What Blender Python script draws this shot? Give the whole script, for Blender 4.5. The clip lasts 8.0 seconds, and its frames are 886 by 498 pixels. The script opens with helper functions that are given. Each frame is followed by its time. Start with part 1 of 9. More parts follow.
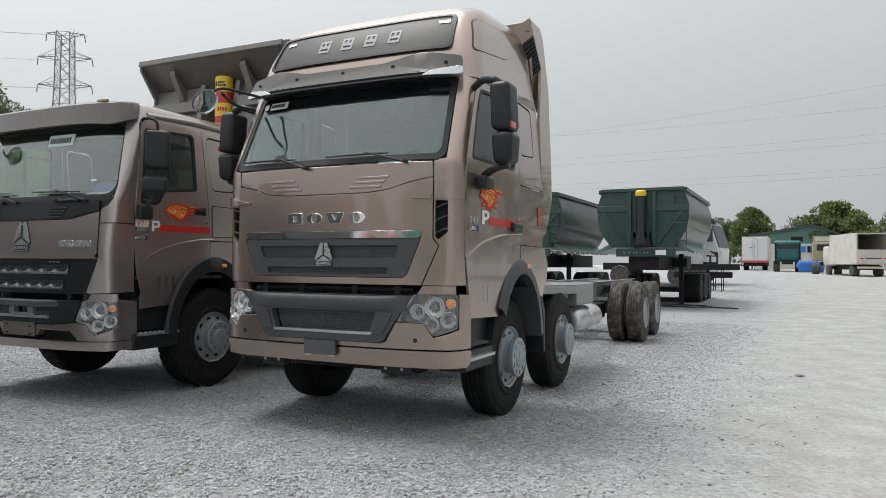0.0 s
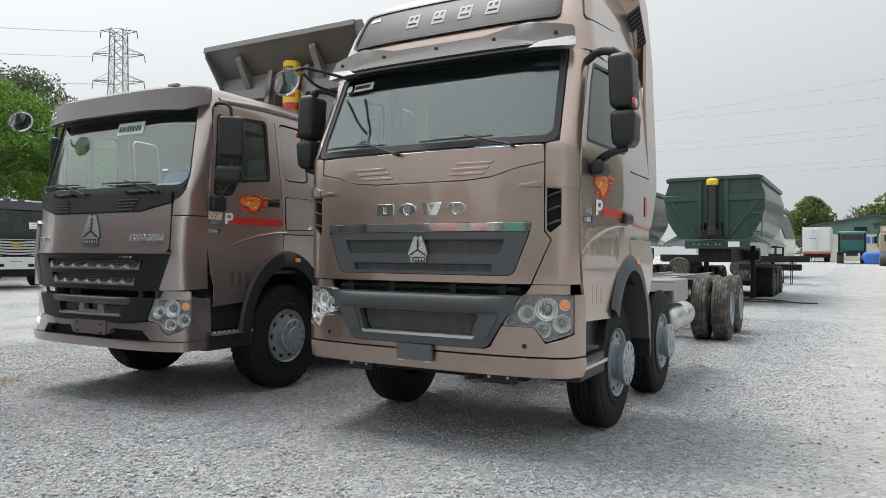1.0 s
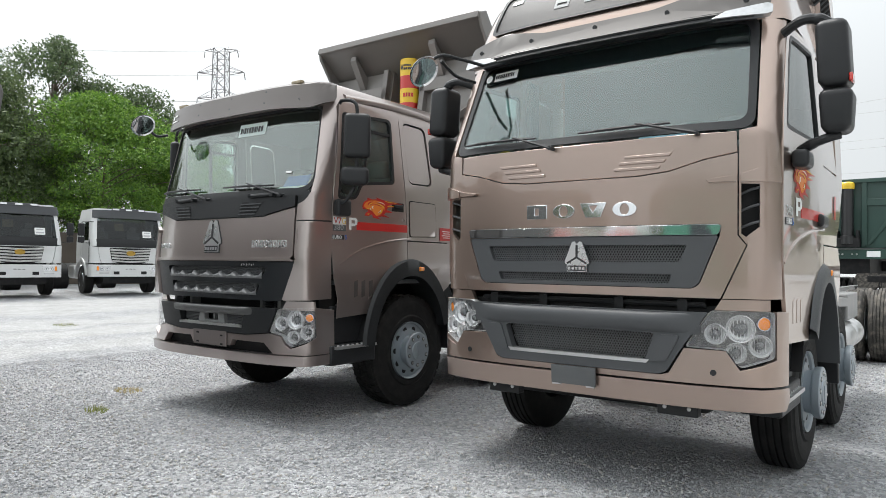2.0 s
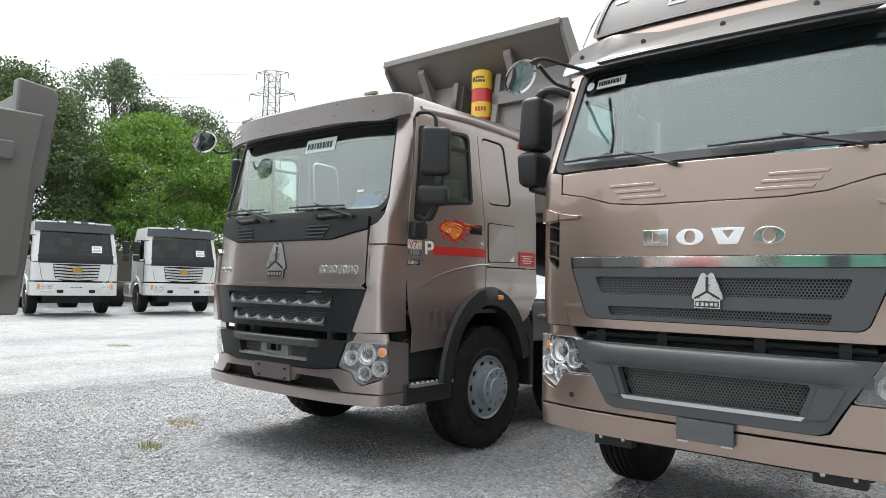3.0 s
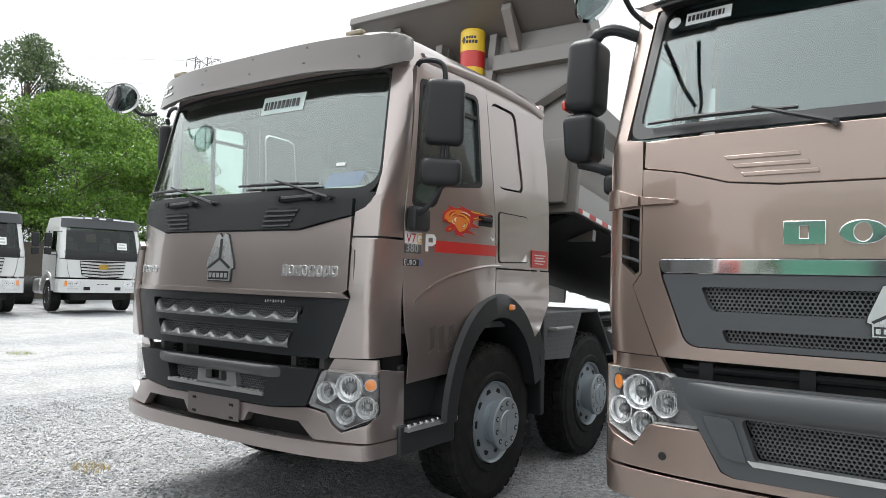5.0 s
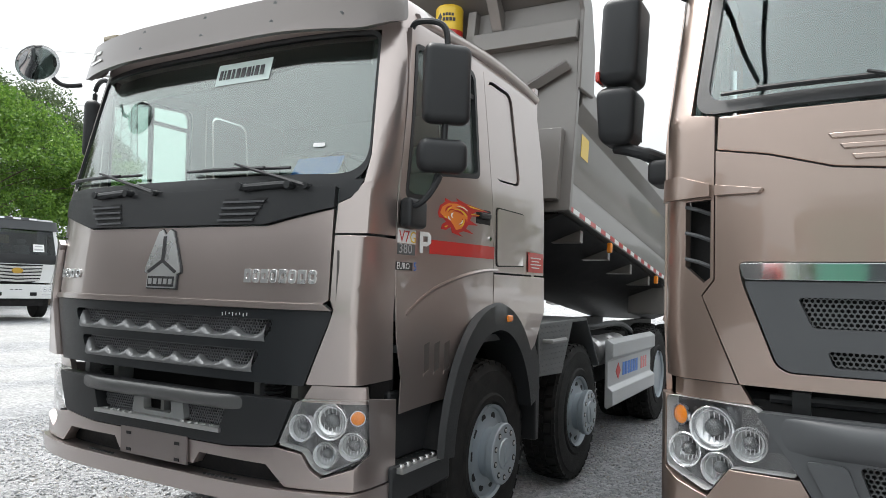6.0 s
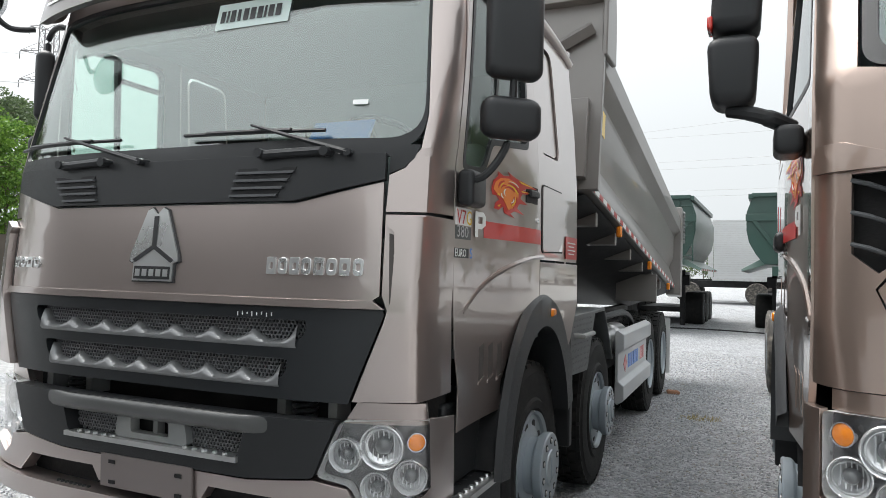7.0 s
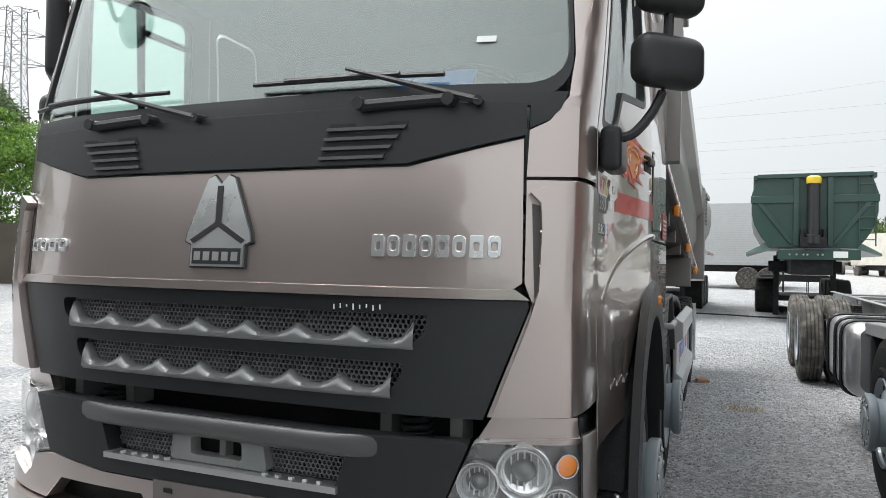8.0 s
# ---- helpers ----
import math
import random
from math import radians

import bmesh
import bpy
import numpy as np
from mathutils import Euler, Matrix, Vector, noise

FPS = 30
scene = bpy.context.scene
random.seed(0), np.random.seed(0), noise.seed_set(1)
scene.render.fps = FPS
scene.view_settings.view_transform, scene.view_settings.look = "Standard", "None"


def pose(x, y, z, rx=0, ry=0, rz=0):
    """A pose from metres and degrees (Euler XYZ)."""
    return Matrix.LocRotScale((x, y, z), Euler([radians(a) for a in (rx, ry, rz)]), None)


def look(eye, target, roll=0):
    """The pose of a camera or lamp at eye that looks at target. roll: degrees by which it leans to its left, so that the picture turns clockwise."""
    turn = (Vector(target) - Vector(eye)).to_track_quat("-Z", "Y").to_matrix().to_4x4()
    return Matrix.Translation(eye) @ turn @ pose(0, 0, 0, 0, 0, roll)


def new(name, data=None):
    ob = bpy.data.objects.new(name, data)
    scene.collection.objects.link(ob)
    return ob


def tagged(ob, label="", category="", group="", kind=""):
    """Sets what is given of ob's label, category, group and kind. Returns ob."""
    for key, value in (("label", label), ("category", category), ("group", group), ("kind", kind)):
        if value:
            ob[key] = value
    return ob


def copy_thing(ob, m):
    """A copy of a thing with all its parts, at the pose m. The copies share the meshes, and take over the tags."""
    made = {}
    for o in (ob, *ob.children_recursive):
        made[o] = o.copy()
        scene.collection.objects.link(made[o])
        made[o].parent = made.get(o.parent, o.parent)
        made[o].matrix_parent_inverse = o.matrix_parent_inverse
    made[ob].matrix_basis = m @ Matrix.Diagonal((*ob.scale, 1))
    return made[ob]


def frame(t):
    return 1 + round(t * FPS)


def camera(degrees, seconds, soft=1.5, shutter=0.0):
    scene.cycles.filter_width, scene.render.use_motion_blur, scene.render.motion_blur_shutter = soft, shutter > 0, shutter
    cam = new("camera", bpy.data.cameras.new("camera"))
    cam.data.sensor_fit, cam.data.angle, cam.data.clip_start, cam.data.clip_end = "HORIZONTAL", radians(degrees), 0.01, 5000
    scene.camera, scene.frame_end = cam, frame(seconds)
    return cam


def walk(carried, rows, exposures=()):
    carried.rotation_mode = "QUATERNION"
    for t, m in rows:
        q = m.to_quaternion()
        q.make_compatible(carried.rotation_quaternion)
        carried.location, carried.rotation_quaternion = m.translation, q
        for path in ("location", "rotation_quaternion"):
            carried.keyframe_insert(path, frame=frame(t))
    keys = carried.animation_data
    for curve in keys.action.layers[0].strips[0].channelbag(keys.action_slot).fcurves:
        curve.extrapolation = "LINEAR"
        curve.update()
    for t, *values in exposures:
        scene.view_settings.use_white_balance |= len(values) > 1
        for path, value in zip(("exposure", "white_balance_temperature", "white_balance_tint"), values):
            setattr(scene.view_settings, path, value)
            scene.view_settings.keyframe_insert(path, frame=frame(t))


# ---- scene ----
cam = camera(65.1, 8.0, 0.5)
PATH = [
    (0, (3.588, -4.753, 1.427), (2.668, -2.978, 1.470), 0.42),
    (0.5, (3.275, -4.539, 1.442), (2.315, -2.785, 1.471), 0.41),
    (1, (2.885, -4.455, 1.459), (1.856, -2.740, 1.476), 0.39),
    (1.5, (2.507, -4.307, 1.421), (1.368, -2.663, 1.442), 0.46),
    (2, (2.137, -4.177, 1.443), (0.903, -2.604, 1.486), 0.63),
    (2.2, (2.020, -4.137, 1.463), (0.740, -2.601, 1.508), 0.82),
    (3.3, (1.300, -3.804, 1.532), (-0.033, -2.317, 1.637), 1.30),
    (3.5, (1.187, -3.735, 1.541), (-0.142, -2.245, 1.644), 1.50),
    (4, (0.845, -3.555, 1.543), (-0.459, -2.043, 1.637), 1.61),
    (4.5, (0.508, -3.345, 1.539), (-0.747, -1.791, 1.623), 1.52),
    (5, (0.180, -3.117, 1.570), (-1.005, -1.509, 1.661), 1.64),
    (5.2, (0.046, -3.060, 1.559), (-1.110, -1.431, 1.656), 1.65),
    (6.3, (-0.753, -2.585, 1.586), (-1.732, -0.844, 1.687), 1.61),
    (6.5, (-0.910, -2.527, 1.583), (-1.855, -0.767, 1.677), 1.62),
    (7, (-1.306, -2.431, 1.594), (-2.177, -0.632, 1.661), 1.34),
    (7.5, (-1.661, -2.291, 1.554), (-2.487, -0.471, 1.600), 1.15),
    (8, (-2.021, -2.163, 1.568), (-2.834, -0.337, 1.596), 0.95),
]
walk(cam, [(t, look(eye, target, roll)) for t, eye, target, roll in PATH],
     [(0, 0.17), (1, 0.42), (2, 0.76), (3.5, 0.95), (5, 0.98), (6.5, 0.96), (7, 0.9), (8, 0.88)])

# ---- world, sun, exposure ----
world = bpy.data.worlds.new("hazy_sky")
scene.world = world
world.use_nodes = True
wn, wl = world.node_tree.nodes, world.node_tree.links
wn.clear()
SUN_EL, SUN_ROT = 68.0, 275.0
sky = wn.new("ShaderNodeTexSky")
sky.sky_type = "NISHITA"
sky.sun_disc = False
sky.sun_elevation, sky.sun_rotation = radians(SUN_EL), radians(SUN_ROT)
sky.air_density, sky.dust_density, sky.ozone_density = 1.0, 6.0, 1.0
haze = wn.new("ShaderNodeHueSaturation")
haze.inputs["Saturation"].default_value = 0.12
veil = wn.new("ShaderNodeMix")
veil.data_type = "RGBA"
veil.inputs[0].default_value = 0.72
veil.inputs[7].default_value = (7.0, 7.4, 7.6, 1)
back = wn.new("ShaderNodeBackground")
back.inputs["Strength"].default_value = 0.1
wout = wn.new("ShaderNodeOutputWorld")
wl.new(sky.outputs[0], haze.inputs["Color"])
wl.new(haze.outputs[0], veil.inputs[6])
# an overcast sky is about twice as bright overhead as at the horizon
way = wn.new("ShaderNodeTexCoord")
up = wn.new("ShaderNodeSeparateXYZ")
rise = wn.new("ShaderNodeMapRange")
rise.inputs["From Min"].default_value, rise.inputs["From Max"].default_value = 0.2, 0.95
rise.inputs["To Min"].default_value, rise.inputs["To Max"].default_value = 0.88, 1.62
dome = wn.new("ShaderNodeMix")
dome.data_type, dome.blend_type = "RGBA", "MULTIPLY"
dome.inputs[0].default_value = 1.0
wl.new(way.outputs["Generated"], up.inputs[0])
wl.new(up.outputs["Z"], rise.inputs[0])
wl.new(veil.outputs[2], dome.inputs[6])
wl.new(rise.outputs[0], dome.inputs[7])
# and the sky is made brighter towards -x -y, added as fill for the truck fronts
toward = wn.new("ShaderNodeVectorMath")
toward.operation = "DOT_PRODUCT"
toward.inputs[1].default_value = (-0.75, -0.66, 0.0)
side = wn.new("ShaderNodeMapRange")
side.inputs["From Min"].default_value, side.inputs["From Max"].default_value = -1.0, 1.0
side.inputs["To Min"].default_value, side.inputs["To Max"].default_value = 0.82, 1.24
glow = wn.new("ShaderNodeMix")
glow.data_type, glow.blend_type = "RGBA", "MULTIPLY"
glow.inputs[0].default_value = 1.0
wl.new(way.outputs["Generated"], toward.inputs[0])
wl.new(toward.outputs["Value"], side.inputs[0])
wl.new(dome.outputs[2], glow.inputs[6])
wl.new(side.outputs[0], glow.inputs[7])
wl.new(glow.outputs[2], back.inputs["Color"])
wl.new(back.outputs[0], wout.inputs["Surface"])

sun_data = bpy.data.lights.new("sun", "SUN")
sun_data.energy, sun_data.angle, sun_data.color = 1.9, radians(30), (1.0, 0.98, 0.95)
sun = new("sun", sun_data)
sun.matrix_world = look((0, 0, 60), (0 - math.sin(radians(SUN_ROT)) * math.cos(radians(SUN_EL)),
                                    0 - math.cos(radians(SUN_ROT)) * math.cos(radians(SUN_EL)), 60 - math.sin(radians(SUN_EL))))

# ---- materials ----
def nodes_of(name):
    m = bpy.data.materials.new(name)
    m.use_nodes = True
    n, l = m.node_tree.nodes, m.node_tree.links
    return m, n, l, n["Principled BSDF"]


def surface(name, color, rough=0.5, metal=0.0, coat=0.0, var=0.12, scale=3.0, bump=0.0, bscale=60.0, dirt=0.0,
            dirt_color=(0.25, 0.23, 0.2), rvar=0.1, island=0.0, spec=0.5, detail=5.0, coat_ior=1.5):
    """A painted, moulded or rough surface: base colour, a broad and a fine variation, fine relief, patches of dust."""
    m, n, l, b = nodes_of(name)
    tc = n.new("ShaderNodeTexCoord")
    big = n.new("ShaderNodeTexNoise")
    big.inputs["Scale"].default_value, big.inputs["Detail"].default_value = scale, detail
    fine = n.new("ShaderNodeTexNoise")
    fine.inputs["Scale"].default_value, fine.inputs["Detail"].default_value = bscale, 3.0
    l.new(tc.outputs["Object"], big.inputs["Vector"])
    l.new(tc.outputs["Object"], fine.inputs["Vector"])
    r = n.new("ShaderNodeMapRange")
    r.inputs["To Min"].default_value, r.inputs["To Max"].default_value = 1 - var, 1 + var
    l.new(big.outputs[0], r.inputs[0])
    mul = n.new("ShaderNodeMix")
    mul.data_type, mul.blend_type = "RGBA", "MULTIPLY"
    mul.inputs[0].default_value = 1.0
    mul.inputs[6].default_value = (*color, 1)
    l.new(r.outputs[0], mul.inputs[7])
    last = mul.outputs[2]
    if island:
        geo = n.new("ShaderNodeNewGeometry")
        ir = n.new("ShaderNodeMapRange")
        ir.inputs["To Min"].default_value, ir.inputs["To Max"].default_value = 1 - island, 1 + island
        l.new(geo.outputs["Random Per Island"], ir.inputs[0])
        m2 = n.new("ShaderNodeMix")
        m2.data_type, m2.blend_type = "RGBA", "MULTIPLY"
        m2.inputs[0].default_value = 1.0
        l.new(last, m2.inputs[6])
        l.new(ir.outputs[0], m2.inputs[7])
        last = m2.outputs[2]
    if dirt:
        ramp = n.new("ShaderNodeMapRange")
        ramp.inputs["From Min"].default_value, ramp.inputs["From Max"].default_value = 0.45, 0.75
        ramp.inputs["To Max"].default_value = dirt
        dn = n.new("ShaderNodeTexNoise")
        dn.inputs["Scale"].default_value, dn.inputs["Detail"].default_value = scale * 1.7, 8.0
        l.new(tc.outputs["Object"], dn.inputs["Vector"])
        l.new(dn.outputs[0], ramp.inputs[0])
        md = n.new("ShaderNodeMix")
        md.data_type = "RGBA"
        l.new(ramp.outputs[0], md.inputs[0])
        l.new(last, md.inputs[6])
        md.inputs[7].default_value = (*dirt_color, 1)
        last = md.outputs[2]
    l.new(last, b.inputs["Base Color"])
    rr = n.new("ShaderNodeMapRange")
    rr.inputs["To Min"].default_value, rr.inputs["To Max"].default_value = max(0.0, rough - rvar), min(1.0, rough + rvar)
    l.new(fine.outputs[0] if bump else big.outputs[0], rr.inputs[0])
    l.new(rr.outputs[0], b.inputs["Roughness"])
    b.inputs["Metallic"].default_value = metal
    b.inputs["Coat Weight"].default_value = coat
    b.inputs["Coat Roughness"].default_value = 0.03
    b.inputs["Coat IOR"].default_value = coat_ior
    b.inputs["Specular IOR Level"].default_value = spec
    if bump:
        bp = n.new("ShaderNodeBump")
        bp.inputs["Strength"].default_value, bp.inputs["Distance"].default_value = bump, 0.004
        l.new(fine.outputs[0], bp.inputs["Height"])
        l.new(bp.outputs[0], b.inputs["Normal"])
    return m


def glass(name, tint, rough=0.0, f0=0.05, dust=0.0):
    """Clear tinted pane: what lies behind it, and a mirror image that grows towards grazing sight."""
    m, n, l, b = nodes_of(name)
    n.remove(b)
    tr, gl, lw, mx = (n.new("ShaderNodeBsdfTransparent"), n.new("ShaderNodeBsdfGlossy"), n.new("ShaderNodeLayerWeight"), n.new("ShaderNodeMixShader"))
    tr.inputs[0].default_value = (*tint, 1)
    gl.inputs["Roughness"].default_value = rough
    pw, sc = n.new("ShaderNodeMath"), n.new("ShaderNodeMath")
    pw.operation, sc.operation = "POWER", "MULTIPLY_ADD"
    pw.inputs[1].default_value = 5.0
    sc.inputs[1].default_value, sc.inputs[2].default_value = 1 - f0, f0
    l.new(lw.outputs["Facing"], pw.inputs[0])
    l.new(pw.outputs[0], sc.inputs[0])
    l.new(sc.outputs[0], mx.inputs[0])
    l.new(tr.outputs[0], mx.inputs[1])
    l.new(gl.outputs[0], mx.inputs[2])
    last = mx.outputs[0]
    if dust:
        # a thin film of pale dust, uneven
        di, md, nz, mr = (n.new("ShaderNodeBsdfDiffuse"), n.new("ShaderNodeMixShader"), n.new("ShaderNodeTexNoise"), n.new("ShaderNodeMapRange"))
        di.inputs[0].default_value = (0.68, 0.75, 0.72, 1)
        nz.inputs["Scale"].default_value, nz.inputs["Detail"].default_value = 2.2, 5.0
        mr.inputs["From Min"].default_value, mr.inputs["From Max"].default_value = 0.3, 0.7
        mr.inputs["To Min"].default_value, mr.inputs["To Max"].default_value = dust * 0.7, dust * 1.3
        tc = n.new("ShaderNodeTexCoord")
        l.new(tc.outputs["Object"], nz.inputs["Vector"])
        l.new(nz.outputs[0], mr.inputs[0])
        l.new(mr.outputs[0], md.inputs[0])
        l.new(last, md.inputs[1])
        l.new(di.outputs[0], md.inputs[2])
        last = md.outputs[0]
    l.new(last, n["Material Output"].inputs["Surface"])
    return m


PAINT_A = surface("bronze_metallic_paint", (0.37, 0.28, 0.236), 0.3, 0.85, 1.0, 0.04, 1.5, 0.03, 900, 0.06, (0.3, 0.26, 0.22), 0.04, coat_ior=1.6)
PAINT_B = surface("taupe_metallic_paint", (0.43, 0.368, 0.346), 0.3, 0.85, 1.0, 0.04, 1.5, 0.03, 900, 0.06, (0.3, 0.27, 0.24), 0.04, coat_ior=1.6)
BODY_GREY = surface("body_grey_paint", (0.17, 0.16, 0.15), 0.42, 0.1, 0.25, 0.08, 1.2, 0.05, 200, 0.15, (0.28, 0.26, 0.24))
PLASTIC = surface("black_grained_plastic", (0.02, 0.021, 0.0225), 0.38, 0.0, 0.0, 0.1, 2.0, 0.15, 700, 0.05, (0.05, 0.05, 0.05), 0.05, spec=0.3)
# underbody black; also laid as sheets that stand in for shade in openings
DARK = surface("dark_underbody_and_shade", (0.009, 0.009, 0.01), 0.6, 0.0, 0.0, 0.3, 4.0, 0.3, 90, 0.3, (0.05, 0.047, 0.043), spec=0.3)
SATINGREY = surface("satin_dark_grey_plastic", (0.062, 0.065, 0.069), 0.42, 0.0, 0.0, 0.08, 2.5, 0.12, 600, 0.1, (0.11, 0.11, 0.11), 0.05, spec=0.4)
MESHBLACK = surface("black_grille_mesh", (0.12, 0.124, 0.13), 0.35, 0.0, 0.3, 0.2, 5.0)
RUBBER = surface("tyre_rubber", (0.011, 0.011, 0.011), 0.7, 0.0, 0.0, 0.15, 6.0, 0.3, 160, 0.3, (0.045, 0.042, 0.038), spec=0.2)
RUBBER_DUSTY = surface("dusty_tyre_rubber", (0.042, 0.039, 0.035), 0.85, 0.0, 0.0, 0.15, 6.0, 0.3, 160, 0.8, (0.2, 0.178, 0.148))
RIM = surface("grey_wheel_paint", (0.27, 0.31, 0.34), 0.42, 0.25, 0.3, 0.06, 4.0, 0.05, 200, 0.2, (0.3, 0.28, 0.25))
CHROME = surface("chrome", (0.75, 0.76, 0.78), 0.08, 1.0, 0.0, 0.03, 3.0, rvar=0.04)
BRUSHED = surface("brushed_metal", (0.55, 0.55, 0.54), 0.3, 0.9, 0.0, 0.05, 8.0, 0.1, 300)
ALU = surface("aluminium", (0.6, 0.6, 0.6), 0.35, 0.9, 0.0, 0.08, 6.0, 0.1, 120, 0.2, (0.3, 0.28, 0.26))
CHASSIS = surface("grey_chassis_paint", (0.2, 0.205, 0.205), 0.45, 0.1, 0.2, 0.08, 3.0, 0.05, 90, 0.3, (0.32, 0.3, 0.27))
LIGHTGREY = surface("light_grey_panel", (0.42, 0.43, 0.44), 0.4, 0.2, 0.2, 0.06, 3.0, 0.03, 90, 0.2, (0.4, 0.38, 0.34))
WHITE = surface("white_paint", (0.62, 0.63, 0.63), 0.35, 0.0, 0.8, 0.04, 2.0, 0.02, 90, 0.15, (0.5, 0.48, 0.44))
DIRTYWHITE = surface("weathered_white", (0.55, 0.53, 0.47), 0.6, 0.0, 0.0, 0.1, 0.8, 0.1, 30, 0.5, (0.35, 0.31, 0.25))
GREEN = surface("dark_green_paint", (0.014, 0.048, 0.037), 0.5, 0.0, 0.3, 0.1, 1.5, 0.05, 90, 0.12, (0.09, 0.1, 0.09))
RED = surface("red_film", (0.5, 0.022, 0.018), 0.35, 0.0, 0.5, 0.05, 4.0)
ORANGE_DECAL = surface("orange_film", (0.75, 0.22, 0.03), 0.35, 0.0, 0.5, 0.05, 4.0)
YELLOW = surface("yellow_film", (0.75, 0.5, 0.03), 0.4, 0.0, 0.3, 0.05, 4.0)
BLUE = surface("blue_film", (0.03, 0.16, 0.55), 0.4, 0.0, 0.3, 0.05, 4.0)
WHITE_FILM = surface("white_film", (0.75, 0.76, 0.75), 0.45, 0.0, 0.2, 0.03, 4.0)
BLACK_FILM = surface("black_film", (0.02, 0.02, 0.022), 0.4, 0.0, 0.2, 0.05, 4.0)
AMBER = surface("amber_lens", (0.85, 0.25, 0.02), 0.12, 0.0, 0.8, 0.03, 4.0)
REDLENS = surface("red_lens", (0.5, 0.03, 0.02), 0.15, 0.0, 0.8, 0.03, 4.0)
GLASS = glass("windscreen_glass", (0.78, 0.9, 0.89), 0.0, 0.105)
# clear glass with its mirror share raised to brighten the dump truck's windscreen
BRIGHTGLASS = glass("brightened_windscreen_glass", (0.86, 0.95, 0.91), 0.0, 0.15)
PALEFILM = surface("pale_green_film", (0.6, 0.71, 0.68), 0.4, 0.0, 0.3, 0.03, 6.0)
TINTGLASS = glass("tinted_cab_glass", (0.42, 0.46, 0.47), 0.0, 0.045)
FILMGLASS = glass("filmed_side_glass", (0.52, 0.6, 0.58), 0.0, 0.09)
SIDEGLASS = glass("side_glass", (0.8, 0.88, 0.85), 0.0, 0.06, 0.02)
LENS = glass("lamp_cover", (0.98, 0.98, 0.98), 0.0, 0.045)
MIRROR = surface("mirror_glass", (0.85, 0.87, 0.88), 0.02, 1.0, 0.0, 0.0, 1.0, rvar=0.01)
INTERIOR = surface("interior_trim", (0.10, 0.105, 0.11), 0.7, 0.0, 0.0, 0.1, 3.0, 0.1, 90)
SEATCLOTH = surface("seat_cloth_in_film", (0.36, 0.38, 0.38), 0.4, 0.0, 0.3, 0.25, 5.0, 0.3, 40)
LINER = surface("cab_liner", (0.22, 0.23, 0.23), 0.8, 0.0, 0.0, 0.08, 3.0)
GLOSSBLACK = surface("glossy_black", (0.012, 0.013, 0.013), 0.15, 0.0, 0.6, 0.05, 4.0, coat_ior=1.45)
GUARD = surface("grey_guard_plate", (0.1, 0.105, 0.108), 0.5, 0.2, 0.0, 0.12, 6.0, 0.2, 200, 0.25, (0.16, 0.155, 0.145))
LETTER = surface("silver_letter", (0.62, 0.63, 0.63), 0.28, 0.85, 0.2, 0.05, 10.0)
CORNERLENS = surface("clear_corner_lens", (0.5, 0.51, 0.52), 0.2, 0.4, 0.5, 0.2, 30.0, 0.3, 60)

# ---- mesh tools ----
def finish(name, bm, material, parent=None, label="", bevel=0.0, sharp=35.0, seg=2, m=None, flat=False):
    bmesh.ops.recalc_face_normals(bm, faces=bm.faces)
    me = bpy.data.meshes.new(name)
    bm.to_mesh(me)
    bm.free()
    return place(name, me, material, parent, label, bevel, sharp, seg, m, flat)


def place(name, me, material=None, parent=None, label="", bevel=0.0, sharp=35.0, seg=2, m=None, flat=False):
    if material is not None:
        for mt in (material if isinstance(material, (list, tuple)) else [material]):
            me.materials.append(mt)
    if not flat:
        me.shade_smooth()
        me.set_sharp_from_angle(angle=radians(sharp))
    ob = new(name, me)
    if parent is not None:
        ob.parent = parent
    if m is not None:
        ob.matrix_basis = m
    if label:
        ob["label"] = label
    if bevel:
        bv = ob.modifiers.new("edge", "BEVEL")
        bv.width, bv.segments, bv.limit_method, bv.angle_limit = bevel, seg, "ANGLE", radians(40)
        bv.harden_normals = False
    return ob


def part(name, bm, material, parent, label="", bevel=0.0, sharp=35.0, seg=2, m=None):
    return finish(name, bm, material, parent, label, bevel, sharp, seg, m)


def pieces(name, bm, material, parent, label="", bevel=0.0, m=None):
    """Each separate piece of bm as a part of its own."""
    bm.faces.ensure_lookup_table()
    seen, obs = set(), []
    for f in bm.faces:
        if f in seen:
            continue
        heap, isl = [f], []
        seen.add(f)
        while heap:
            g = heap.pop()
            isl.append(g)
            for v in g.verts:
                for h in v.link_faces:
                    if h not in seen:
                        seen.add(h)
                        heap.append(h)
        one, vm = bmesh.new(), {}
        for g in isl:
            for v in g.verts:
                if v not in vm:
                    vm[v] = one.verts.new(v.co)
            one.faces.new([vm[v] for v in g.verts]).material_index = g.material_index
        obs.append(part(name, one, material, parent, label, bevel, m=m))
    bm.free()
    return obs


def thing(name, m, label, category, group="", kind=""):
    ob = new(name)
    ob.empty_display_size = 0.2
    ob.matrix_basis = m
    return tagged(ob, label, category, group, kind)


def box(bm, x0, x1, y0, y1, z0, z1, mat=0):
    v = [bm.verts.new(c) for c in ((x0, y0, z0), (x1, y0, z0), (x1, y1, z0), (x0, y1, z0), (x0, y0, z1), (x1, y0, z1), (x1, y1, z1), (x0, y1, z1))]
    for f in ((0, 1, 2, 3), (4, 5, 6, 7), (0, 1, 5, 4), (1, 2, 6, 5), (2, 3, 7, 6), (3, 0, 4, 7)):
        bm.faces.new([v[i] for i in f]).material_index = mat
    return v


def boxes(*rows):
    bm = bmesh.new()
    for r in rows:
        box(bm, *r)
    return bm


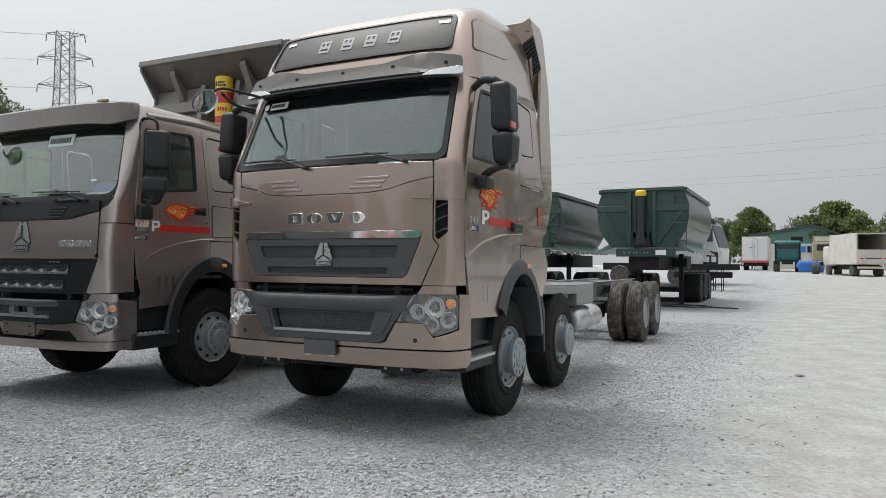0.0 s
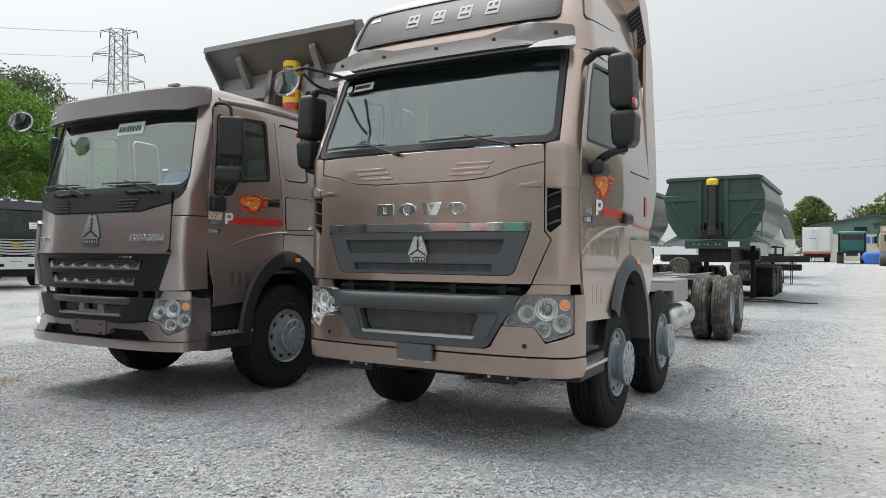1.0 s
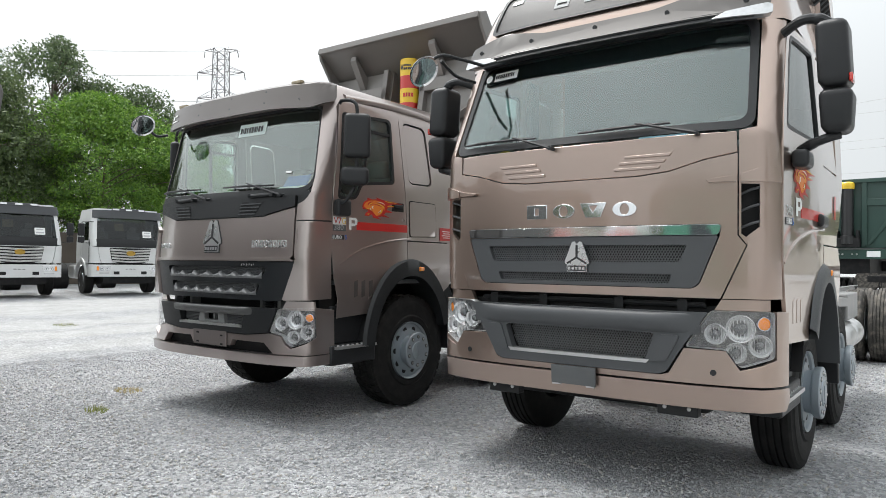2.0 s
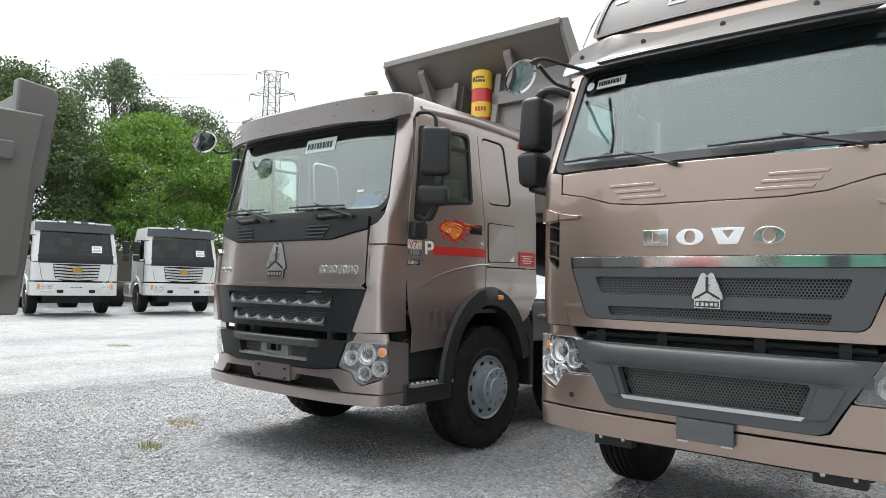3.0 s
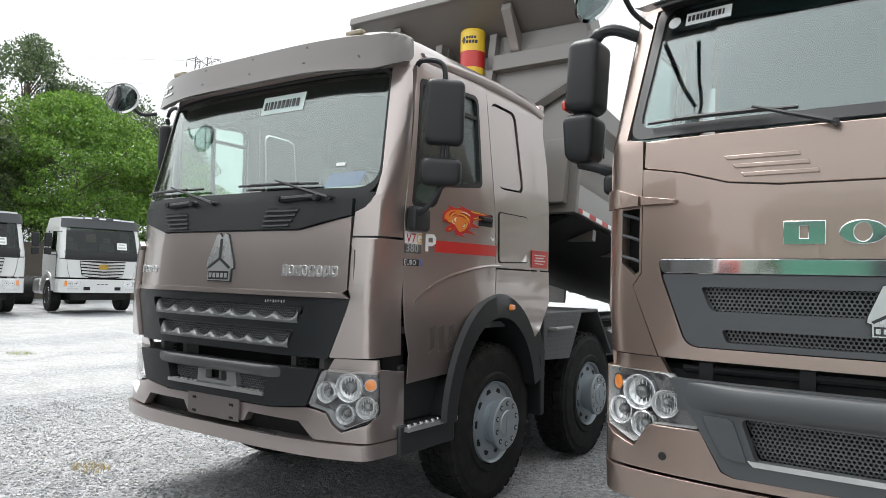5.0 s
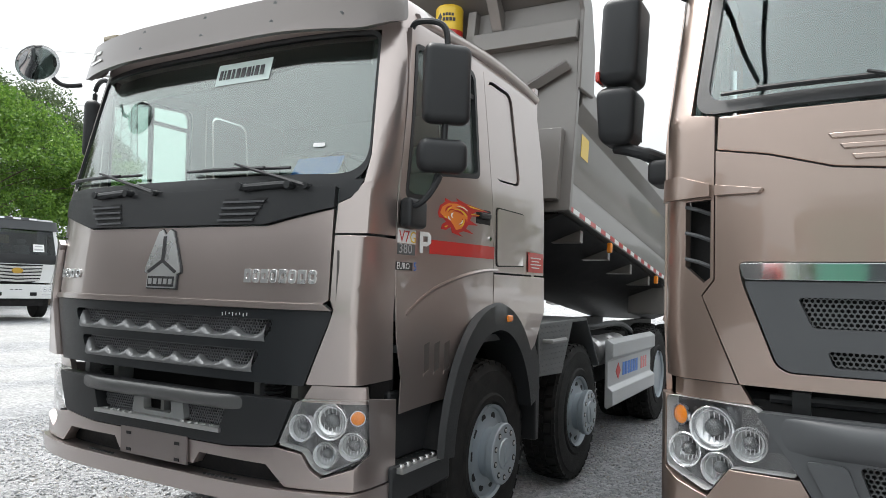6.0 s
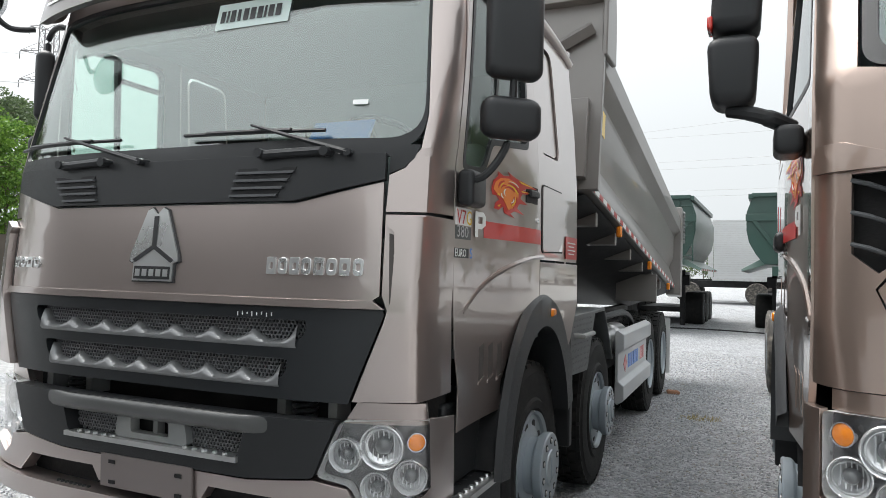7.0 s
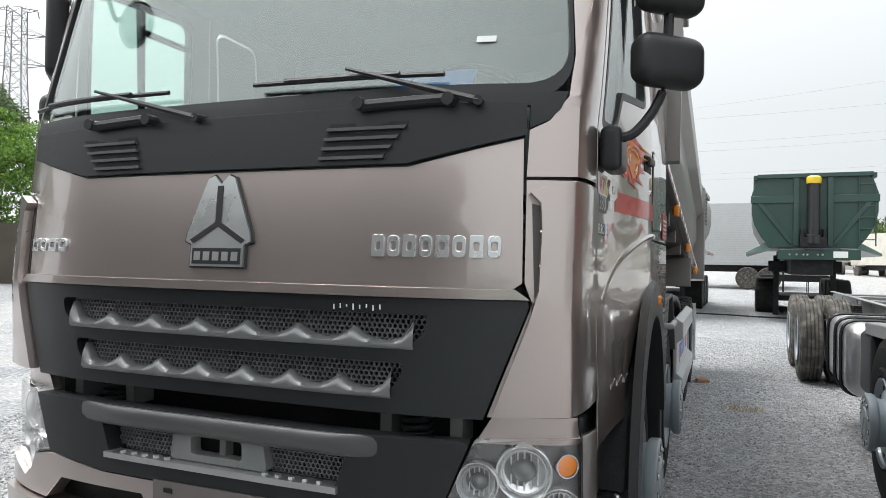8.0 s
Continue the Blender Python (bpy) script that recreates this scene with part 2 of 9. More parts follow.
def prism(bm, pts, axis, a, b, mat=0):
    """Extrude a closed 2D outline along an axis from a to b. The outline holds the other two coordinates in x, y, z order."""
    def at(p, d):
        return {"x": (d, p[0], p[1]), "y": (p[0], d, p[1]), "z": (p[0], p[1], d)}[axis]
    lo, hi = [bm.verts.new(at(p, a)) for p in pts], [bm.verts.new(at(p, b)) for p in pts]
    bm.faces.new(lo).material_index = mat
    bm.faces.new(hi).material_index = mat
    n = len(pts)
    for i in range(n):
        bm.faces.new((lo[i], lo[(i + 1) % n], hi[(i + 1) % n], hi[i])).material_index = mat


def lathe(bm, profile, segs=48, axis="x", mat=0, centre=(0, 0, 0), close=True):
    """Turn a profile of (along, radius) round an axis."""
    rings = []
    for a, r in profile:
        ring = []
        for k in range(segs):
            c, s = math.cos(2 * math.pi * k / segs) * r, math.sin(2 * math.pi * k / segs) * r
            p = {"x": (a, c, s), "y": (c, a, s), "z": (c, s, a)}[axis]
            ring.append(bm.verts.new((p[0] + centre[0], p[1] + centre[1], p[2] + centre[2])))
        rings.append(ring)
    for i in range(len(rings) - 1):
        for k in range(segs):
            bm.faces.new((rings[i][k], rings[i][(k + 1) % segs], rings[i + 1][(k + 1) % segs], rings[i + 1][k])).material_index = mat
    if close:
        for ring in (rings[0], rings[-1]):
            bm.faces.new(ring).material_index = mat


def tube(bm, pts, r, segs=10, mat=0):
    """A round bar along points, with capped ends."""
    pts = [Vector(p) for p in pts]
    rings = []
    up = Vector((0, 0, 1))
    for i, p in enumerate(pts):
        d = (pts[min(i + 1, len(pts) - 1)] - pts[max(i - 1, 0)]).normalized()
        ref = up if abs(d.z) < 0.95 else Vector((1, 0, 0))
        u = d.cross(ref).normalized()
        w = u.cross(d).normalized()
        rr = r[i] if isinstance(r, (list, tuple)) else r
        rings.append([bm.verts.new(p + (u * math.cos(2 * math.pi * k / segs) + w * math.sin(2 * math.pi * k / segs)) * rr) for k in range(segs)])
    for i in range(len(rings) - 1):
        for k in range(segs):
            bm.faces.new((rings[i][k], rings[i][(k + 1) % segs], rings[i + 1][(k + 1) % segs], rings[i + 1][k])).material_index = mat
    bm.faces.new(rings[0]).material_index = mat
    bm.faces.new(rings[-1]).material_index = mat


def curve(pts, n=6):
    """Points along a smooth line through pts."""
    pts = [Vector(p) for p in pts]
    out = []
    for i in range(len(pts) - 1):
        p0, p1, p2, p3 = pts[max(i - 1, 0)], pts[i], pts[i + 1], pts[min(i + 2, len(pts) - 1)]
        for k in range(n):
            t = k / n
            out.append(0.5 * ((2 * p1) + (p2 - p0) * t + (2 * p0 - 5 * p1 + 4 * p2 - p3) * t * t + (3 * p1 - p0 - 3 * p2 + p3) * t ** 3))
    out.append(pts[-1])
    return out


def rounded(pts, r=0.04, n=4):
    """A closed 2D outline with its corners rounded. A point may carry its own radius."""
    out = []
    m = len(pts)
    for i in range(m):
        p, a, b = Vector(pts[i][:2]), Vector(pts[i - 1][:2]), Vector(pts[(i + 1) % m][:2])
        rr = pts[i][2] if len(pts[i]) > 2 else r
        da, db = a - p, b - p
        k = min(rr, da.length * 0.45, db.length * 0.45)
        if k < 1e-4:
            out.append((p.x, p.y))
            continue
        s, e = p + da.normalized() * k, p + db.normalized() * k
        for j in range(n + 1):
            t = j / n
            q = s * (1 - t) ** 2 + p * 2 * t * (1 - t) + e * t * t
            out.append((q.x, q.y))
    return out


def panel(outline, mapper, thick=0.02, step=0.1, holes=(), bm=None, mat=0):
    """A sheet with an outline and holes in a plane (u, v), cut into a grid, laid on a curved surface by mapper(u, v, out) and given thickness."""
    fl = bmesh.new()
    for loop in (outline, *holes):
        vs = [fl.verts.new((p[0], p[1], 0)) for p in loop]
        for i in range(len(vs)):
            fl.edges.new((vs[i], vs[(i + 1) % len(vs)]))
    bmesh.ops.triangle_fill(fl, use_beauty=True, use_dissolve=False, edges=fl.edges[:])
    if step:
        for ax in (0, 1):
            lo, hi = min(p[ax] for p in outline), max(p[ax] for p in outline)
            k = math.floor(lo / step) + 1
            while k * step < hi:
                co, no = [0, 0, 0], [0, 0, 0]
                co[ax], no[ax] = k * step, 1
                bmesh.ops.bisect_plane(fl, geom=fl.verts[:] + fl.edges[:] + fl.faces[:], dist=1e-5, plane_co=co, plane_no=no)
                k += 1
    bm = bm or bmesh.new()
    fl.verts.index_update()
    top = [bm.verts.new(mapper(v.co.x, v.co.y, 0.0)) for v in fl.verts]
    low = [bm.verts.new(mapper(v.co.x, v.co.y, -thick)) for v in fl.verts] if thick else None
    for f in fl.faces:
        ids = [v.index for v in f.verts]
        bm.faces.new([top[i] for i in ids]).material_index = mat
        if thick:
            bm.faces.new([low[i] for i in reversed(ids)]).material_index = mat
    if thick:
        for e in fl.edges:
            if len(e.link_faces) == 1:
                a, b = e.verts[0].index, e.verts[1].index
                bm.faces.new((top[a], top[b], low[b], low[a])).material_index = mat
    fl.free()
    return bm


def lin(table):
    """A piecewise linear function through a table of (x, y)."""
    xs, ys = [p[0] for p in table], [p[1] for p in table]
    return lambda x: float(np.interp(x, xs, ys))


def shell(f0, w, r, bow):
    """The skin of a cab: seen from above a bowed front, a rounded corner and a straight side, changing with the height.
    Returns skin(s, z, out): s runs along the skin from the middle of the front."""
    def skin(s, z, out=0.0):
        sg, s = (1 if s >= 0 else -1), abs(s)
        wd, rr = w(z), r(z)
        x1 = wd - rr
        for _ in range(3):
            th0 = math.atan(4 * bow * x1 ** 3)
            x1 = wd - rr * (1 - math.sin(th0))
        th0 = math.atan(4 * bow * x1 ** 3)
        y1 = bow * x1 ** 4
        arc = rr * (math.pi / 2 - th0)
        if s <= x1:
            th, x, y = math.atan(4 * bow * s ** 3), s, bow * s ** 4
        elif s <= x1 + arc:
            th = th0 + (s - x1) / rr
            x, y = x1 + rr * (math.sin(th) - math.sin(th0)), y1 + rr * (math.cos(th0) - math.cos(th))
        else:
            th, x, y = math.pi / 2, wd, y1 + rr * math.cos(th0) + s - x1 - arc
        return (sg * (x + math.sin(th) * out), y - math.cos(th) * out + f0(z), z)

    def along(y, z):
        """How far along the skin the side reaches y."""
        lo, hi = 0.5, 4.0
        for _ in range(30):
            mid = (lo + hi) / 2
            lo, hi = (mid, hi) if skin(mid, z)[1] < y else (lo, mid)
        return lo
    return skin, along


def flip(mapper):
    return lambda u, v, o: (lambda p: (-p[0], p[1], p[2]))(mapper(u, v, o))


def raised(mapper, d):
    return lambda u, v, o: mapper(u, v, o + d)


def lettering(text, size, mapper, depth=0.003, spacing=1.0):
    """Words as a mesh, in the plane (u, v) from the origin, laid on a surface by mapper."""
    cu = bpy.data.curves.new("lettering", "FONT")
    cu.body, cu.size, cu.resolution_u = text, size, 2
    cu.space_character = spacing
    ob = bpy.data.objects.new("lettering", cu)
    me = ob.to_mesh()
    bm = bmesh.new()
    bm.from_mesh(me)
    ob.to_mesh_clear()
    bpy.data.objects.remove(ob)
    bpy.data.curves.remove(cu)
    ext = bmesh.ops.extrude_face_region(bm, geom=bm.faces[:])
    up = {v for v in ext["geom"] if isinstance(v, bmesh.types.BMVert)}
    for v in bm.verts:
        v.co = mapper(v.co.x, v.co.y, depth if v in up else 0.0)
    return bm


def oval(cx, cy, rx, ry, n=20):
    return [(cx + rx * math.cos(2 * math.pi * k / n), cy + ry * math.sin(2 * math.pi * k / n)) for k in range(n)]


def rect(u0, u1, v0, v1):
    return [(u0, v0), (u1, v0), (u1, v1), (u0, v1)]

# ---- parts that the trucks share ----
def tyre_mesh(name, radius, width, lugs):
    """A lorry tyre, its axle along x and its outer face towards +x at x = 0."""
    bm = bmesh.new()
    w, R, ri = width, radius, 0.285
    prof = [(0.0 - 0.03, ri), (-0.005, ri + 0.02), (0.0, ri + 0.06), (-0.012, ri + 0.075), (-0.004, (ri + R) / 2), (-0.012, R - 0.07), (-0.02, R - 0.062), (-0.028, R - 0.02), (-0.045, R - 0.004)]
    if lugs:
        prof += [(-0.06, R - 0.012)] + [(-w + 0.06, R - 0.012)]
    else:
        g = [0.085, 0.13, 0.175, 0.22]
        for k in g:
            k = k * w / 0.3
            prof += [(-k + 0.007, R), (-k + 0.005, R - 0.014), (-k - 0.005, R - 0.014), (-k - 0.007, R)]
    prof += [(-w + 0.045, R - 0.004), (-w + 0.028, R - 0.02), (-w + 0.012, R - 0.07), (-w + 0.004, (ri + R) / 2), (-w, ri + 0.05), (-w + 0.03, ri)]
    prof += [(-w / 2, ri - 0.005), (-0.03, ri)]
    lathe(bm, prof, 72, "x", close=False)
    if lugs == 2:
        bm.clear()
        n = 36
        for k in range(n):
            for row, (a, b, ph, tw) in enumerate(((-0.022, -0.105, 0, 0.25), (-0.115, -w / 2 + 0.006, 0.5, -0.3), (-w / 2 - 0.006, -w + 0.115, 0, 0.3), (-w + 0.105, -w + 0.022, 0.5, -0.25))):
                th = 2 * math.pi * (k + ph) / n
                hw = 2 * math.pi / n * 0.36
                vs = []
                for dr in (-0.03, 0.002):
                    for x, dt in ((a, -hw), (b, -hw + tw * hw), (b, hw + tw * hw), (a, hw)):
                        edge = 0.012 if (x in (-0.022, -w + 0.022) and dr > 0) else 0.0
                        rad = R + dr - edge
                        vs.append(bm.verts.new((x, rad * math.cos(th + dt), rad * math.sin(th + dt))))
                for f in ((4, 5, 6, 7), (0, 1, 5, 4), (1, 2, 6, 5), (2, 3, 7, 6), (3, 0, 4, 7)):
                    bm.faces.new([vs[i] for i in f])
    bmesh.ops.recalc_face_normals(bm, faces=bm.faces)
    me = bpy.data.meshes.new(name)
    bm.to_mesh(me)
    bm.free()
    return me


def rim_mesh(front):
    """A pressed steel disc with hand holes; on the steering axles a stout hub flange stands proud of it, on the rear axles the disc lies deep."""
    bm = bmesh.new()
    if front:
        lathe(bm, [(-0.03, 0.290), (0.0, 0.287), (-0.012, 0.272), (-0.05, 0.262), (-0.062, 0.25), (-0.035, 0.235), (-0.02, 0.19), (-0.02, 0.0)], 60)
        # hub flange
        lathe(bm, [(-0.02, 0.15), (0.0, 0.152), (0.03, 0.16), (0.038, 0.176), (0.048, 0.183), (0.085, 0.185), (0.092, 0.178), (0.092, 0.095), (0.1, 0.09), (0.1, 0.0)], 48)
        for k in range(10):
            a = 2 * math.pi * k / 10
            lathe(bm, [(0.088, 0.019), (0.094, 0.019), (0.094, 0.0)], 10, centre=(0, 0.142 * math.cos(a), 0.142 * math.sin(a)), mat=1)
            lathe(bm, [(0.09, 0.011), (0.097, 0.01), (0.1, 0.006), (0.1, 0.0)], 8, centre=(0, 0.142 * math.cos(a), 0.142 * math.sin(a)), mat=2)
            b = a + math.pi / 10
            lathe(bm, [(-0.045, 0.028), (-0.0265, 0.028), (-0.0265, 0.0)], 14, centre=(0, 0.216 * math.cos(b), 0.214 * math.sin(b)), mat=1)
        # raised triangle on the cap
        prism(bm, [(-0.035, -0.045), (0.035, -0.045), (0.0, 0.06)], "x", 0.1, 0.105)
        prism(bm, [(-0.045, -0.066), (0.045, -0.066), (0.045, -0.05), (-0.045, -0.05)], "x", 0.1, 0.105)
    else:
        lathe(bm, [(-0.03, 0.290), (0.0, 0.287), (-0.012, 0.272), (-0.10, 0.262), (-0.13, 0.255), (-0.15, 0.2), (-0.15, 0.15), (-0.06, 0.14), (-0.06, 0.1), (-0.04, 0.095), (-0.04, 0.0)], 60)
        for k in range(10):
            a = 2 * math.pi * k / 10
            lathe(bm, [(-0.155, 0.016), (-0.125, 0.015), (-0.125, 0.0)], 8, centre=(0, 0.172 * math.cos(a), 0.172 * math.sin(a)), mat=2)
            lathe(bm, [(-0.16, 0.02), (-0.1435, 0.02), (-0.1435, 0.0)], 12, centre=(0, 0.222 * math.cos(a + 0.31), 0.222 * math.sin(a + 0.31)), mat=1)
    bmesh.ops.recalc_face_normals(bm, faces=bm.faces)
    me = bpy.data.meshes.new("rim")
    bm.to_mesh(me)
    bm.free()
    for mt in (RIM, DARK, BRUSHED):
        me.materials.append(mt)
    return me


RIM_F, RIM_R = rim_mesh(True), rim_mesh(False)
RIB = tyre_mesh("rib_tyre", 0.555, 0.31, False)
RIB_REAR = tyre_mesh("rib_tyre_dusty", 0.555, 0.3, False)
LUG = tyre_mesh("lug_tyre", 0.565, 0.32, 1)
TREAD = tyre_mesh("tread", 0.565, 0.32, 2)
for me_, mt_ in ((RIB, RUBBER), (RIB_REAR, RUBBER_DUSTY), (LUG, RUBBER), (TREAD, RUBBER)):
    me_.materials.append(mt_)


def tyre_on(rim, tyre):
    place("tyre", tyre, None, rim, "black rubber lorry tyre")
    if tyre is LUG:
        tagged(place("tread", TREAD, None, rim, "blocks of the coarse tread"), kind="stuff")


def wheel(parent, x, y, z, front, tyre, steer=0.0, turn=0.0):
    """A wheel whose outer tyre face stands at x (its sign tells the side)."""
    m = pose(x, y, z, 0, 0, steer) @ (pose(0, 0, 0, turn) if x > 0 else pose(0, 0, 0, -turn, 0, 180))
    rim = place("wheel", RIM_F if front else RIM_R, None, parent, "grey painted steel wheel with bolted hub", m=m)
    tyre_on(rim, tyre)
    return rim


def dual(parent, x, y, z, tyre, turn=0.0):
    wheel(parent, x, y, z, False, tyre, 0, turn)
    sg = 1 if x > 0 else -1
    rim = place("wheel", RIM_R, None, parent, "inner wheel of a twin pair", m=pose(x - sg * 0.345, y, z, turn + 7, 0, 0 if x > 0 else 180))
    tyre_on(rim, tyre)


def hexmesh(name, outline, mapper, parent, cell=0.017, wire=0.0022, material=None, label=""):
    """Honeycomb grille: bars round each cell, within an outline."""
    n = len(outline)

    def inside(x, y):
        c = False
        for i in range(n):
            (x1, y1), (x2, y2) = outline[i], outline[i - 1]
            if (y1 > y) != (y2 > y) and x < (x2 - x1) * (y - y1) / (y2 - y1) + x1:
                c = not c
        return c
    u0, u1, v0, v1 = (min(p[0] for p in outline), max(p[0] for p in outline), min(p[1] for p in outline), max(p[1] for p in outline))
    verts, faces = [], []
    dx, dy = cell * 0.866, cell * 0.75
    row = 0
    v = v0
    while v < v1:
        u = u0 + (dx / 2 if row % 2 else 0)
        while u < u1:
            if inside(u, v):
                base = len(verts)
                for k in range(6):
                    a = math.pi / 6 + k * math.pi / 3
                    for rr, o in ((cell / 2 + wire * 0.2, 0.0), (cell / 2 - wire, 0.0), (cell / 2 - wire, -0.012)):
                        verts.append(mapper(u + rr * math.cos(a), v + rr * math.sin(a), o))
                for k in range(6):
                    p, q = base + 3 * k, base + 3 * ((k + 1) % 6)
                    faces.append((p, q, q + 1, p + 1))
                    faces.append((p + 1, q + 1, q + 2, p + 2))
            u += dx
        v += dy
        row += 1
    me = bpy.data.meshes.new(name)
    me.from_pydata(verts, [], faces)
    return place(name, me, material or MESHBLACK, parent, label, flat=True)


def lamp_round(parent, skin, s, z, r, depth=-0.05, label="round projector lamp in a chrome ring"):
    """A round headlamp: a chrome ring and bowl round a small glass dome, facing along the skin's normal."""
    p, q = Vector(skin(s, z, depth)), Vector(skin(s, z, depth + 0.1))
    ahead = (q - p).normalized() + Vector((0, -0.9, 0))
    m = Matrix.Translation(p) @ ahead.to_track_quat("Z", "Y").to_matrix().to_4x4()
    bm = bmesh.new()
    lathe(bm, [(0.0, r * 1.08), (0.03, r * 1.07), (0.033, r * 1.03), (0.03, r * 0.98), (0.006, r * 0.9), (-0.012, r * 0.62), (-0.016, r * 0.4), (-0.016, 0.0)], 32, "z", 0, close=False)
    lathe(bm, [(-0.005, r * 0.45), (0.01, r * 0.4), (0.02, r * 0.25), (0.024, 0.0)], 24, "z", 2, close=False)
    lathe(bm, [(0.014, r * 0.86), (0.019, r * 0.85), (0.019, r * 0.81), (0.012, r * 0.8)], 32, "z", 0, close=False)
    for k in range(5):
        # flutes of the reflector
        x = r * (-0.5 + 0.25 * k)
        h = math.sqrt(max(0.0, (r * 0.72) ** 2 - x * x))
        tube(bm, [(x, -h, 0.0), (x, 0, -0.012), (x, h, 0.0)], r * 0.035, 4, 1)
    return finish("lamp", bm, [LAMPCHROME, LAMPBOWL, LAMPDOME], parent, label, m=m)


LAMPDOME = surface("smoked_lamp_glass", (0.12, 0.125, 0.13), 0.06, 0.3, 1.0, 0.05, 30.0)
LAMPBOWL = surface("lamp_bowl", (0.82, 0.83, 0.84), 0.2, 0.45, 0.8, 0.1, 40.0, 0.12, 60)


def headlamp(parent, skin, outline, lamps, amber, sg):
    """A headlamp unit: a dark recessed housing, round lamps, an amber indicator and a clear cover."""
    s1 = max(p[0] for p in outline)

    def eased(s, z, o=0.0):
        # the cover bends less than the bumper's corner
        p = Vector(skin(s, z, o))
        if s < 0.88:
            return tuple(p)
        a, b = Vector(skin(0.88, z, o)), Vector(skin(s1, z, o))
        return tuple(p * 0.45 + (a + (b - a) * ((s - 0.88) / (s1 - 0.88))) * 0.55)
    mp = eased if sg > 0 else flip(eased)
    sk = lambda s, z, o=0.0: mp(s, z, o)
    h = part("headlamp", panel(outline, raised(mp, -0.068), 0.02, 0.08), LAMPBACK, parent, "clear-covered headlamp cluster with chrome round lamps")
    wall = bmesh.new()
    n = len(outline)
    for i in range(n):
        a, b = outline[i], outline[(i + 1) % n]
        wall.faces.new([wall.verts.new(sk(*p)) for p in ((a[0], a[1], 0.0), (b[0], b[1], 0.0), (b[0], b[1], -0.07), (a[0], a[1], -0.07))])
    part("housing", wall, LAMPWALL, h, "bright bezel of the lamp housing")
    for s, z, r in lamps:
        lamp_round(h, sk, s, z, r, -0.056)
    lamp_amber(h, sk, amber)
    cov = part("cover", panel(outline, raised(mp, 0.004), 0.004, 0.08), LENS, h, "clear plastic lamp cover")
    cov.visible_shadow = False
    return h


LAMPCHROME = surface("lamp_chrome", (0.86, 0.87, 0.88), 0.12, 0.7, 0.5, 0.06, 60.0, 0.1, 50)
LAMPBACK = surface("lamp_reflector", (0.15, 0.15, 0.153), 0.25, 0.3, 0.4, 0.25, 14.0, 0.15, 40)
LAMPWALL = surface("lamp_housing", (0.7, 0.7, 0.7), 0.3, 0.3, 0.0, 0.1, 20.0)


def lamp_amber(parent, sk, amber):
    s, z, r = amber
    p, q = Vector(sk(s, z, -0.045)), Vector(sk(s, z, 0.05))
    bm = bmesh.new()
    lathe(bm, [(0.0, r), (0.01, r), (0.014, r * 0.8), (0.016, 0.0)], 24, "z", 0, close=False)
    lathe(bm, [(0.0, r * 1.15), (0.014, r * 1.13), (0.014, r)], 24, "z", 1, close=False)
    finish("indicator", bm, [AMBER, CHROME], parent, "amber round indicator", m=Matrix.Translation(p) @ (q - p).to_track_quat("Z", "Y").to_matrix().to_4x4())


def softbox(w, d, h, r=0.04, taper=0.0):
    """A housing with generous round corners: w, d, h across x, y, z, its middle at the origin."""
    bm = bmesh.new()
    prof = rounded([(-w / 2, -d / 2), (w / 2, -d / 2), (w / 2, d / 2), (-w / 2, d / 2)], r, 6)
    rings = []
    k = min(r, h * 0.3)
    turn = [(math.sin(a), 1 - math.cos(a)) for a in [math.pi / 2 * i / 5 for i in range(6)]]
    ends = [(-h / 2 + k * (1 - up_), k * in_) for up_, in_ in reversed(turn)]
    for zz, ins in ends + [(-z_, i_) for z_, i_ in reversed(ends)]:
        t = 1 - taper * (0.5 - zz / h)
        rings.append([bm.verts.new((x * (1 - 2 * ins / w) * t, y * (1 - 2 * ins / d) * t, zz)) for x, y in prof])
    m = len(prof)
    for i in range(len(rings) - 1):
        for j in range(m):
            bm.faces.new((rings[i][j], rings[i][(j + 1) % m], rings[i + 1][(j + 1) % m], rings[i + 1][j]))
    bm.faces.new(rings[0])
    bm.faces.new(rings[-1])
    return bm


def wiper(parent, skin, s0, z0, s1, z1, blade0, blade1):
    """A wiper: arm from its pivot to the blade, and the blade with its claws."""
    bm = bmesh.new()
    a, b = skin(s0, z0, 0.05), skin(s1, z1, 0.06)
    tube(bm, [a, [(p * 0.5 + q * 0.5) for p, q in zip(a, b)], b], [0.013, 0.01, 0.006], 6)
    tube(bm, [skin(s0, z0, 0.0), skin(s0, z0, 0.06)], 0.015, 10)
    w = part("wiper", bm, PLASTIC, parent, "black windscreen wiper lying on the glass")
    bm = bmesh.new()
    n = 8
    pts = [skin(blade0[0] + (blade1[0] - blade0[0]) * k / n, blade0[1] + (blade1[1] - blade0[1]) * k / n, 0.022) for k in range(n + 1)]
    tube(bm, pts, 0.008, 6)
    mid = [skin(blade0[0] + (blade1[0] - blade0[0]) * k, blade0[1] + (blade1[1] - blade0[1]) * k, 0.04) for k in (0.2, 0.4, 0.6, 0.8)]
    tube(bm, mid, 0.009, 6)
    part("blade", bm, PLASTIC, w)


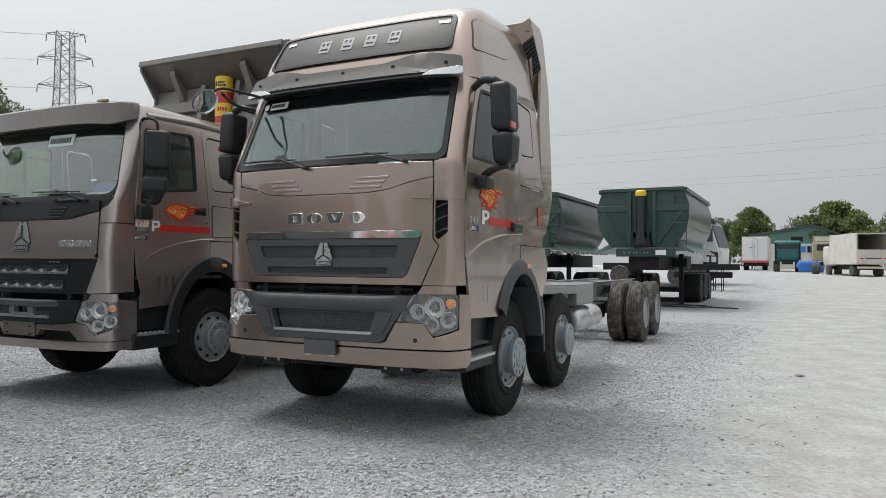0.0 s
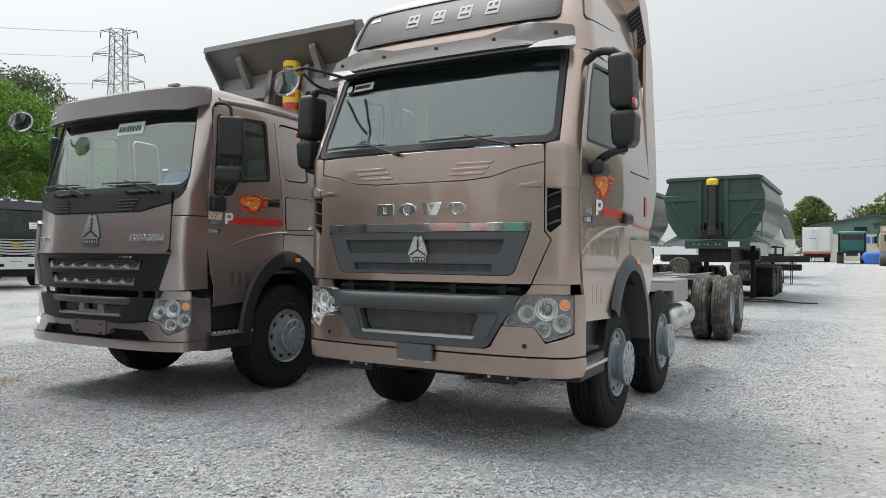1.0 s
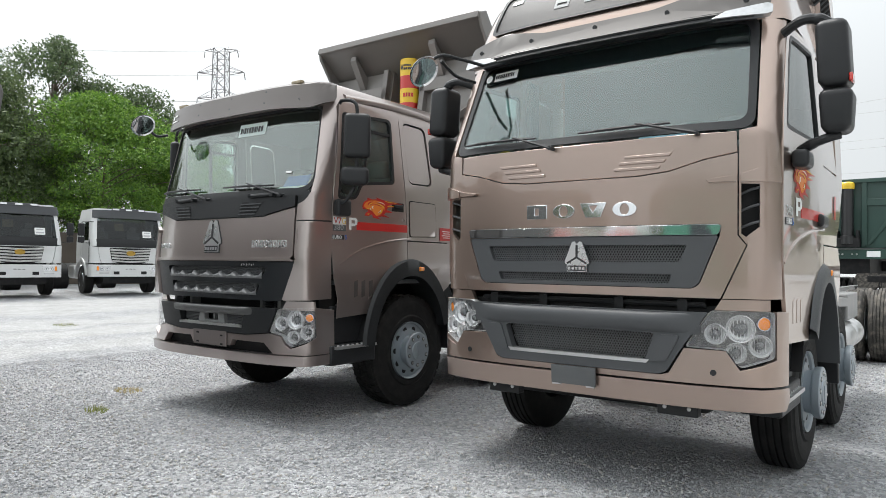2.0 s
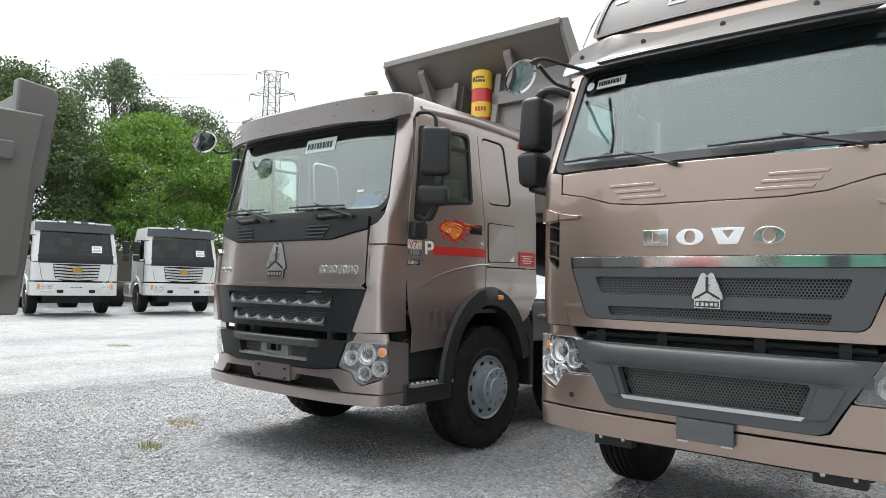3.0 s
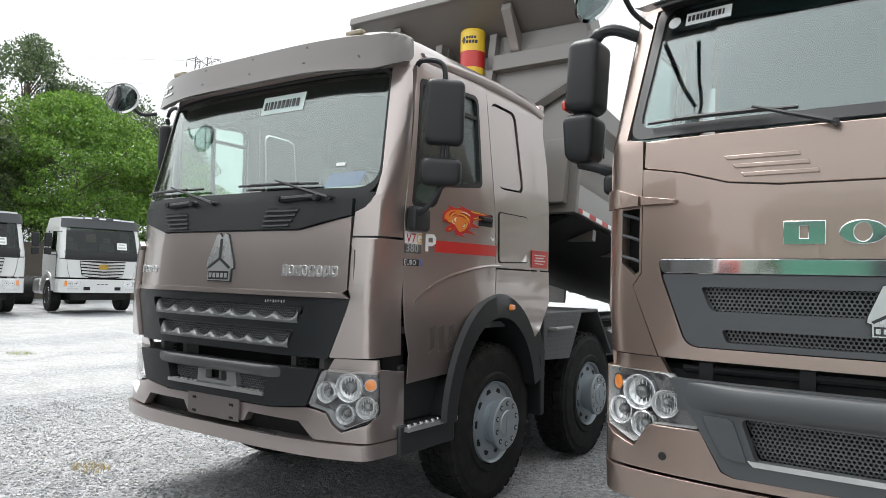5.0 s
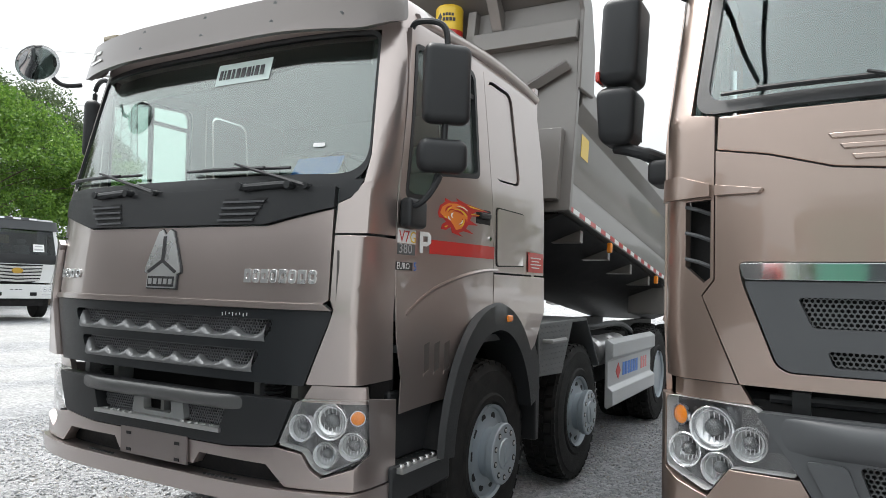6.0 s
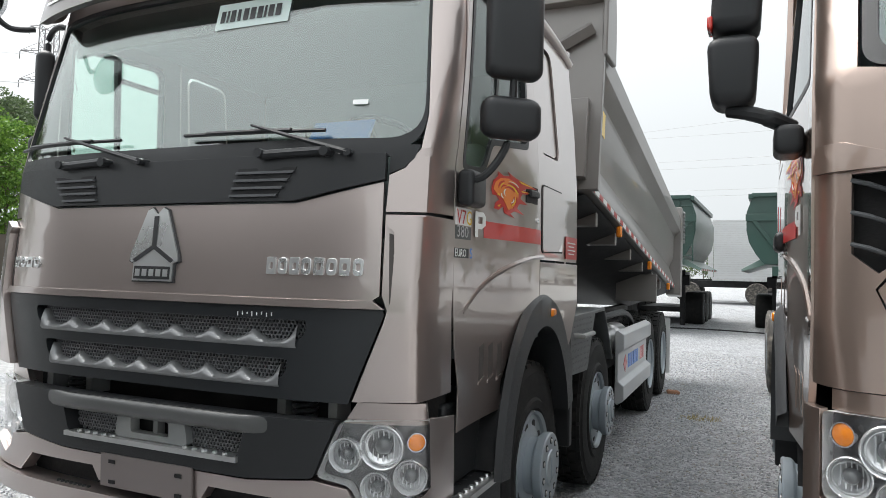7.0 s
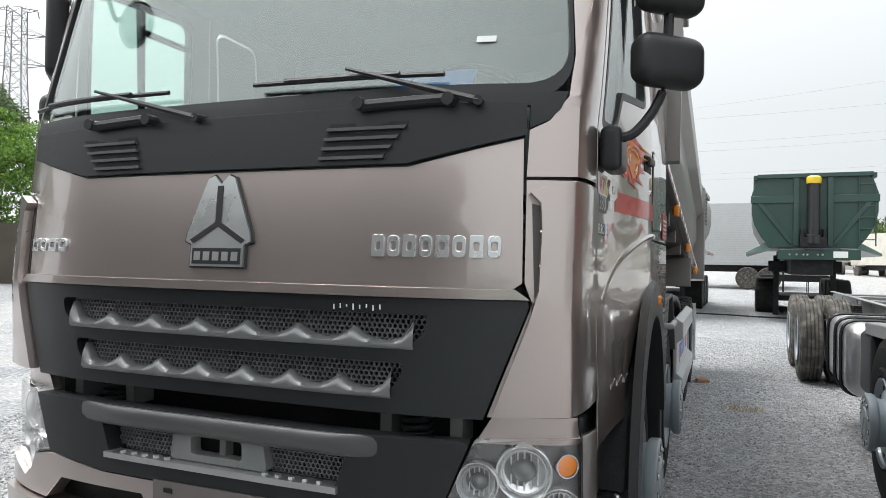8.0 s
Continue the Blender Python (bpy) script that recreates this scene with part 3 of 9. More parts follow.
def emblem(parent, at, h):
    """A shield-shaped badge in brushed metal on a dark plate, drawn as plain shapes. at(u, v, out) maps badge metres to the panel."""
    k = h / 0.31
    sc = lambda pts: [(u * k, v * k) for u, v in pts]
    out = sc([(-0.11, 0), (0.11, 0), (0.11, 0.075), (0.135, 0.085), (0.13, 0.115), (0.055, 0.3), (0.03, 0.31), (0.0, 0.28), (-0.03, 0.31), (-0.055, 0.3), (-0.13, 0.115), (-0.135, 0.085), (-0.11, 0.075)])
    e = part("badge", panel(out, raised(at, 0.016), 0.02, 0), LETTER, parent, "shield-shaped bright metal badge")
    rim = [(u * 1.07, v * 1.035 - 0.006 * k) for u, v in out]
    part("badge_edge", panel(rim, raised(at, 0.009), 0.012, 0), BLACK_FILM, e, "dark edge of the badge")
    dk = bmesh.new()
    panel(sc([(-0.1, 0.008), (0.1, 0.008), (0.1, 0.062), (-0.1, 0.062)]), raised(at, 0.019), 0.004, 0, bm=dk)
    panel(sc([(-0.012, 0.15), (-0.012, 0.275), (0.012, 0.275), (0.012, 0.15), (0.115, 0.09), (0.1, 0.078), (0.0, 0.135), (-0.1, 0.078), (-0.115, 0.09)]), raised(at, 0.019), 0.004, 0, bm=dk)
    part("inlay", dk, BLACK_FILM, e, "dark inlay of the badge")
    br = bmesh.new()
    for i in range(5):
        u = -0.078 + i * 0.039
        panel(sc(rect(u - 0.013, u + 0.013, 0.02, 0.05)), raised(at, 0.021), 0.003, 0, bm=br)
    pieces("badge_bar", br, LETTER, e)


def bars(parent, name, rows, at, material, label, out=0.006, r=0.0):
    """Plain bars in place of writing: rows of (u0, u1, v0, v1)."""
    last = None
    for u0, u1, v0, v1 in rows:
        last = part(name, panel(rounded(rect(u0, u1, v0, v1), r) if r else rect(u0, u1, v0, v1), raised(at, out), out, 0), material, parent, label)
    return last


def tiger_decal(parent, at, k, sg=1):
    """The flame-like animal head decal, as plain swirling shapes."""
    def lay(name, pts, lift, mat, over, label=""):
        return part(name, panel([(u * k, v * k) for u, v in pts], raised(at, lift), 0.002, 0.2), mat, over, label)

    def blade(cx, cy, r0, r1, a0, a1, w):
        # a curved, tapering lick of flame
        n = 8
        out, inn = [], []
        for i in range(n + 1):
            t = i / n
            a, r = radians(a0 + (a1 - a0) * t), r0 + (r1 - r0) * t
            h = w * math.sin(math.pi * min(1.0, 0.12 + t * 0.88)) + 0.002
            out.append((cx + (r + h) * math.cos(a), cy + (r + h) * math.sin(a) * 0.95))
            inn.append((cx + (r - h) * math.cos(a), cy + (r - h) * math.sin(a) * 0.95))
        return out + inn[::-1]
    base = [(0.0, 0.17), (0.03, 0.3), (0.1, 0.37), (0.09, 0.43), (0.19, 0.39), (0.3, 0.41), (0.26, 0.46), (0.42, 0.4), (0.86, 0.33), (0.62, 0.3), (0.55, 0.26), (0.76, 0.24), (0.53, 0.2), (0.5, 0.13), (0.64, 0.06), (0.48, 0.05), (0.44, -0.02), (0.58, -0.1), (0.4, -0.07), (0.32, -0.11), (0.4, -0.17), (0.22, -0.12), (0.2, -0.03), (0.12, -0.09), (0.05, -0.08), (0.07, 0.0), (0.13, 0.05), (0.08, 0.1), (0.02, 0.1)]
    d = lay("flame_decal", base, 0.009, RED, parent, "red and orange flame-shaped decal on the door")
    lay("flame_field", [(0.03, 0.18), (0.06, 0.28), (0.14, 0.35), (0.27, 0.37), (0.4, 0.34), (0.46, 0.25), (0.45, 0.1), (0.38, -0.02), (0.28, -0.07), (0.24, 0.0), (0.2, 0.06), (0.14, 0.1), (0.07, 0.14)], 0.012, ORANGE_DECAL, d)
    for b in ((0.27, 0.14, 0.2, 0.17, 20, 95, 0.016), (0.27, 0.14, 0.13, 0.11, 30, 120, 0.014), (0.27, 0.13, 0.19, 0.15, -60, 5, 0.016), (0.28, 0.12, 0.11, 0.09, -70, 10, 0.013), (0.22, 0.2, 0.13, 0.11, 100, 175, 0.013), (0.2, 0.2, 0.07, 0.05, 60, 170, 0.01)):
        lay("flame_lick", blade(*b), 0.015, RED, d)
    for b in ((0.27, 0.14, 0.165, 0.14, 15, 100, 0.011), (0.27, 0.13, 0.15, 0.12, -65, 0, 0.011), (0.22, 0.2, 0.1, 0.08, 105, 170, 0.009)):
        lay("flame_lick", blade(*b), 0.015, YELLOW, d)
    for b in ((0.25, 0.16, 0.06, 0.05, 120, 230, 0.008), (0.2, 0.12, 0.05, 0.04, 150, 260, 0.007), (0.3, 0.1, 0.07, 0.06, -80, 10, 0.006), (0.27, 0.14, 0.225, 0.2, 40, 90, 0.006)):
        lay("flame_lick", blade(*b), 0.018, WHITE_FILM, d)
    for pts in ([(0.44, 0.38), (0.76, 0.33), (0.5, 0.345)], [(0.5, 0.245), (0.68, 0.24), (0.52, 0.225)], [(0.08, 0.12), (0.13, 0.1), (0.12, 0.135)], [(0.09, -0.03), (0.15, -0.01), (0.12, -0.05)]):
        lay("flame_lick", pts, 0.015, YELLOW, d)


def seat(parent, x, y, z):
    bm = softbox(0.5, 0.52, 0.16, 0.05)
    bmesh.ops.translate(bm, vec=(x, y, z), verts=bm.verts)
    s = part("seat", bm, SEATCLOTH, parent, "grey cab seat still in plastic film")
    bm = softbox(0.48, 0.14, 0.66, 0.06)
    bmesh.ops.rotate(bm, cent=(0, 0, 0), matrix=Matrix.Rotation(radians(-12), 3, "X"), verts=bm.verts)
    bmesh.ops.translate(bm, vec=(x, y + 0.3, z + 0.38), verts=bm.verts)
    part("backrest", bm, SEATCLOTH, s)
    bm = softbox(0.26, 0.1, 0.2, 0.04)
    bmesh.ops.translate(bm, vec=(x, y + 0.38, z + 0.8), verts=bm.verts)
    part("headrest", bm, SEATCLOTH, s)


def steering(parent, x, y, z):
    bm = bmesh.new()
    n = 32
    ring = [Vector((0.23 * math.cos(2 * math.pi * k / n), 0.23 * math.sin(2 * math.pi * k / n), 0)) for k in range(n + 1)]
    m = pose(x, y, z, -35)
    tube(bm, [m @ p for p in ring], 0.017, 8)
    for a in (0.3, math.pi - 0.3, -math.pi / 2):
        tube(bm, [m @ Vector((0, 0, -0.03)), m @ Vector((0.22 * math.cos(a), 0.22 * math.sin(a), 0))], 0.015, 6)
    tube(bm, [m @ Vector((0, 0, 0.0)), m @ Vector((0, 0, -0.4))], 0.05, 10)
    part("steering_wheel", bm, PLASTIC, parent, "black steering wheel")

# ---- the bronze high-roof chassis cab ----
def chassis_truck():
    T = thing("heavy_truck", pose(0, 0, 0, 0, 0, 1.6), "bronze high-roof heavy truck with bare grey chassis on gravel", "truck")
    P = PAINT_A
    f0 = lin([(0.5, 0.03), (0.75, 0.0), (2.25, 0.0), (3.05, 0.36), (3.2, 0.38), (3.45, 0.5), (3.6, 0.6), (3.68, 0.665), (3.72, 0.74)])
    wd = lin([(0.5, 1.25), (2.2, 1.25), (3.0, 1.19), (3.2, 1.155), (3.5, 1.11), (3.66, 1.07), (3.72, 1.03)])
    rd = lin([(0.5, 0.25), (1.25, 0.25), (1.45, 0.17), (2.2, 0.17), (2.7, 0.1), (3.0, 0.08), (3.2, 0.17), (3.72, 0.2)])
    skin, along = shell(f0, wd, rd, 0.07)
    sd = lambda u, v, o: (wd(v) + o, u, v)

    # the tilting front flap: a wiper strip above, the main panel below
    edge = [(0.985, 2.115), (0.8, 2.08), (0.6, 2.022), (0.4, 2.003)]
    low = edge + [(-u, v) for u, v in reversed(edge)]
    up_out = [(-0.98, 2.245), (0.98, 2.245)] + [(u, v + 0.008) for u, v in edge] + [(-u, v + 0.008) for u, v in reversed(edge)]
    part("wiper_panel", panel(up_out, skin, 0.03, 0.12), P, T, bevel=0.006)
    main_out = low + [(-0.985, 1.63), (-1.03, 1.57), (-0.895, 1.256), (0.895, 1.256), (1.03, 1.57), (0.985, 1.63)]
    gr = rounded([(-0.905, 1.7), (0.905, 1.7), (0.89, 1.62), (0.78, 1.335), (0.74, 1.31), (-0.74, 1.31), (-0.78, 1.335), (-0.89, 1.62)], 0.03)
    flap = part("front_panel", panel(main_out, raised(skin, 0.008), 0.04, 0.12, [gr]), P, T, "bronze painted front flap", bevel=0.008)
    # chrome strip and grille
    part("chrome_strip", panel(rounded([(-0.9, 1.695), (0.9, 1.695), (0.885, 1.635), (-0.885, 1.635)], 0.02), raised(skin, 0.012), 0.03, 0.12), CHROME, flap, "polished chrome strip above the grille", bevel=0.006)
    m1 = rounded([(-0.71, 1.575), (0.71, 1.575), (0.665, 1.47), (-0.665, 1.47)], 0.02)
    m2 = rounded([(-0.62, 1.395), (0.62, 1.395), (0.6, 1.34), (-0.6, 1.34)], 0.015)
    part("grille", panel(rounded([(-0.885, 1.63), (0.885, 1.63), (0.775, 1.34), (0.735, 1.315), (-0.735, 1.315), (-0.775, 1.34)], 0.02), raised(skin, 0.006), 0.05, 0.12, [m1, m2]), SATINGREY, flap, "black plastic grille with two mesh openings", bevel=0.005)
    hexmesh("grille_mesh", m1, raised(skin, -0.025), flap, 0.021, 0.003, MESHBLACK, "black honeycomb mesh")
    hexmesh("grille_mesh", m2, raised(skin, -0.025), flap, 0.021, 0.003, MESHBLACK, "black honeycomb mesh")
    # flat dark sheet in place of the shade behind the mesh
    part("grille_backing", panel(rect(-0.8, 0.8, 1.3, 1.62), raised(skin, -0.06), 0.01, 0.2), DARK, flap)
    emblem(flap, lambda u, v, o: skin(u, 1.402 + v, o + 0.006), 0.2)
    # four plain chrome shapes in place of the lettering
    bm = bmesh.new()
    for out_, hole_ in (
            (rect(-0.38, -0.225, 1.757, 1.852), rect(-0.318, -0.288, 1.782, 1.83)),
            (oval(-0.1, 1.804, 0.08, 0.048, 28), oval(-0.1, 1.804, 0.03, 0.036, 20)),
            ([(0.02, 1.852), (0.205, 1.852), (0.165, 1.757), (0.06, 1.757)], [(0.082, 1.835), (0.143, 1.835), (0.1125, 1.79)]),
            (oval(0.325, 1.804, 0.08, 0.048, 28), oval(0.325, 1.804, 0.03, 0.036, 20))):
        panel(out_, raised(skin, 0.022), 0.018, 0, [hole_], bm=bm)
    pieces("chrome_shape", bm, CHROME, flap, "plain chrome shape in a row of four", 0.003)
    # slatted vents in the strip
    for sg in (1, -1):
        mp = skin if sg > 0 else flip(skin)
        bm, lips = bmesh.new(), bmesh.new()
        for i in range(3):
            z = 2.155 - i * 0.038
            u0, u1 = 0.33 - i * 0.035, 0.625 - i * 0.035
            panel([(u0, z), (u1, z), (u1 - 0.012, z - 0.018), (u0 - 0.006, z - 0.018)], raised(mp, 0.002), 0.004, 0, bm=bm)
            panel([(u0 - 0.006, z - 0.014), (u1 - 0.008, z - 0.014), (u1 - 0.02, z - 0.032), (u0 - 0.012, z - 0.032)], raised(mp, 0.012), 0.012, 0, bm=lips)
        v = part("vent", bm, P, T, "slatted vent below the windscreen")
        pieces("vent_slat", lips, P, v, "", 0.003)
    # windscreen with its black border
    ws = rounded([(-1.075, 2.262), (1.075, 2.262), (1.035, 3.03), (-1.035, 3.03)], 0.09, 6)
    inn = rounded([(-1.03, 2.315), (1.03, 2.315), (0.985, 2.99), (-0.985, 2.99)], 0.08, 6)
    part("windscreen_seal", panel(ws, raised(skin, -0.004), 0.03, 0.12, [inn]), PLASTIC, T, "black rubber windscreen surround", bevel=0.006)
    g = part("windscreen", panel(inn, raised(skin, -0.012), 0.006, 0.12), GLASS, T, "greenish windscreen glass")
    g.visible_shadow = False
    # dark sheet imitates the roof visor's reflection along the top of the glass
    part("shade_band", panel([(-0.98, 2.985), (0.98, 2.985), (0.985, 2.86), (0.75, 2.885), (0.3, 2.84), (-0.3, 2.84), (-0.75, 2.885), (-0.985, 2.86)], raised(skin, -0.06), 0.03, 0.15), BLACK_FILM, T, "dark sheet behind the glass standing in for the roof visor's reflection")
    wiper(T, skin, 0.766, 2.245, 0.39, 2.342, (-0.01, 2.325), (0.6, 2.33))
    wiper(T, skin, -0.19, 2.235, -0.5, 2.34, (-0.965, 2.335), (-0.33, 2.325))
    # stickers on the glass
    bars(T, "windscreen_sticker", [(-0.88, -0.66, 2.865, 2.935)], raised(skin, -0.01), WHITE_FILM, "white registration sticker with dark bars", 0.002)
    bars(T, "sticker_bar", [(-0.868 + a, -0.868 + a + w, 2.885, 2.917) for a, w in ((0, 0.013), (0.02, 0.014), (0.041, 0.014), (0.06, 0.009), (0.075, 0.014), (0.096, 0.014), (0.117, 0.014), (0.136, 0.005), (0.147, 0.014), (0.168, 0.008))], raised(skin, -0.006), BLACK_FILM, "dark bars on the sticker", 0.002)
    part("round_sticker", panel(oval(-0.94, 2.9, 0.032, 0.032), raised(skin, -0.007), 0.002, 0), WHITE_FILM, T, "round white sticker on the glass")

    # corners with intake, and the pillars
    zc = [1.256, 1.48, 1.62, 2.0, 2.18, 2.3, 2.6, 2.95]
    ydoor = lin([(1.2, 0.27), (1.48, 0.225), (2.18, 0.225), (2.3, 0.255), (2.6, 0.365), (2.95, 0.5)])
    out = [(along(ydoor(z) - 0.006, z), z) for z in zc]
    inner = [(1.045, 3.0), (1.085, 2.27), (0.993, 2.25), (0.993, 1.635), (1.038, 1.572), (0.905, 1.256)]
    hole = [(1.005, 1.935), (1.1, 1.93), (1.1, 1.68), (1.03, 1.62), (1.005, 1.64)]
    for sg in (1, -1):
        mp = skin if sg > 0 else flip(skin)
        c = part("corner_panel", panel(out + [(along(0.52, 2.99), 3.0)] + inner, mp, 0.03, 0.04, [hole]), P, T, "bronze cab corner with air intake", bevel=0.006)
        # dark sheet stands in for the intake's shaded inside
        back_ = bmesh.new()
        panel([(0.98, 1.96), (1.13, 1.96), (1.13, 1.58), (0.98, 1.58)], raised(mp, -0.09), 0.01, 0.05, bm=back_)
        part("intake", back_, DARK, c, "dark intake opening")
        for z in (1.9, 1.8, 1.7):
            bm = bmesh.new()
            tube(bm, [mp(0.99, z - 0.03, -0.05), mp(1.06, z, -0.02), mp(1.105, z + 0.012, -0.004)], 0.008, 8)
            part("intake_slat", bm, SATINGREY, c)
        bm = bmesh.new()
        panel([(0.815, 1.962), (0.98, 1.985), (0.98, 1.945), (0.83, 1.945)], raised(mp, 0.036), 0.03, 0.06, bm=bm)
        part("ledge", bm, P, flap, bevel=0.01)
        zt = along(0.2, 2.0)
        bm = panel([(1.0, 1.99), (1.12, 2.03), (zt - 0.02, 2.03), (zt, 1.95), (zt, 1.94), (1.11, 1.94), (1.0, 1.945)], raised(mp, 0.026), 0.025, 0.04)
        part("ledge", bm, P, c, bevel=0.01)
    # roof visor with clearance lamps
    vis = [(-1.12, 3.06), (-1.1, 3.16), (-0.75, 3.215), (-0.4, 3.145), (0.4, 3.145), (0.75, 3.215), (1.1, 3.16), (1.12, 3.06), (0.95, 3.02), (-0.95, 3.02)]
    visor = part("visor", panel(rounded(vis, 0.03), lambda u, v, o: (lambda p: (p[0], p[1] - 0.10 - 0.25 * (3.2 - v), p[2]))(skin(u, v, o)), 0.04, 0.1), VISOR_A, T, "grey-brown sun visor over the windscreen", bevel=0.012)
    under, rows = bmesh.new(), []
    for k in range(25):
        u = -1.02 + k * 0.085
        a, b = skin(u, 3.0, -0.01), skin(u, 3.02, 0.0)
        rows.append([under.verts.new(p) for p in (a, (b[0], b[1] - 0.14, 3.012), (b[0], b[1] - 0.14, 3.03), (a[0], a[1], 3.04))])
    for k in range(24):
        for j in range(3):
            under.faces.new((rows[k][j], rows[k + 1][j], rows[k + 1][j + 1], rows[k][j + 1]))
    part("visor_underside", under, PLASTIC, visor, "black underside of the visor")
    part("visor_lip", panel([(-1.05, 3.03), (1.05, 3.03), (1.03, 2.985), (-1.03, 2.985)], lambda u, v, o: (lambda p: (p[0], p[1] - 0.13, p[2]))(skin(u, v, o)), 0.03, 0.12), PLASTIC, visor, "black lower lip of the visor", bevel=0.008)
    for u in (-0.95, -0.5, 0.0, 0.5, 0.95):
        bm = bmesh.new()
        p = skin(u, 3.1, 0.119)
        lathe(bm, [(-0.012, 0.016), (0.0, 0.016), (0.0, 0.009), (-0.004, 0.008), (-0.004, 0.0)], 12, "y", centre=p)
        part("screw_cap", bm, PLASTIC, visor)
    for sg in (1, -1):
        mp = skin if sg > 0 else flip(skin)
        bm = panel([(0.79, 2.99), (0.87, 3.035), (1.1, 3.065), (1.13, 3.05), (1.13, 2.995), (1.1, 2.985)], lambda u, v, o: (lambda p: (p[0], p[1] - 0.15, p[2]))(mp(u, v, o)), 0.08, 0.06)
        part("corner_lamp", bm, CORNERLENS, visor, "clear corner marker lamp", bevel=0.006)
    # high roof
    zs = [3.0, 3.1, 3.2, 3.3, 3.4, 3.5, 3.58, 3.65, 3.7, 3.72]
    n = 56
    bm = bmesh.new()
    rings = []
    for z in zs:
        e = along(2.0, z)
        rings.append([bm.verts.new(skin(-e + 2 * e * k / n, z)) for k in range(n + 1)])
    for ins, dz in ((0.015, 0.015), (0.05, 0.026), (0.3, 0.035)):
        rings.append([bm.verts.new((v.co.x * (1 - ins), v.co.y + (1.5 - v.co.y) * ins, 3.72 + dz)) for v in rings[len(zs) - 1]])

    def climb(p):
        # the roof climbs towards its rear
        k = max(0.0, min(1.0, (p[1] - 0.8) / 1.1)) * max(0.0, min(1.0, (p[2] - 3.4) / 0.3))
        return (p[0], p[1], p[2] + 0.1 * k)
    for v in bm.verts:
        v.co = climb(v.co)
    for i in range(len(rings) - 1):
        for k in range(n):
            bm.faces.new((rings[i][k], rings[i][k + 1], rings[i + 1][k + 1], rings[i + 1][k]))
    bm.faces.new(rings[-1])
    bm.faces.new([rings[i][0] for i in range(len(rings))] + [rings[i][-1] for i in reversed(range(len(rings)))])
    roof = part("roof", bm, P, T, "bronze high roof", sharp=50)
    sgn = rounded([(-0.985, 3.27), (0.955, 3.27), (0.925, 3.635), (-0.945, 3.635)], 0.06, 5)
    sp = part("roof_sign", panel(sgn, raised(skin, 0.014), 0.03, 0.1), SIGNGREY, roof, "black recessed sign panel with four pale squares", bevel=0.008)
    inner_ = rounded([(-0.955, 3.293), (0.925, 3.293), (0.897, 3.612), (-0.917, 3.612)], 0.05, 5)
    part("sign_bezel", panel(sgn, raised(skin, 0.026), 0.016, 0.1, [inner_]), PLASTIC, sp, "rounded black bezel of the sign", bevel=0.007)
    bm = bmesh.new()
    for i in range(4):
        u = -0.43 + i * 0.25
        panel(rect(u, u + 0.12, 3.385, 3.515), raised(skin, 0.018), 0.004, 0.1, [rect(u + 0.02, u + 0.05, 3.46, 3.495), rect(u + 0.07, u + 0.1, 3.46, 3.495), rect(u + 0.02, u + 0.1, 3.41, 3.43)], bm=bm)
    pieces("sign_square", bm, SIGNPALE, sp, "four pale grey plain squares")
    bm = bmesh.new()
    for u in (-0.86, 0.78):
        panel(rect(u, u + 0.1, 3.535, 3.565), raised(skin, 0.022), 0.01, 0.1, bm=bm)
    pieces("marker_lamp", bm, LAMPBOWL, sp, "small clear marker lamp")
    for sg in (1, -1):
        mp = sd if sg > 0 else flip(sd)
        wrap = lambda u, v, o, sg=sg: (lambda p: (sg * p[0], p[1], p[2]))(climb(skin(along(u, v), v, o)))
        o = rounded([(0.68, 3.58), (0.54, 3.25), (1.29, 3.36), (1.8, 3.56), (1.84, 3.66)], 0.07, 5)
        # dark underlay, left showing as a shaded groove round the panel face
        ob_ = part("roof_side_panel", panel(o, raised(wrap, 0.002), 0.004, 0.07), RECESSPAINT, roof, "pressed side panel of the roof")
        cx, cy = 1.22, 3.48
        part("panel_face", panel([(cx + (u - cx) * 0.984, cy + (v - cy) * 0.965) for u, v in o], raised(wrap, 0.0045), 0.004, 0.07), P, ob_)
        # side fairings behind the cab
        fx = lin([(1.6, 1.25), (2.2, 1.25), (3.0, 1.215), (3.5, 1.2), (3.95, 1.185)])
        fm = (lambda u, v, o: (fx(v) + o, u, v)) if sg > 0 else (lambda u, v, o: (-fx(v) - o, u, v))
        o = [(2.08, 1.7), (2.2, 1.76), (2.4, 2.1), (2.42, 2.6), (2.41, 3.3), (2.25, 3.84), (2.16, 3.925), (1.86, 3.925), (1.9, 3.84), (2.165, 3.5), (2.13, 3.25), (2.07, 2.9), (2.06, 2.6)]
        f = part("side_fairing", panel(o, raised(fm, 0.0), 0.03, 0.12), P, T, "bronze side fairing behind the cab", bevel=0.01)

        def ramp_(a, b, out, sg=sg):
            # the fairing's forward face, from the cab's back (a = 0) to its outer edge (a = 1), rising with b
            p, q = Vector((1.07, 2.16 - 0.26 * b, 3.4 + 0.3 * b)), Vector((1.2, 2.165 - 0.25 * b, 3.5 + 0.28 * b))
            r_ = p + (q - p) * a + Vector((0.5, -0.7, 0.2)) * out
            return (sg * r_.x, r_.y, r_.z)
        face = part("fairing_face", panel([(0, -1.0), (1, -1.0), (1, 1.5), (-1.5, 1.5), (-1.5, 0.9), (0, 0.5)], ramp_, 0.02, 0.3), P, f)
        # dark panel gives the louvre's shaded depth by colour
        lo = part("louvre", panel([(0.12, 0.0), (0.97, -0.02), (0.93, 1.0), (0.1, 0.98)], raised(ramp_, 0.004), 0.003, 0.3), DARK, face, "dark louvred opening in the fairing")
        bm = bmesh.new()
        for i in range(9):
            b = 0.06 + i * 0.11
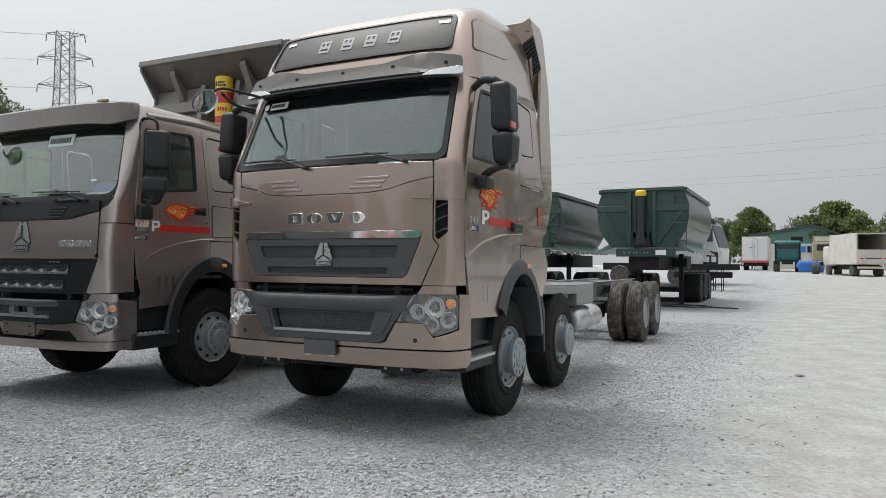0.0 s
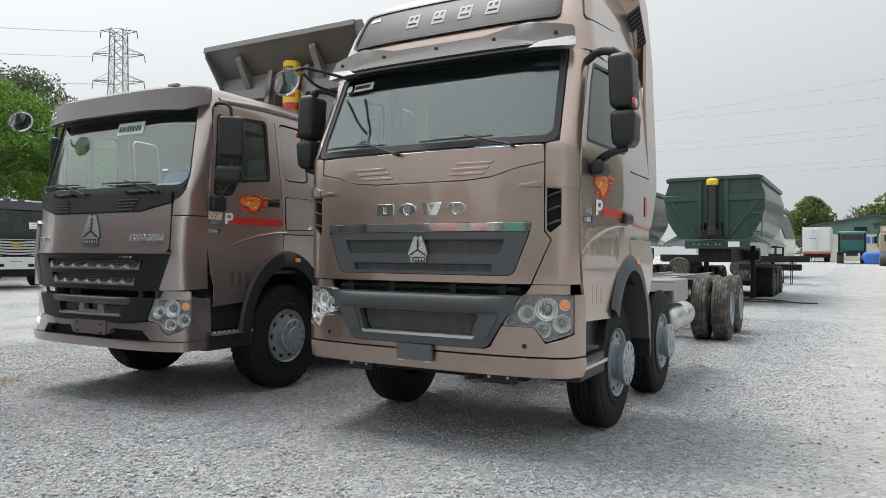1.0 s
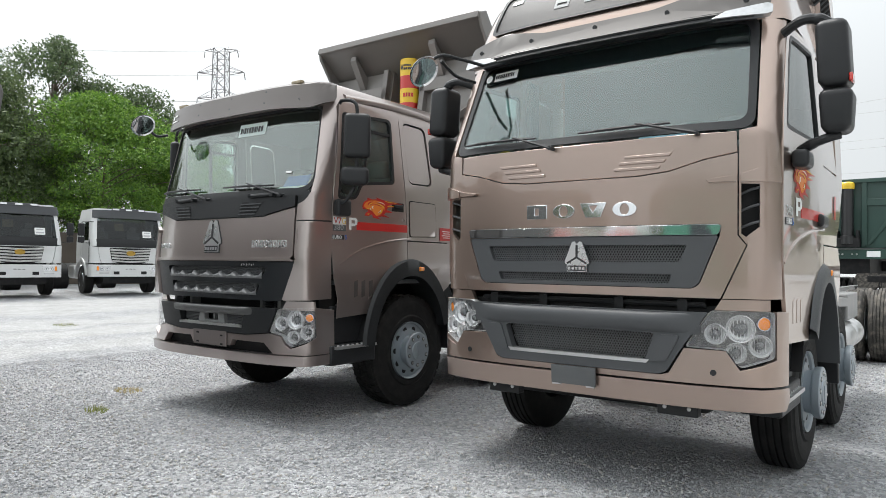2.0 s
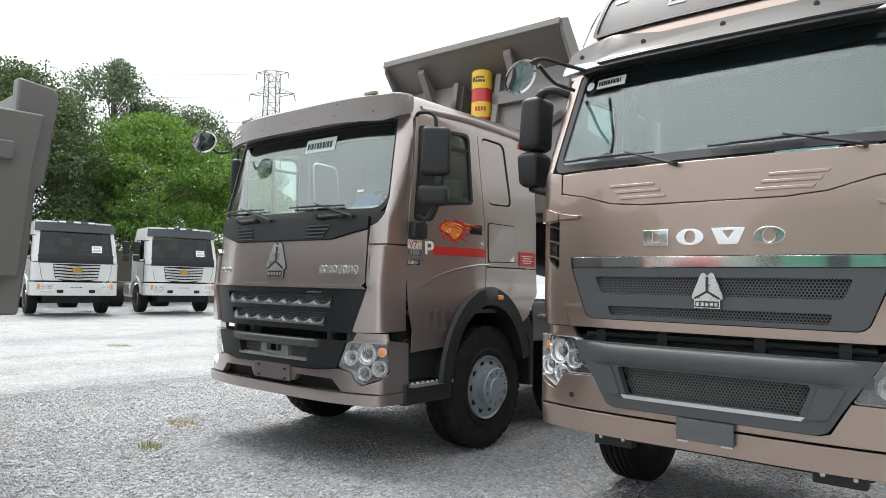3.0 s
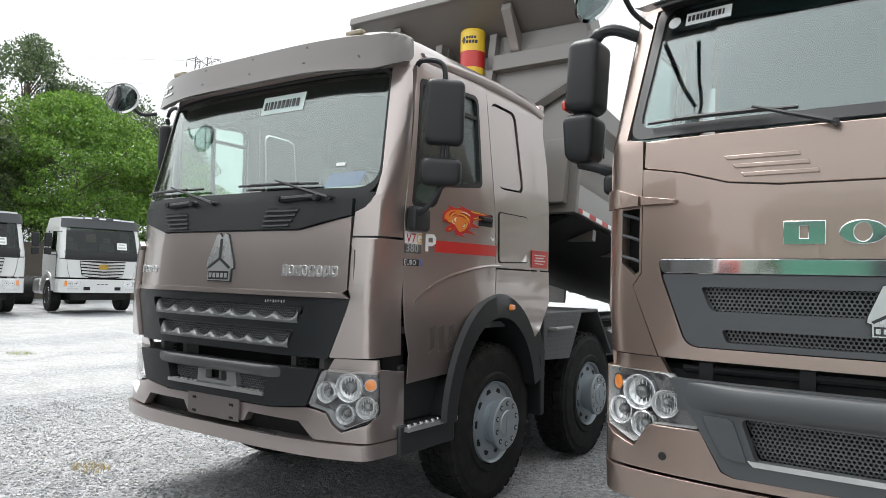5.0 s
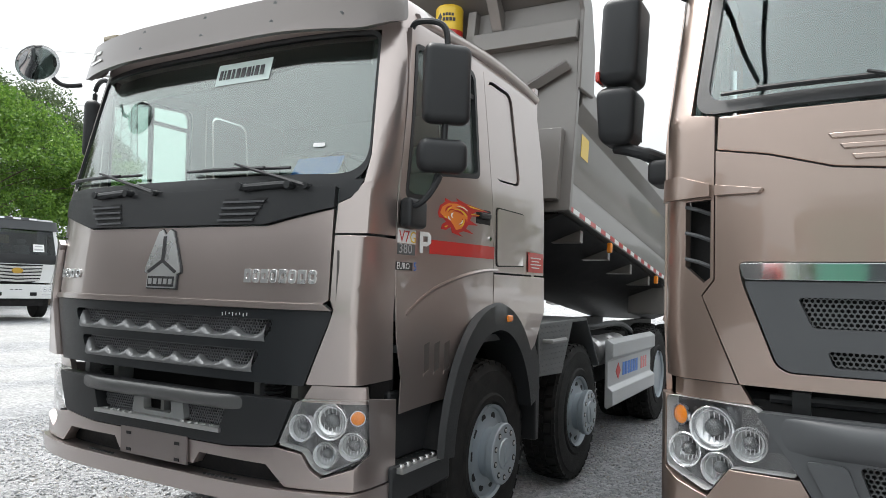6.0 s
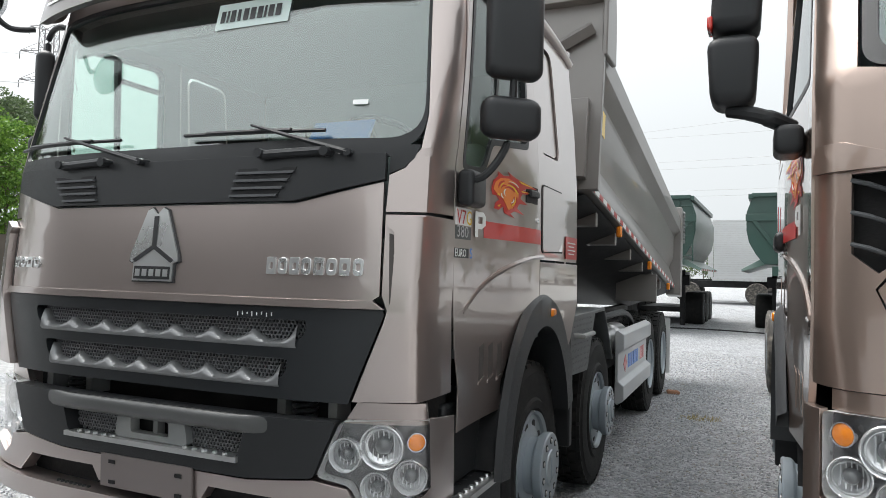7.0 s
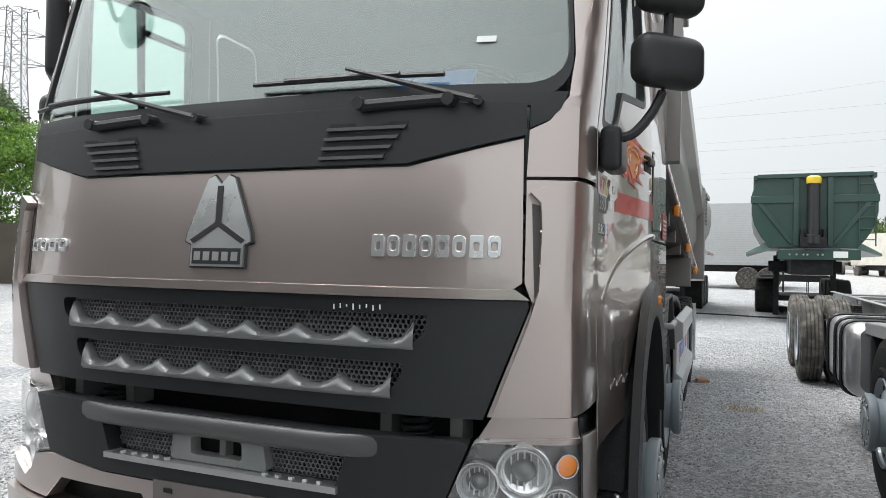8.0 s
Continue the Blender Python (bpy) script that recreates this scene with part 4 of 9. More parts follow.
            tube(bm, [ramp_(0.13, b, 0.008), ramp_(0.94, b + 0.03, 0.008)], 0.007, 6)
        pieces("louvre_slat", bm, SATINGREY, lo)
    bm = bmesh.new()
    prism(bm, [(1.84, 3.8), (2.2, 3.86), (2.17, 3.92), (1.82, 3.9)], "x", -1.185, 1.185)
    part("roof_spoiler", bm, P, T, bevel=0.012)

    # doors and flanks
    for sg in (1, -1):
        mp = sd if sg > 0 else flip(sd)
        dfront = [(ydoor(z), z) for z in (1.48, 1.8, 2.18, 2.3, 2.6, 2.95)]
        arch = [(1.38 + 0.62 * math.cos(a), 0.62 + 0.83 * math.sin(a)) for a in [radians(d) for d in (90, 105, 120, 135, 148)]]
        door = [(0.34, 0.985), (0.29, 1.2)] + dfront + [(0.54, 2.99), (1.34, 3.06), (1.372, 2.2), (1.372, 1.452)] + arch + [(0.862, 1.0), (0.84, 0.972)]
        win = rounded([(0.34, 2.29), (0.475, 2.72), (0.565, 2.92), (1.24, 2.96), (1.26, 2.32), (1.2, 2.29)], 0.05, 5)
        d = part("door", panel(door, raised(mp, 0.004), 0.035, 0.12, [win]), P, T, "bronze cab door with flame decal", bevel=0.007)
        part("window_frame", panel(win, raised(mp, 0.006), 0.03, 0.12, [rounded([(0.37, 2.315), (0.5, 2.71), (0.59, 2.895), (1.215, 2.935), (1.235, 2.345), (1.19, 2.315)], 0.045, 5)]), PLASTIC, d, "black window rubber")
        gl = part("window", panel(win, raised(mp, -0.01), 0.005, 0.12), FILMGLASS, d, "side window glass")
        gl.visible_shadow = False
        # styling crease and lower louvres
        bm = bmesh.new()
        cr = curve([mp(0.235, 1.47, 0.006), mp(0.45, 1.58, 0.007), mp(0.75, 1.66, 0.007), mp(1.05, 1.7, 0.006), mp(1.36, 1.715, 0.005)], 5)
        tube(bm, cr, 0.011, 6)
        part("crease", bm, P, d)
        bm = bmesh.new()
        for i in range(3):
            u = 0.46 + i * 0.09
            panel([(u, 1.24), (u + 0.05, 1.26), (u + 0.045, 1.12), (u, 1.1)], raised(mp, 0.007), 0.004, 0, bm=bm)
        pieces("door_louvre", bm, P, d, "", 0.003)
        hd = softbox(0.05, 0.24, 0.09, 0.03)
        bmesh.ops.translate(hd, vec=(sg * 1.27, 1.23, 1.77), verts=hd.verts)
        part("handle", hd, PLASTIC, d, "black door handle")
        # decals
        at = lambda u, v, o: mp(0.475 + u, 1.94 + v * 0.58, o)
        tiger_decal(d, at, 0.62)
        part("red_stripe", panel(rect(0.655, 1.365, 1.76, 1.83), raised(mp, 0.009), 0.003, 0.06), RED, d, "red stripe decal")
        bm = bmesh.new()
        panel([(0.52, 1.765), (0.56, 1.765), (0.56, 1.8), (0.6, 1.8), (0.65, 1.82), (0.65, 1.86), (0.62, 1.88), (0.52, 1.88)], raised(mp, 0.013), 0.003, 0, [rect(0.56, 0.612, 1.825, 1.857)], bm=bm)
        part("letter", bm, WHITE_FILM, d, "white letter P")
        if sg > 0:
            part("lettering", lettering("340", 0.085, lambda u, v, o: mp(0.285 + u * 1.2, 1.76 + v, o + 0.009), 0.004), LETTER, d, "silver figures 340")
            bars(d, "euro_ground", [(0.272, 0.46, 1.7, 1.745)], raised(mp, 0.005), BLACK_FILM, "dark strip under the lettering", 0.003)
            part("lettering", lettering("EURO", 0.05, lambda u, v, o: mp(0.278 + u * 1.0, 1.706 + v, o + 0.012), 0.003), WHITE_FILM, d, "white lettering EURO")
            part("lettering", lettering("5", 0.066, lambda u, v, o: mp(0.425 + u * 1.0, 1.702 + v, o + 0.012), 0.003), BLUE, d, "blue figure 5")
        # rear quarter of the cab
        q = part("quarter_panel", panel([(1.384, 3.07), (2.02, 3.12), (2.09, 2.6), (2.08, 2.185), (1.384, 2.185)], raised(mp, 0.0), 0.03, 0.12, [rounded([(1.43, 3.0), (1.83, 2.98), (1.86, 2.5), (1.46, 2.47)], 0.07, 5)]), P, T, bevel=0.006)
        part("pressed_panel", panel(rounded([(1.44, 2.985), (1.82, 2.965), (1.85, 2.51), (1.47, 2.485)], 0.06, 5), raised(mp, -0.004), 0.02, 0.12), P, q, bevel=0.01)
        part("quarter_panel", panel([(1.384, 2.175), (2.08, 2.175), (2.09, 1.8), (2.08, 1.612), (1.384, 1.612)], raised(mp, 0.0), 0.03, 0.12), P, T, bevel=0.006)
        bars(T, "red_tag", [(1.9, 1.99, 1.82, 2.0)], raised(mp, 0.004), RED, "red inspection sticker", 0.003)
        arc2 = [(1.38 + 0.62 * math.cos(a), 0.62 + 0.83 * math.sin(a)) for a in [radians(v) for v in (35, 50, 65, 80, 89)]]
        part("rear_fender", panel([(1.384, 1.602), (2.12, 1.602), (2.24, 1.44), (2.22, 1.3), (2.05, 1.07)] + arc2, raised(mp, 0.006), 0.03, 0.1), P, T, bevel=0.006)
        # wheel arch flare
        bm = bmesh.new()
        prof = []
        for k in range(25):
            a = radians(150 - k * 142 / 24)
            y, z = 1.4 + 0.66 * math.cos(a), 0.62 + 0.86 * math.sin(a)
            yi, zi = 1.4 + 0.55 * math.cos(a), 0.6 + 0.74 * math.sin(a)
            prof.append([bm.verts.new((sg * xx, p, q_)) for xx, p, q_ in ((1.25, y, z), (1.283, y * 0.7 + yi * 0.3, z * 0.7 + zi * 0.3), (1.288, yi, zi), (1.02, yi, zi))])
        for i in range(24):
            for j in range(3):
                bm.faces.new((prof[i][j], prof[i][j + 1], prof[i + 1][j + 1], prof[i + 1][j]))
        part("wheel_arch", bm, SATINGREY, T, "dark grey flared wheel arch", sharp=50)
        bm = bmesh.new()
        prism(bm, [(1.98, 1.12), (2.06, 1.1), (2.16, 0.95), (2.16, 0.52), (2.1, 0.52), (2.08, 0.9)], "x", sg * 0.95, sg * 1.26)
        part("mudguard", bm, PLASTIC, T, "black mudguard behind the front wheel", bevel=0.012)
        bm = bmesh.new()
        prof = []
        for k in range(17):
            a = radians(165 - k * 150 / 16)
            y, z = 1.4 + 0.64 * math.cos(a), 0.58 + 0.72 * math.sin(a)
            prof.append([bm.verts.new((sg * 1.21, y, z)), bm.verts.new((sg * 0.72, y, z))])
        for i in range(16):
            bm.faces.new((prof[i][0], prof[i][1], prof[i + 1][1], prof[i + 1][0]))
        part("wheel_liner", bm, DARK, T)
        # step and its black skirt
        bm = boxes((sg * 0.9, sg * 1.14, 0.3, 0.88, 0.72, 1.0), (sg * 0.95, sg * 1.19, 0.26, 0.86, 0.55, 0.72))
        st = part("step", bm, PLASTIC, T, "black step box with a metal tread", bevel=0.015)
        tr = bmesh.new()
        box(tr, sg * 1.0, sg * 1.22, 0.3, 0.84, 0.64, 0.665)
        for i in range(8):
            for j in range(3):
                lathe(tr, [(0.66, 0.016), (0.676, 0.012), (0.676, 0.0)], 8, "z", centre=(sg * (1.05 + 0.065 * j), 0.35 + i * 0.063, 0))
        part("tread", tr, ALU, st, "pierced aluminium tread")
        # mirrors
        mir = softbox(0.175, 0.24, 0.4, 0.05)
        for v in mir.verts:
            # the housing leans in towards its top
            v.co.x -= sg * 0.05 * (v.co.z + 0.2)
        bmesh.ops.translate(mir, vec=(sg * 1.45, 0.45, 2.71), verts=mir.verts)
        mr = part("mirror", mir, PLASTIC, T, "black twin mirror housing on arms")
        m2_ = softbox(0.185, 0.25, 0.26, 0.05, 0.16)
        bmesh.ops.translate(m2_, vec=(sg * 1.455, 0.45, 2.37), verts=m2_.verts)
        part("lower_mirror", m2_, PLASTIC, mr)
        bm = bmesh.new()
        tube(bm, curve([(sg * 1.16, 0.46, 2.9), (sg * 1.27, 0.4, 2.94), (sg * 1.36, 0.4, 2.93), (sg * 1.43, 0.43, 2.88)]), [0.03] * 12 + [0.038] * 7, 10)
        tube(bm, curve([(sg * 1.25, 0.48, 2.16), (sg * 1.32, 0.44, 2.19), (sg * 1.4, 0.42, 2.215), (sg * 1.47, 0.44, 2.235)]), [0.032] * 8 + [0.028] * 11, 10)
        pieces("mirror_arm", bm, PLASTIC, mr)
        bm = softbox(0.1, 0.2, 0.11, 0.03)
        bmesh.ops.translate(bm, vec=(sg * 1.265, 0.47, 2.105), verts=bm.verts)
        part("mirror_foot", bm, PLASTIC, mr)
        bm = bmesh.new()
        box(bm, sg * 1.525, sg * 1.545, 0.34, 0.45, 2.525, 2.575)
        part("repeater", bm, REDLENS, mr, "red-orange repeater lens", bevel=0.008)
        for z0, z1 in ((2.54, 2.88), (2.28, 2.46)):
            bm = boxes((sg * 1.385, sg * 1.51, 0.562, 0.573, z0, z1))
            part("mirror_glass", bm, MIRROR, mr)
        so = boxes((sg * 1.255, sg * 1.295, 1.50, 1.6, 1.385, 1.43))
        part("side_lamp", so, AMBER, T, "amber side marker lamp", bevel=0.01)
    # round kerb mirror on its bracket
    bm = bmesh.new()
    tube(bm, curve([(-0.9, 0.2, 2.97), (-0.98, 0.0, 2.985), (-1.02, -0.16, 2.98), (-1.08, -0.24, 2.93)]), 0.013, 8)
    tube(bm, curve([(-1.04, 0.3, 2.88), (-1.05, 0.05, 2.88), (-1.05, -0.14, 2.95)]), 0.013, 8)
    km = part("kerb_mirror", bm, PLASTIC, T, "oval kerb mirror on a bent bracket")
    bm = bmesh.new()
    lathe(bm, [(-0.032, 0.0), (-0.03, 0.04), (-0.022, 0.09), (-0.012, 0.108), (-0.014, 0.112), (0.0, 0.122), (0.012, 0.12)], 32, "y", close=False)
    lathe(bm, [(0.012, 0.12), (0.004, 0.105), (0.012, 0.06), (0.016, 0.0)], 28, "y", 1, close=False)
    part("mirror_shell", bm, [GLOSSBLACK, MIRROR], km, "oval mirror", m=Matrix.Translation((-1.1, -0.28, 2.845)) @ Vector((0.79, -0.09, -0.61)).to_track_quat("Y", "Z").to_matrix().to_4x4())

    # bumper
    e = along(0.3, 0.8)
    lowb = [(-e, 0.735), (e, 0.735), (e, 0.66), (e - 0.05, 0.6), (0.9, 0.6), (-0.9, 0.6), (-e + 0.05, 0.6), (-e, 0.66)]
    bp = part("bumper", panel(rounded(lowb, 0.02), raised(skin, 0.035), 0.05, 0.08), P, T, "bronze front bumper", bevel=0.012)
    upb = [(-e, 0.748), (e, 0.748), (e, 1.18), (1.225, 1.185), (1.225, 0.905), (1.0, 0.84), (0.925, 0.95), (0.697, 0.956), (0.61, 0.8), (0.56, 0.785)]
    upb = upb + [(-u, v) for u, v in reversed(upb[2:])]
    part("bumper_upper", panel(upb, raised(skin, 0.03), 0.05, 0.08), P, bp, "upper bumper section", bevel=0.01)
    band = rounded([(-0.83, 1.172), (0.83, 1.172), (0.69, 0.96), (0.6, 0.808), (0.55, 0.79), (-0.55, 0.79), (-0.6, 0.808), (-0.69, 0.96)], 0.015)
    mo = rounded([(-0.53, 1.035), (0.53, 1.035), (0.47, 0.865), (-0.47, 0.865)], 0.03)
    part("bumper_grille", panel(band, raised(skin, 0.05), 0.06, 0.1, [mo]), SATINGREY, bp, "black bumper centre with mesh opening", bevel=0.012)
    bm, rows = bmesh.new(), []
    for i in range(41):
        # a bulge that thins out towards its ends
        u = -0.79 + i * 0.0395
        k = min(1.0, max(0.0, 0.8 - abs(u)) / 0.3)
        k = k * k * (3 - 2 * k)
        rows.append([bm.verts.new(skin(u, z, 0.047 + (o_ - 0.047) * k)) for z, o_ in ((1.166, 0.04), (1.164, 0.06), (1.152, 0.075), (1.13, 0.084), (1.1, 0.085), (1.075, 0.078), (1.055, 0.066), (1.04, 0.046))])
    for i in range(40):
        for j in range(7):
            bm.faces.new((rows[i][j], rows[i + 1][j], rows[i + 1][j + 1], rows[i][j + 1]))
    part("bumper_brow", bm, SATINGREY, bp, "rounded black brow of the bumper", sharp=60)
    for sg in (1, -1):
        mp = skin if sg > 0 else flip(skin)
        part("grille_cheek", panel(rounded([(0.56, 1.03), (0.68, 1.03), (0.6, 0.87), (0.5, 0.86)], 0.02), raised(mp, 0.062), 0.02, 0.05), SATINGREY, bp, bevel=0.01)
    hexmesh("grille_mesh", mo, raised(skin, -0.03), bp, 0.021, 0.003, MESHBLACK, "black honeycomb mesh")
    # dark sheet for the shade behind the bumper mesh
    part("grille_backing", panel(rect(-0.6, 0.6, 0.84, 1.06), raised(skin, -0.06), 0.01, 0.2), DARK, bp)
    part("bumper_trim", panel([(-0.5, 0.872), (0.5, 0.872), (0.48, 0.85), (-0.48, 0.85)], raised(skin, 0.056), 0.05, 0.12), ALU, bp, "bright tread plate in the bumper")
    bars(bp, "number_plate_holder", [(-0.155, 0.155, 0.665, 0.785)], raised(skin, 0.055), GUARD, "blank grey number plate holder", 0.02)
    bars(bp, "plate_clips", [(-0.15, -0.09, 0.655, 0.68), (0.09, 0.15, 0.655, 0.68)], raised(skin, 0.062), ALU, "plate clips", 0.012)
    for u in (-0.86, 0.86):
        part("tow_cap", panel(oval(u, 0.82, 0.018, 0.018, 14), raised(skin, 0.033), 0.006, 0), PLASTIC, bp)
    lamp_o = rounded([(0.7, 0.962), (0.84, 1.182), (1.215, 1.182), (1.215, 0.915), (1.0, 0.852), (0.93, 0.955)], 0.025, 4)
    for sg in (1, -1):
        headlamp(T, raised(skin, 0.025), lamp_o, [(0.87, 1.045, 0.059), (1.01, 1.08, 0.077), (0.985, 0.937, 0.057), (1.12, 0.982, 0.062)], (1.135, 1.112, 0.036), sg)
    # filler between bumper and flap, radiator, axles, chassis
    part("under_flap", panel([(0.9, 1.25), (1.2, 1.25), (1.2, 1.185), (0.86, 1.185)], raised(skin, -0.02), 0.03, 0.08), P, T)
    part("under_flap", panel([(0.9, 1.25), (1.2, 1.25), (1.2, 1.185), (0.86, 1.185)], raised(flip(skin), -0.02), 0.03, 0.08), P, T)
    # plain boxes, coloured dark as shade, stop the view through the grille
    part("engine_bay", boxes((-0.78, 0.78, 0.16, 1.9, 0.62, 1.28), (-0.95, 0.95, 0.12, 0.35, 0.75, 1.2)), DARK, T, "plain dark boxes for the shaded engine bay behind the grille")
    pc = bmesh.new()
    tube(pc, [(-0.8, 0.1, 1.21), (0.8, 0.1, 1.21)], 0.018, 8)
    for u in (-0.7, -0.3, 0.25, 0.66):
        box(pc, u - 0.03, u + 0.03, 0.08, 0.2, 1.16, 1.24)
    part("coolant_pipe", pc, PLASTIC, T, "dark pipe and brackets below the flap")
    pieces("axle", boxes((-0.9, 0.9, 1.28, 1.48, 0.42, 0.6), (-0.9, 0.9, 3.05, 3.25, 0.42, 0.6), (-0.42, 0.42, 8.4, 8.7, 0.42, 0.7), (-0.42, 0.42, 9.75, 10.05, 0.42, 0.7), (-0.75, 0.75, 0.35, 0.5, 0.5, 0.58)), DARK, T, "dark axle beam", 0.03)
    br = boxes((-0.75, -0.5, 0.1, 0.18, 0.52, 0.6), (0.5, 0.75, 0.1, 0.18, 0.52, 0.6))
    for u in (-0.7, -0.55, 0.55, 0.7):
        lathe(br, [(0.085, 0.014), (0.1, 0.014)], 8, "y", centre=(u, 0, 0.57), mat=1)
    pieces("tow_bracket", br, [PLASTIC, ALU], T, "bracket with bright bolts under the bumper", 0.008)
    for sg in (1, -1):
        bm = bmesh.new()
        prism(bm, [(sg * 0.38, 0.82), (sg * 0.46, 0.82), (sg * 0.46, 0.834), (sg * 0.394, 0.834), (sg * 0.394, 1.106), (sg * 0.46, 1.106), (sg * 0.46, 1.12), (sg * 0.38, 1.12)], "y", 1.9, 11.6)
        part("frame_rail", bm, CHASSIS, T, "grey channel frame rail", bevel=0.006)
    for y in (2.6, 4.3, 5.6, 6.9, 8.0, 9.2, 10.6, 11.5):
        part("cross_member", boxes((-0.4, 0.4, y, y + 0.12, 0.86, 1.08)), CHASSIS, T, bevel=0.01)
    for sg in (1, -1):
        for y in (1.38, 3.15):
            wheel(T, sg * 1.16, y, 0.553, True, RIB, 0, 17 * y)
        for y in (8.55, 9.9):
            dual(T, sg * 1.22, y, 0.553, RIB_REAR, 13 * y)
            bm = bmesh.new()
            for i in range(7):
                box(bm, sg * 0.5, sg * 0.6, y - 0.5 + i * 0.02, y + 0.5 - i * 0.02, 0.9 + i * 0.022, 0.918 + i * 0.022)
            if y < 9:
                part("leaf_spring", bm, DARK, T, "stacked leaf spring")
    # fittings between the axles: toolbox and air tanks on one side, fuel tank and filler on the other
    bm = boxes((0.55, 1.12, 3.95, 4.85, 0.9, 1.18))
    tb = part("toolbox", bm, CHASSIS, T, "grey battery box on the frame", bevel=0.02)
    bars(tb, "box_bar", [(0.6 + i * 0.07, 0.65 + i * 0.07, 1.0, 1.05) for i in range(6)], lambda u, v, o: (u, 3.95 - o, v), WHITE_FILM, "pale bars on the box", 0.003)
    bm = bmesh.new()
    prism(bm, [(2.5, 1.2), (4.0, 1.14), (4.0, 1.05), (2.5, 1.1)], "x", 0.5, 1.12)
    part("fender_plate", bm, CHASSIS, T, "grey plate mudguard over the second axle", bevel=0.01)
    bm = bmesh.new()
    prism(bm, [(2.5, 1.2), (4.0, 1.14), (4.0, 1.05), (2.5, 1.1)], "x", -0.5, -1.12)
    part("fender_plate", bm, CHASSIS, T, "grey plate mudguard over the second axle", bevel=0.01)
    for y, x in ((4.1, 0.98), (4.75, 0.98)):
        bm = bmesh.new()
        lathe(bm, [(-0.02, 0.0), (-0.02, 0.1), (0.0, 0.14), (0.04, 0.165), (0.5, 0.165), (0.54, 0.14), (0.56, 0.1), (0.56, 0.0)], 32, "y", centre=(x, y, 0.7), close=False)
        part("air_tank", bm, ALU, T, "bright cylindrical air tank under the frame")
    bm = softbox(0.62, 1.5, 0.62, 0.13)
    bmesh.ops.translate(bm, vec=(-0.86, 5.2, 0.78), verts=bm.verts)
    ft = part("fuel_tank", bm, ALU, T, "rounded aluminium fuel tank")
    for y in (4.75, 5.1, 5.6):
        bm = bmesh.new()
        o = rounded([(-1.182, 0.46), (-0.54, 0.46), (-0.54, 1.1), (-1.182, 1.1)], 0.14, 5)
        for p, q in zip(o, o[1:] + o[:1]):
            tube(bm, [(p[0], y, p[1]), (q[0], y, q[1])], 0.014, 4)
        part("tank_strap", bm, PLASTIC, ft)
    bm = softbox(0.5, 0.5, 0.5, 0.06)
    bmesh.ops.translate(bm, vec=(-0.86, 4.05, 0.82), verts=bm.verts)
    ub = part("urea_tank", bm, PLASTIC, T, "black urea tank beside the fuel tank")
    bm = bmesh.new()
    lathe(bm, [(0, 0.05), (0.05, 0.05), (0.06, 0.03), (0.06, 0)], 16, "z", centre=(-1.0, 3.95, 1.07))
    part("filler_cap", bm, BLUE, ub, "blue filler cap")
    # cab inside
    part("cab_floor", boxes((-1.12, 1.12, 0.35, 2.05, 1.28, 1.32)), INTERIOR, T)
    part("cab_back", boxes((-1.14, 1.14, 2.03, 2.08, 1.3, 3.7)), P, T)
    part("cab_lining", boxes((-1.1, 1.1, 1.99, 2.02, 1.32, 3.5), (-1.1, 1.1, 0.75, 2.0, 3.3, 3.34)), LINER, T)
    bm = bmesh.new()
    prism(bm, [(0.2, 1.9), (0.2, 2.2), (0.42, 2.26), (0.62, 2.2), (0.7, 1.9)], "x", -1.06, 1.06)
    part("dashboard", bm, INTERIOR, T, "dark grey dashboard", bevel=0.03)
    seat(T, -0.6, 1.2, 1.75)
    seat(T, 0.6, 1.2, 1.75)
    steering(T, 0.58, 0.72, 2.28)
    bm = bmesh.new()
    prism(bm, [(0.42, 2.27), (0.54, 2.38), (0.55, 2.375), (0.44, 2.265)], "x", 0.22, 0.56)
    part("paper", bm, PAPER, T, "pale blue paper on the dashboard")
    for sg in (1, -1):
        part("pillar_trim", boxes((sg * 1.09, sg * 1.14, 1.28, 1.44, 1.4, 3.1)), INTERIOR, T)
    return T


SIGNPALE = surface("pale_grey_film", (0.3, 0.31, 0.315), 0.55, 0.0, 0.0, 0.05, 6.0)
SIGNGREY = surface("dark_sign_panel", (0.05, 0.048, 0.047), 0.45, 0.0, 0.0, 0.08, 3.0, 0.1, 400, spec=0.3)
VISOR_A = surface("grey_brown_visor_paint", (0.07, 0.064, 0.06), 0.42, 0.3, 0.25, 0.05, 2.0)
PAPER = surface("pale_blue_paper", (0.45, 0.62, 0.72), 0.8, 0.0, 0.0, 0.03, 5.0)

